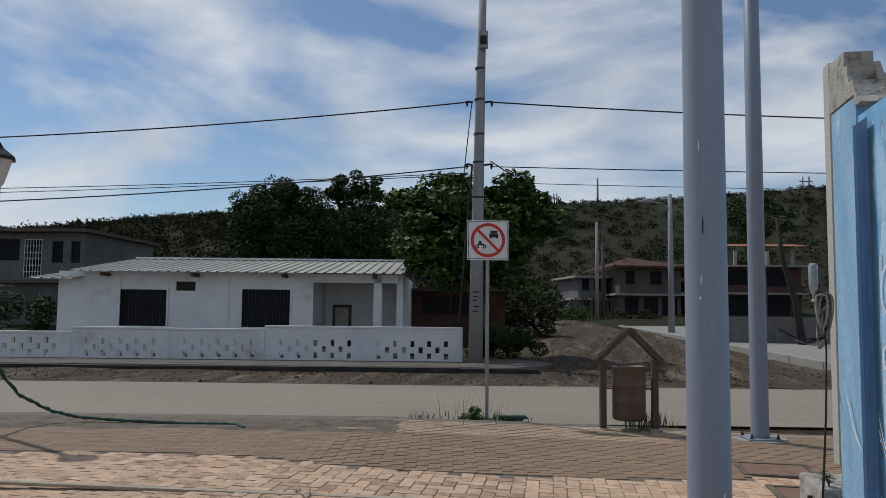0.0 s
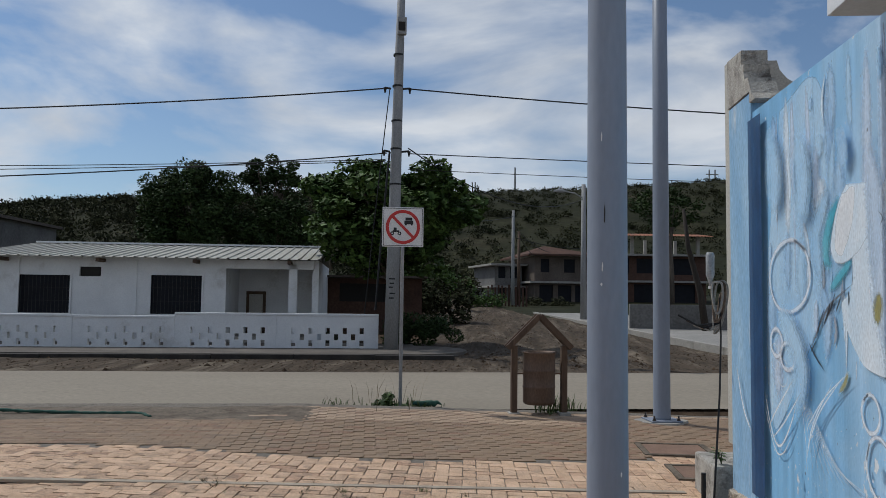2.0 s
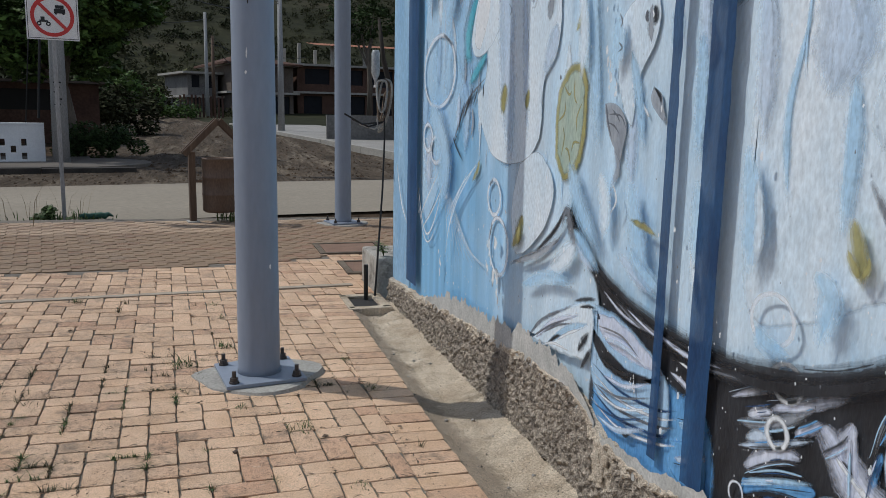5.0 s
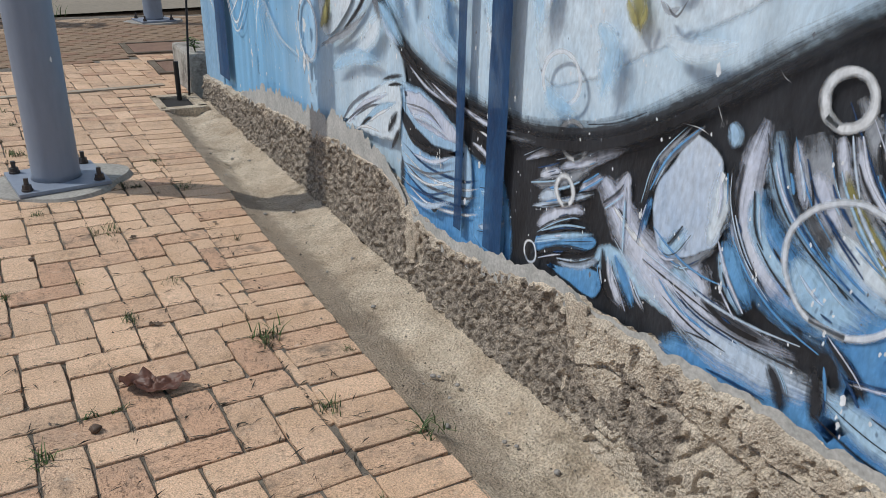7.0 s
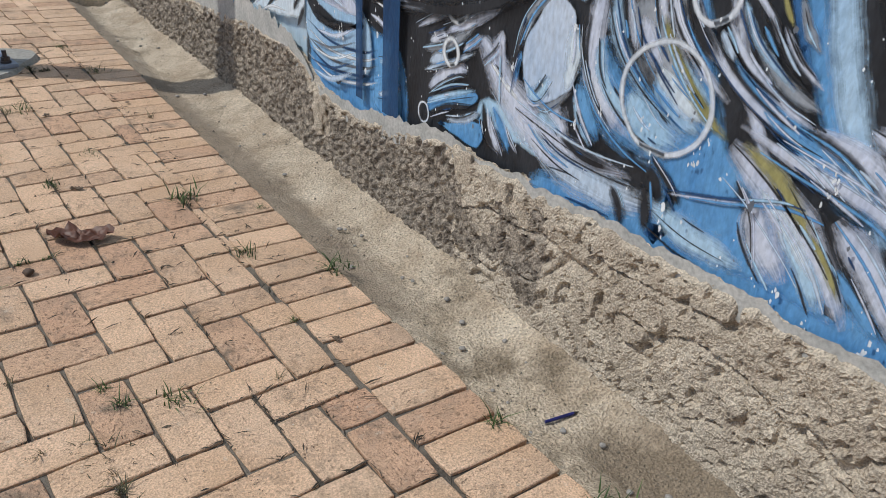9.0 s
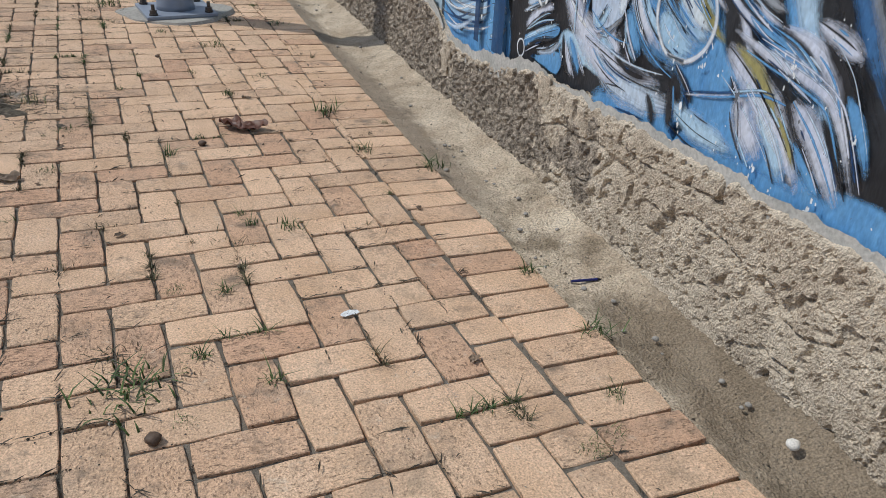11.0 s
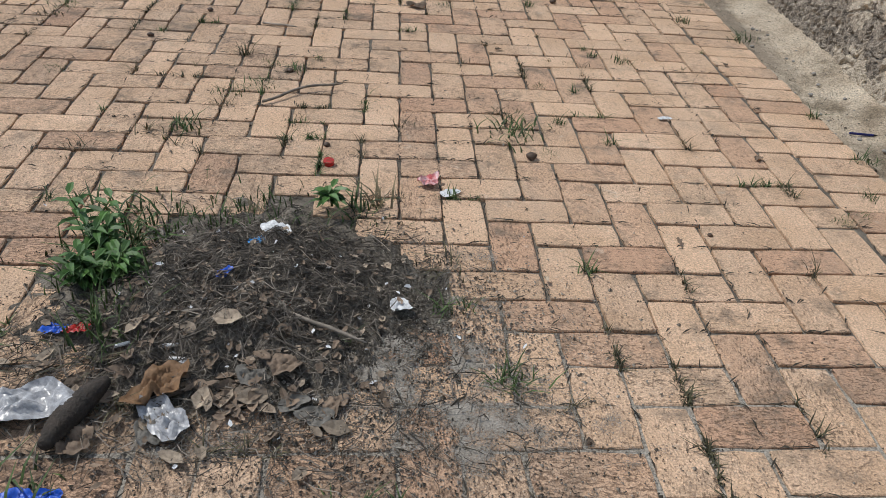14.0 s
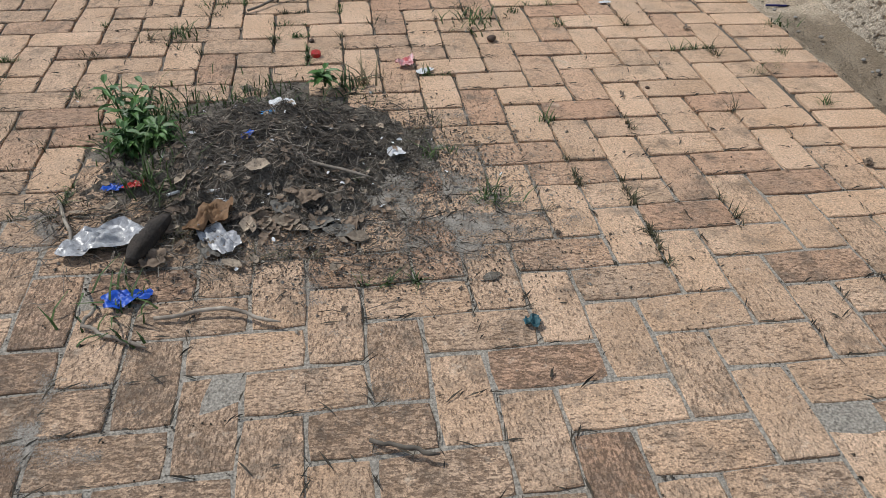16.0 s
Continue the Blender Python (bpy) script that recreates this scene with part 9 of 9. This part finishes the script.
def brick_mesh(name, lx, ly, material, seed=0):
    """A paver with a worn, slightly uneven outline."""
    r = random.Random(seed)
    t, c = 0.055, 0.0022
    base = []
    nx, ny = (4, 2) if lx > ly else (2, 4)
    for k in range(nx):
        base.append((-1 + 2 * k / nx, -1))
    for k in range(ny):
        base.append((1, -1 + 2 * k / ny))
    for k in range(nx):
        base.append((1 - 2 * k / nx, 1))
    for k in range(ny):
        base.append((-1, 1 - 2 * k / ny))
    bm = bmesh.new()
    out_ = []
    for sx, sy in base:
        corner = 0.0035 if abs(sx) == 1 and abs(sy) == 1 else 0.0
        jx, jy = r.gauss(0, 0.0008), r.gauss(0, 0.0008)
        e = c * r.uniform(0.5, 1.5)
        x, y = sx * (lx / 2 - corner) + jx, sy * (ly / 2 - corner) + jy
        out_.append((bm.verts.new((x - e * (sx if abs(sx) == 1 else 0), y - e * (sy if abs(sy) == 1 else 0), 0)), bm.verts.new((x, y, -c)), bm.verts.new((x, y, -t))))
    n = len(out_)
    bm.faces.new([o[0] for o in out_])
    for k in range(n):
        a, b = out_[k], out_[(k + 1) % n]
        bm.faces.new((a[1], b[1], b[0], a[0]))
        bm.faces.new((a[2], b[2], b[1], a[1]))
    return finish(name, bm, material)


JOINT = 0.0062
H_MESHES = [brick_mesh("brick", 2 * AI.length - JOINT, AJ.length - JOINT, M_BRICK, i) for i in range(6)]
V_MESHES = [brick_mesh("brick", AI.length - JOINT, 2 * AJ.length - JOINT, M_CROSSBRICK, 10 + i) for i in range(6)]
S_MESHES = [brick_mesh("brick", 0.229, 0.1085, M_BRICK, 20 + i) for i in range(6)]
TURN = math.degrees(math.atan2(AI.y, AI.x)) * 0.6 + 1.0
rb = random.Random(8)


def far_edge(x):
    """Where the light pavers end and the brown band begins."""
    return float(np.interp(x, (-7, -6, -5, -3.8, -2.5, -1.3, -0.4, 0.4, 1.0, 1.6, 3.0), (6.7, 6.85, 7.1, 7.17, 7.0, 7.08, 7.29, 7.49, 7.75, 8.1, 8.6)))


def missing(x, y):
    dx, dy = (x + 0.64) / 0.38, (y + 0.56) / 0.34
    return dx * dx + dy * dy < 1.0 or ((x + 1.0) / 0.6) ** 2 + ((y - 2.4) / 0.22) ** 2 < 0.8 or (-0.45 < x < -0.13 and -0.66 < y < -0.5) or (1.12 < x < 1.5 and y < 6.12) or (abs(x - 0.365) < 0.17 and abs(y - 4.1) < 0.17)


def sunk(x, y):
    """Pavers half lost under soil near the pile."""
    d = math.hypot((x + 0.45) / 0.55, (y + 0.85) / 0.4)
    return 0.0012 if d < 1 and rb.random() < 0.45 else 0.0


singles, rest = [], []
for X in range(-26, 90):
    for Y in range(-60, 90):
        k = (X - Y) % 4
        if k == 0:
            c, me = (-X, Y + 0.5), rb.randrange(6)
        elif k == 3:
            c, me = (-X + 0.5, Y + 1.0), 6 + rb.randrange(6)
        else:
            continue
        p = AO + AI * c[0] + AJ * c[1]
        if p.x < -7 or p.x > 2.5 or p.y < -8.6 or p.y > far_edge(p.x) - 0.02 or missing(p.x, p.y):
            continue
        inner = edge_x(p.y) - 0.222 if p.y < 6.12 else (1.44 if p.y < 6.8 else 2.6)
        half = AI.length if me < 6 else AI.length / 2
        left, right = p.x - half + JOINT / 2, p.x + half - JOINT / 2
        new_right = min(right, inner - 0.004)
        if new_right - left < 0.014:
            continue
        k = (new_right - left) / (right - left)
        m = pose((left + new_right) / 2, p.y, ground_z(p.x) + rb.uniform(-0.0022, 0.0022) - sunk(p.x, p.y), rb.uniform(-0.6, 0.6), 1.72 + rb.uniform(-0.6, 0.6), TURN + rb.uniform(-0.8, 0.8)) @ Matrix.Diagonal((k, 1, 1, 1))
        near = -1.75 < p.y < 0.75 and -1.15 < p.x < 0.96
        (singles if near else rest).append((me, m))
for i in range(-50, 86):
    y = -2.9 + 0.1162 * i
    if y < 6.06:
        m = pose(edge_x(y) - 0.111 + rb.uniform(-0.004, 0.004), y, ground_z(1.05) + rb.uniform(-0.0015, 0.0015), 0, 1.72, 1.5 + rb.uniform(-0.8, 0.8))
        (singles if -0.6 < y < 1.0 else rest).append((12 + i % 6, m))
MESHES = (*H_MESHES, *V_MESHES, *S_MESHES)
for me, m in singles:
    ob = new("brick", MESHES[me])
    ob.parent = bed
    ob.matrix_local = m


def joined(name, items, meshes, material, label):
    vs, fs = [], []
    base = []
    for me in meshes:
        base.append(([v.co.copy() for v in me.vertices], [tuple(p.vertices) for p in me.polygons]))
    for k, m in items:
        o = len(vs)
        vs += [m @ v for v in base[k][0]]
        fs += [tuple(o + i for i in f) for f in base[k][1]]
    ob = new(name, mesh_np(name, vs, fs, material))
    ob.parent = bed
    return tagged(ob, label, kind="stuff")


joined("brick_field", [r for r in rest if not 6 <= r[0] < 12], MESHES, M_BRICK, "yellow clay pavers in herringbone, further off")
joined("brick_field", [r for r in rest if 6 <= r[0] < 12], MESHES, M_CROSSBRICK, "yellow clay pavers laid crosswise in the herringbone")
# brown paver band and the light strip along the road, laid along the street
RB = brick_mesh("brick", 0.2335, 0.1146, M_REDBRICK)
band, strip = [], []
inv = ST.inverted()
for i in range(-48, 26):
    for j in range(0, 38):
        v = 7.0 + j * 0.116
        u = i * 0.235 + (0.1175 if j % 2 else 0)
        p = S(u, v)
        if missing(p.x, p.y) and p.y < 6.5:
            continue
        if (p.x > 1.3 and p.y < 6.9) or p.x > 3.0:
            continue
        m = Matrix.Translation((p.x, p.y, ground_z(p.x) + rb.uniform(-0.001, 0.001))) @ ST.to_3x3().to_4x4()
        curve = 9.5 + 0.95 * smooth01(2.2, 3.3, u)
        if p.y < far_edge(p.x) + 0.06:
            continue
        if v < curve:
            band.append((0, m))
        elif v < 10.5 and u > -1.3 + 0.3 * math.sin(j):
            strip.append((0, m))
joined("brick_band", band, (RB,), M_REDBRICK, "brown clay pavers of the darker band")
joined("brick_strip", strip, (H_MESHES[0],), M_DUSTYBRICK, "light clay pavers along the road")
# thin concrete joint across the paving
bm = bmesh.new()
q = bm_box(bm, -12, -0.035, -0.02, 1.35, 0.035, 0.004)
thing("joint_strip", bm, mat("pale_joint_mortar", (0.30, 0.25, 0.19), (0.42, 0.36, 0.28), 9, 0.93, 0.6, 120), "thin concrete joint across the pavers", "joint", kind="structure",
      m=Matrix.Translation((1.2, 6.46, ground_z(1.0))) @ pose(0, 0, 0, 0, 1.6, 9.5) @ Matrix.Translation((-1.25, 0, 0.001)))
# soil strip at the road's edge
dirt = new("verge", grid_mesh("verge", [-30 + 0.5 * i for i in range(80)], [9.2 + 0.15 * i for i in range(13)],
                              lambda u, v: S(u, v, ground_z(S(u, v).x) - 0.004 + 0.02 * math.sin((v - 9.2) / 1.8 * math.pi) * (0.6 + fbm(u * 1.3, v * 2)) - (0.03 if u > -1.0 else 0) - 0.1 * smooth01(10.4, 11.0, v)), M_VERGE))
tagged(dirt, "strip of bare soil between paving and road", "verge", kind="structure")
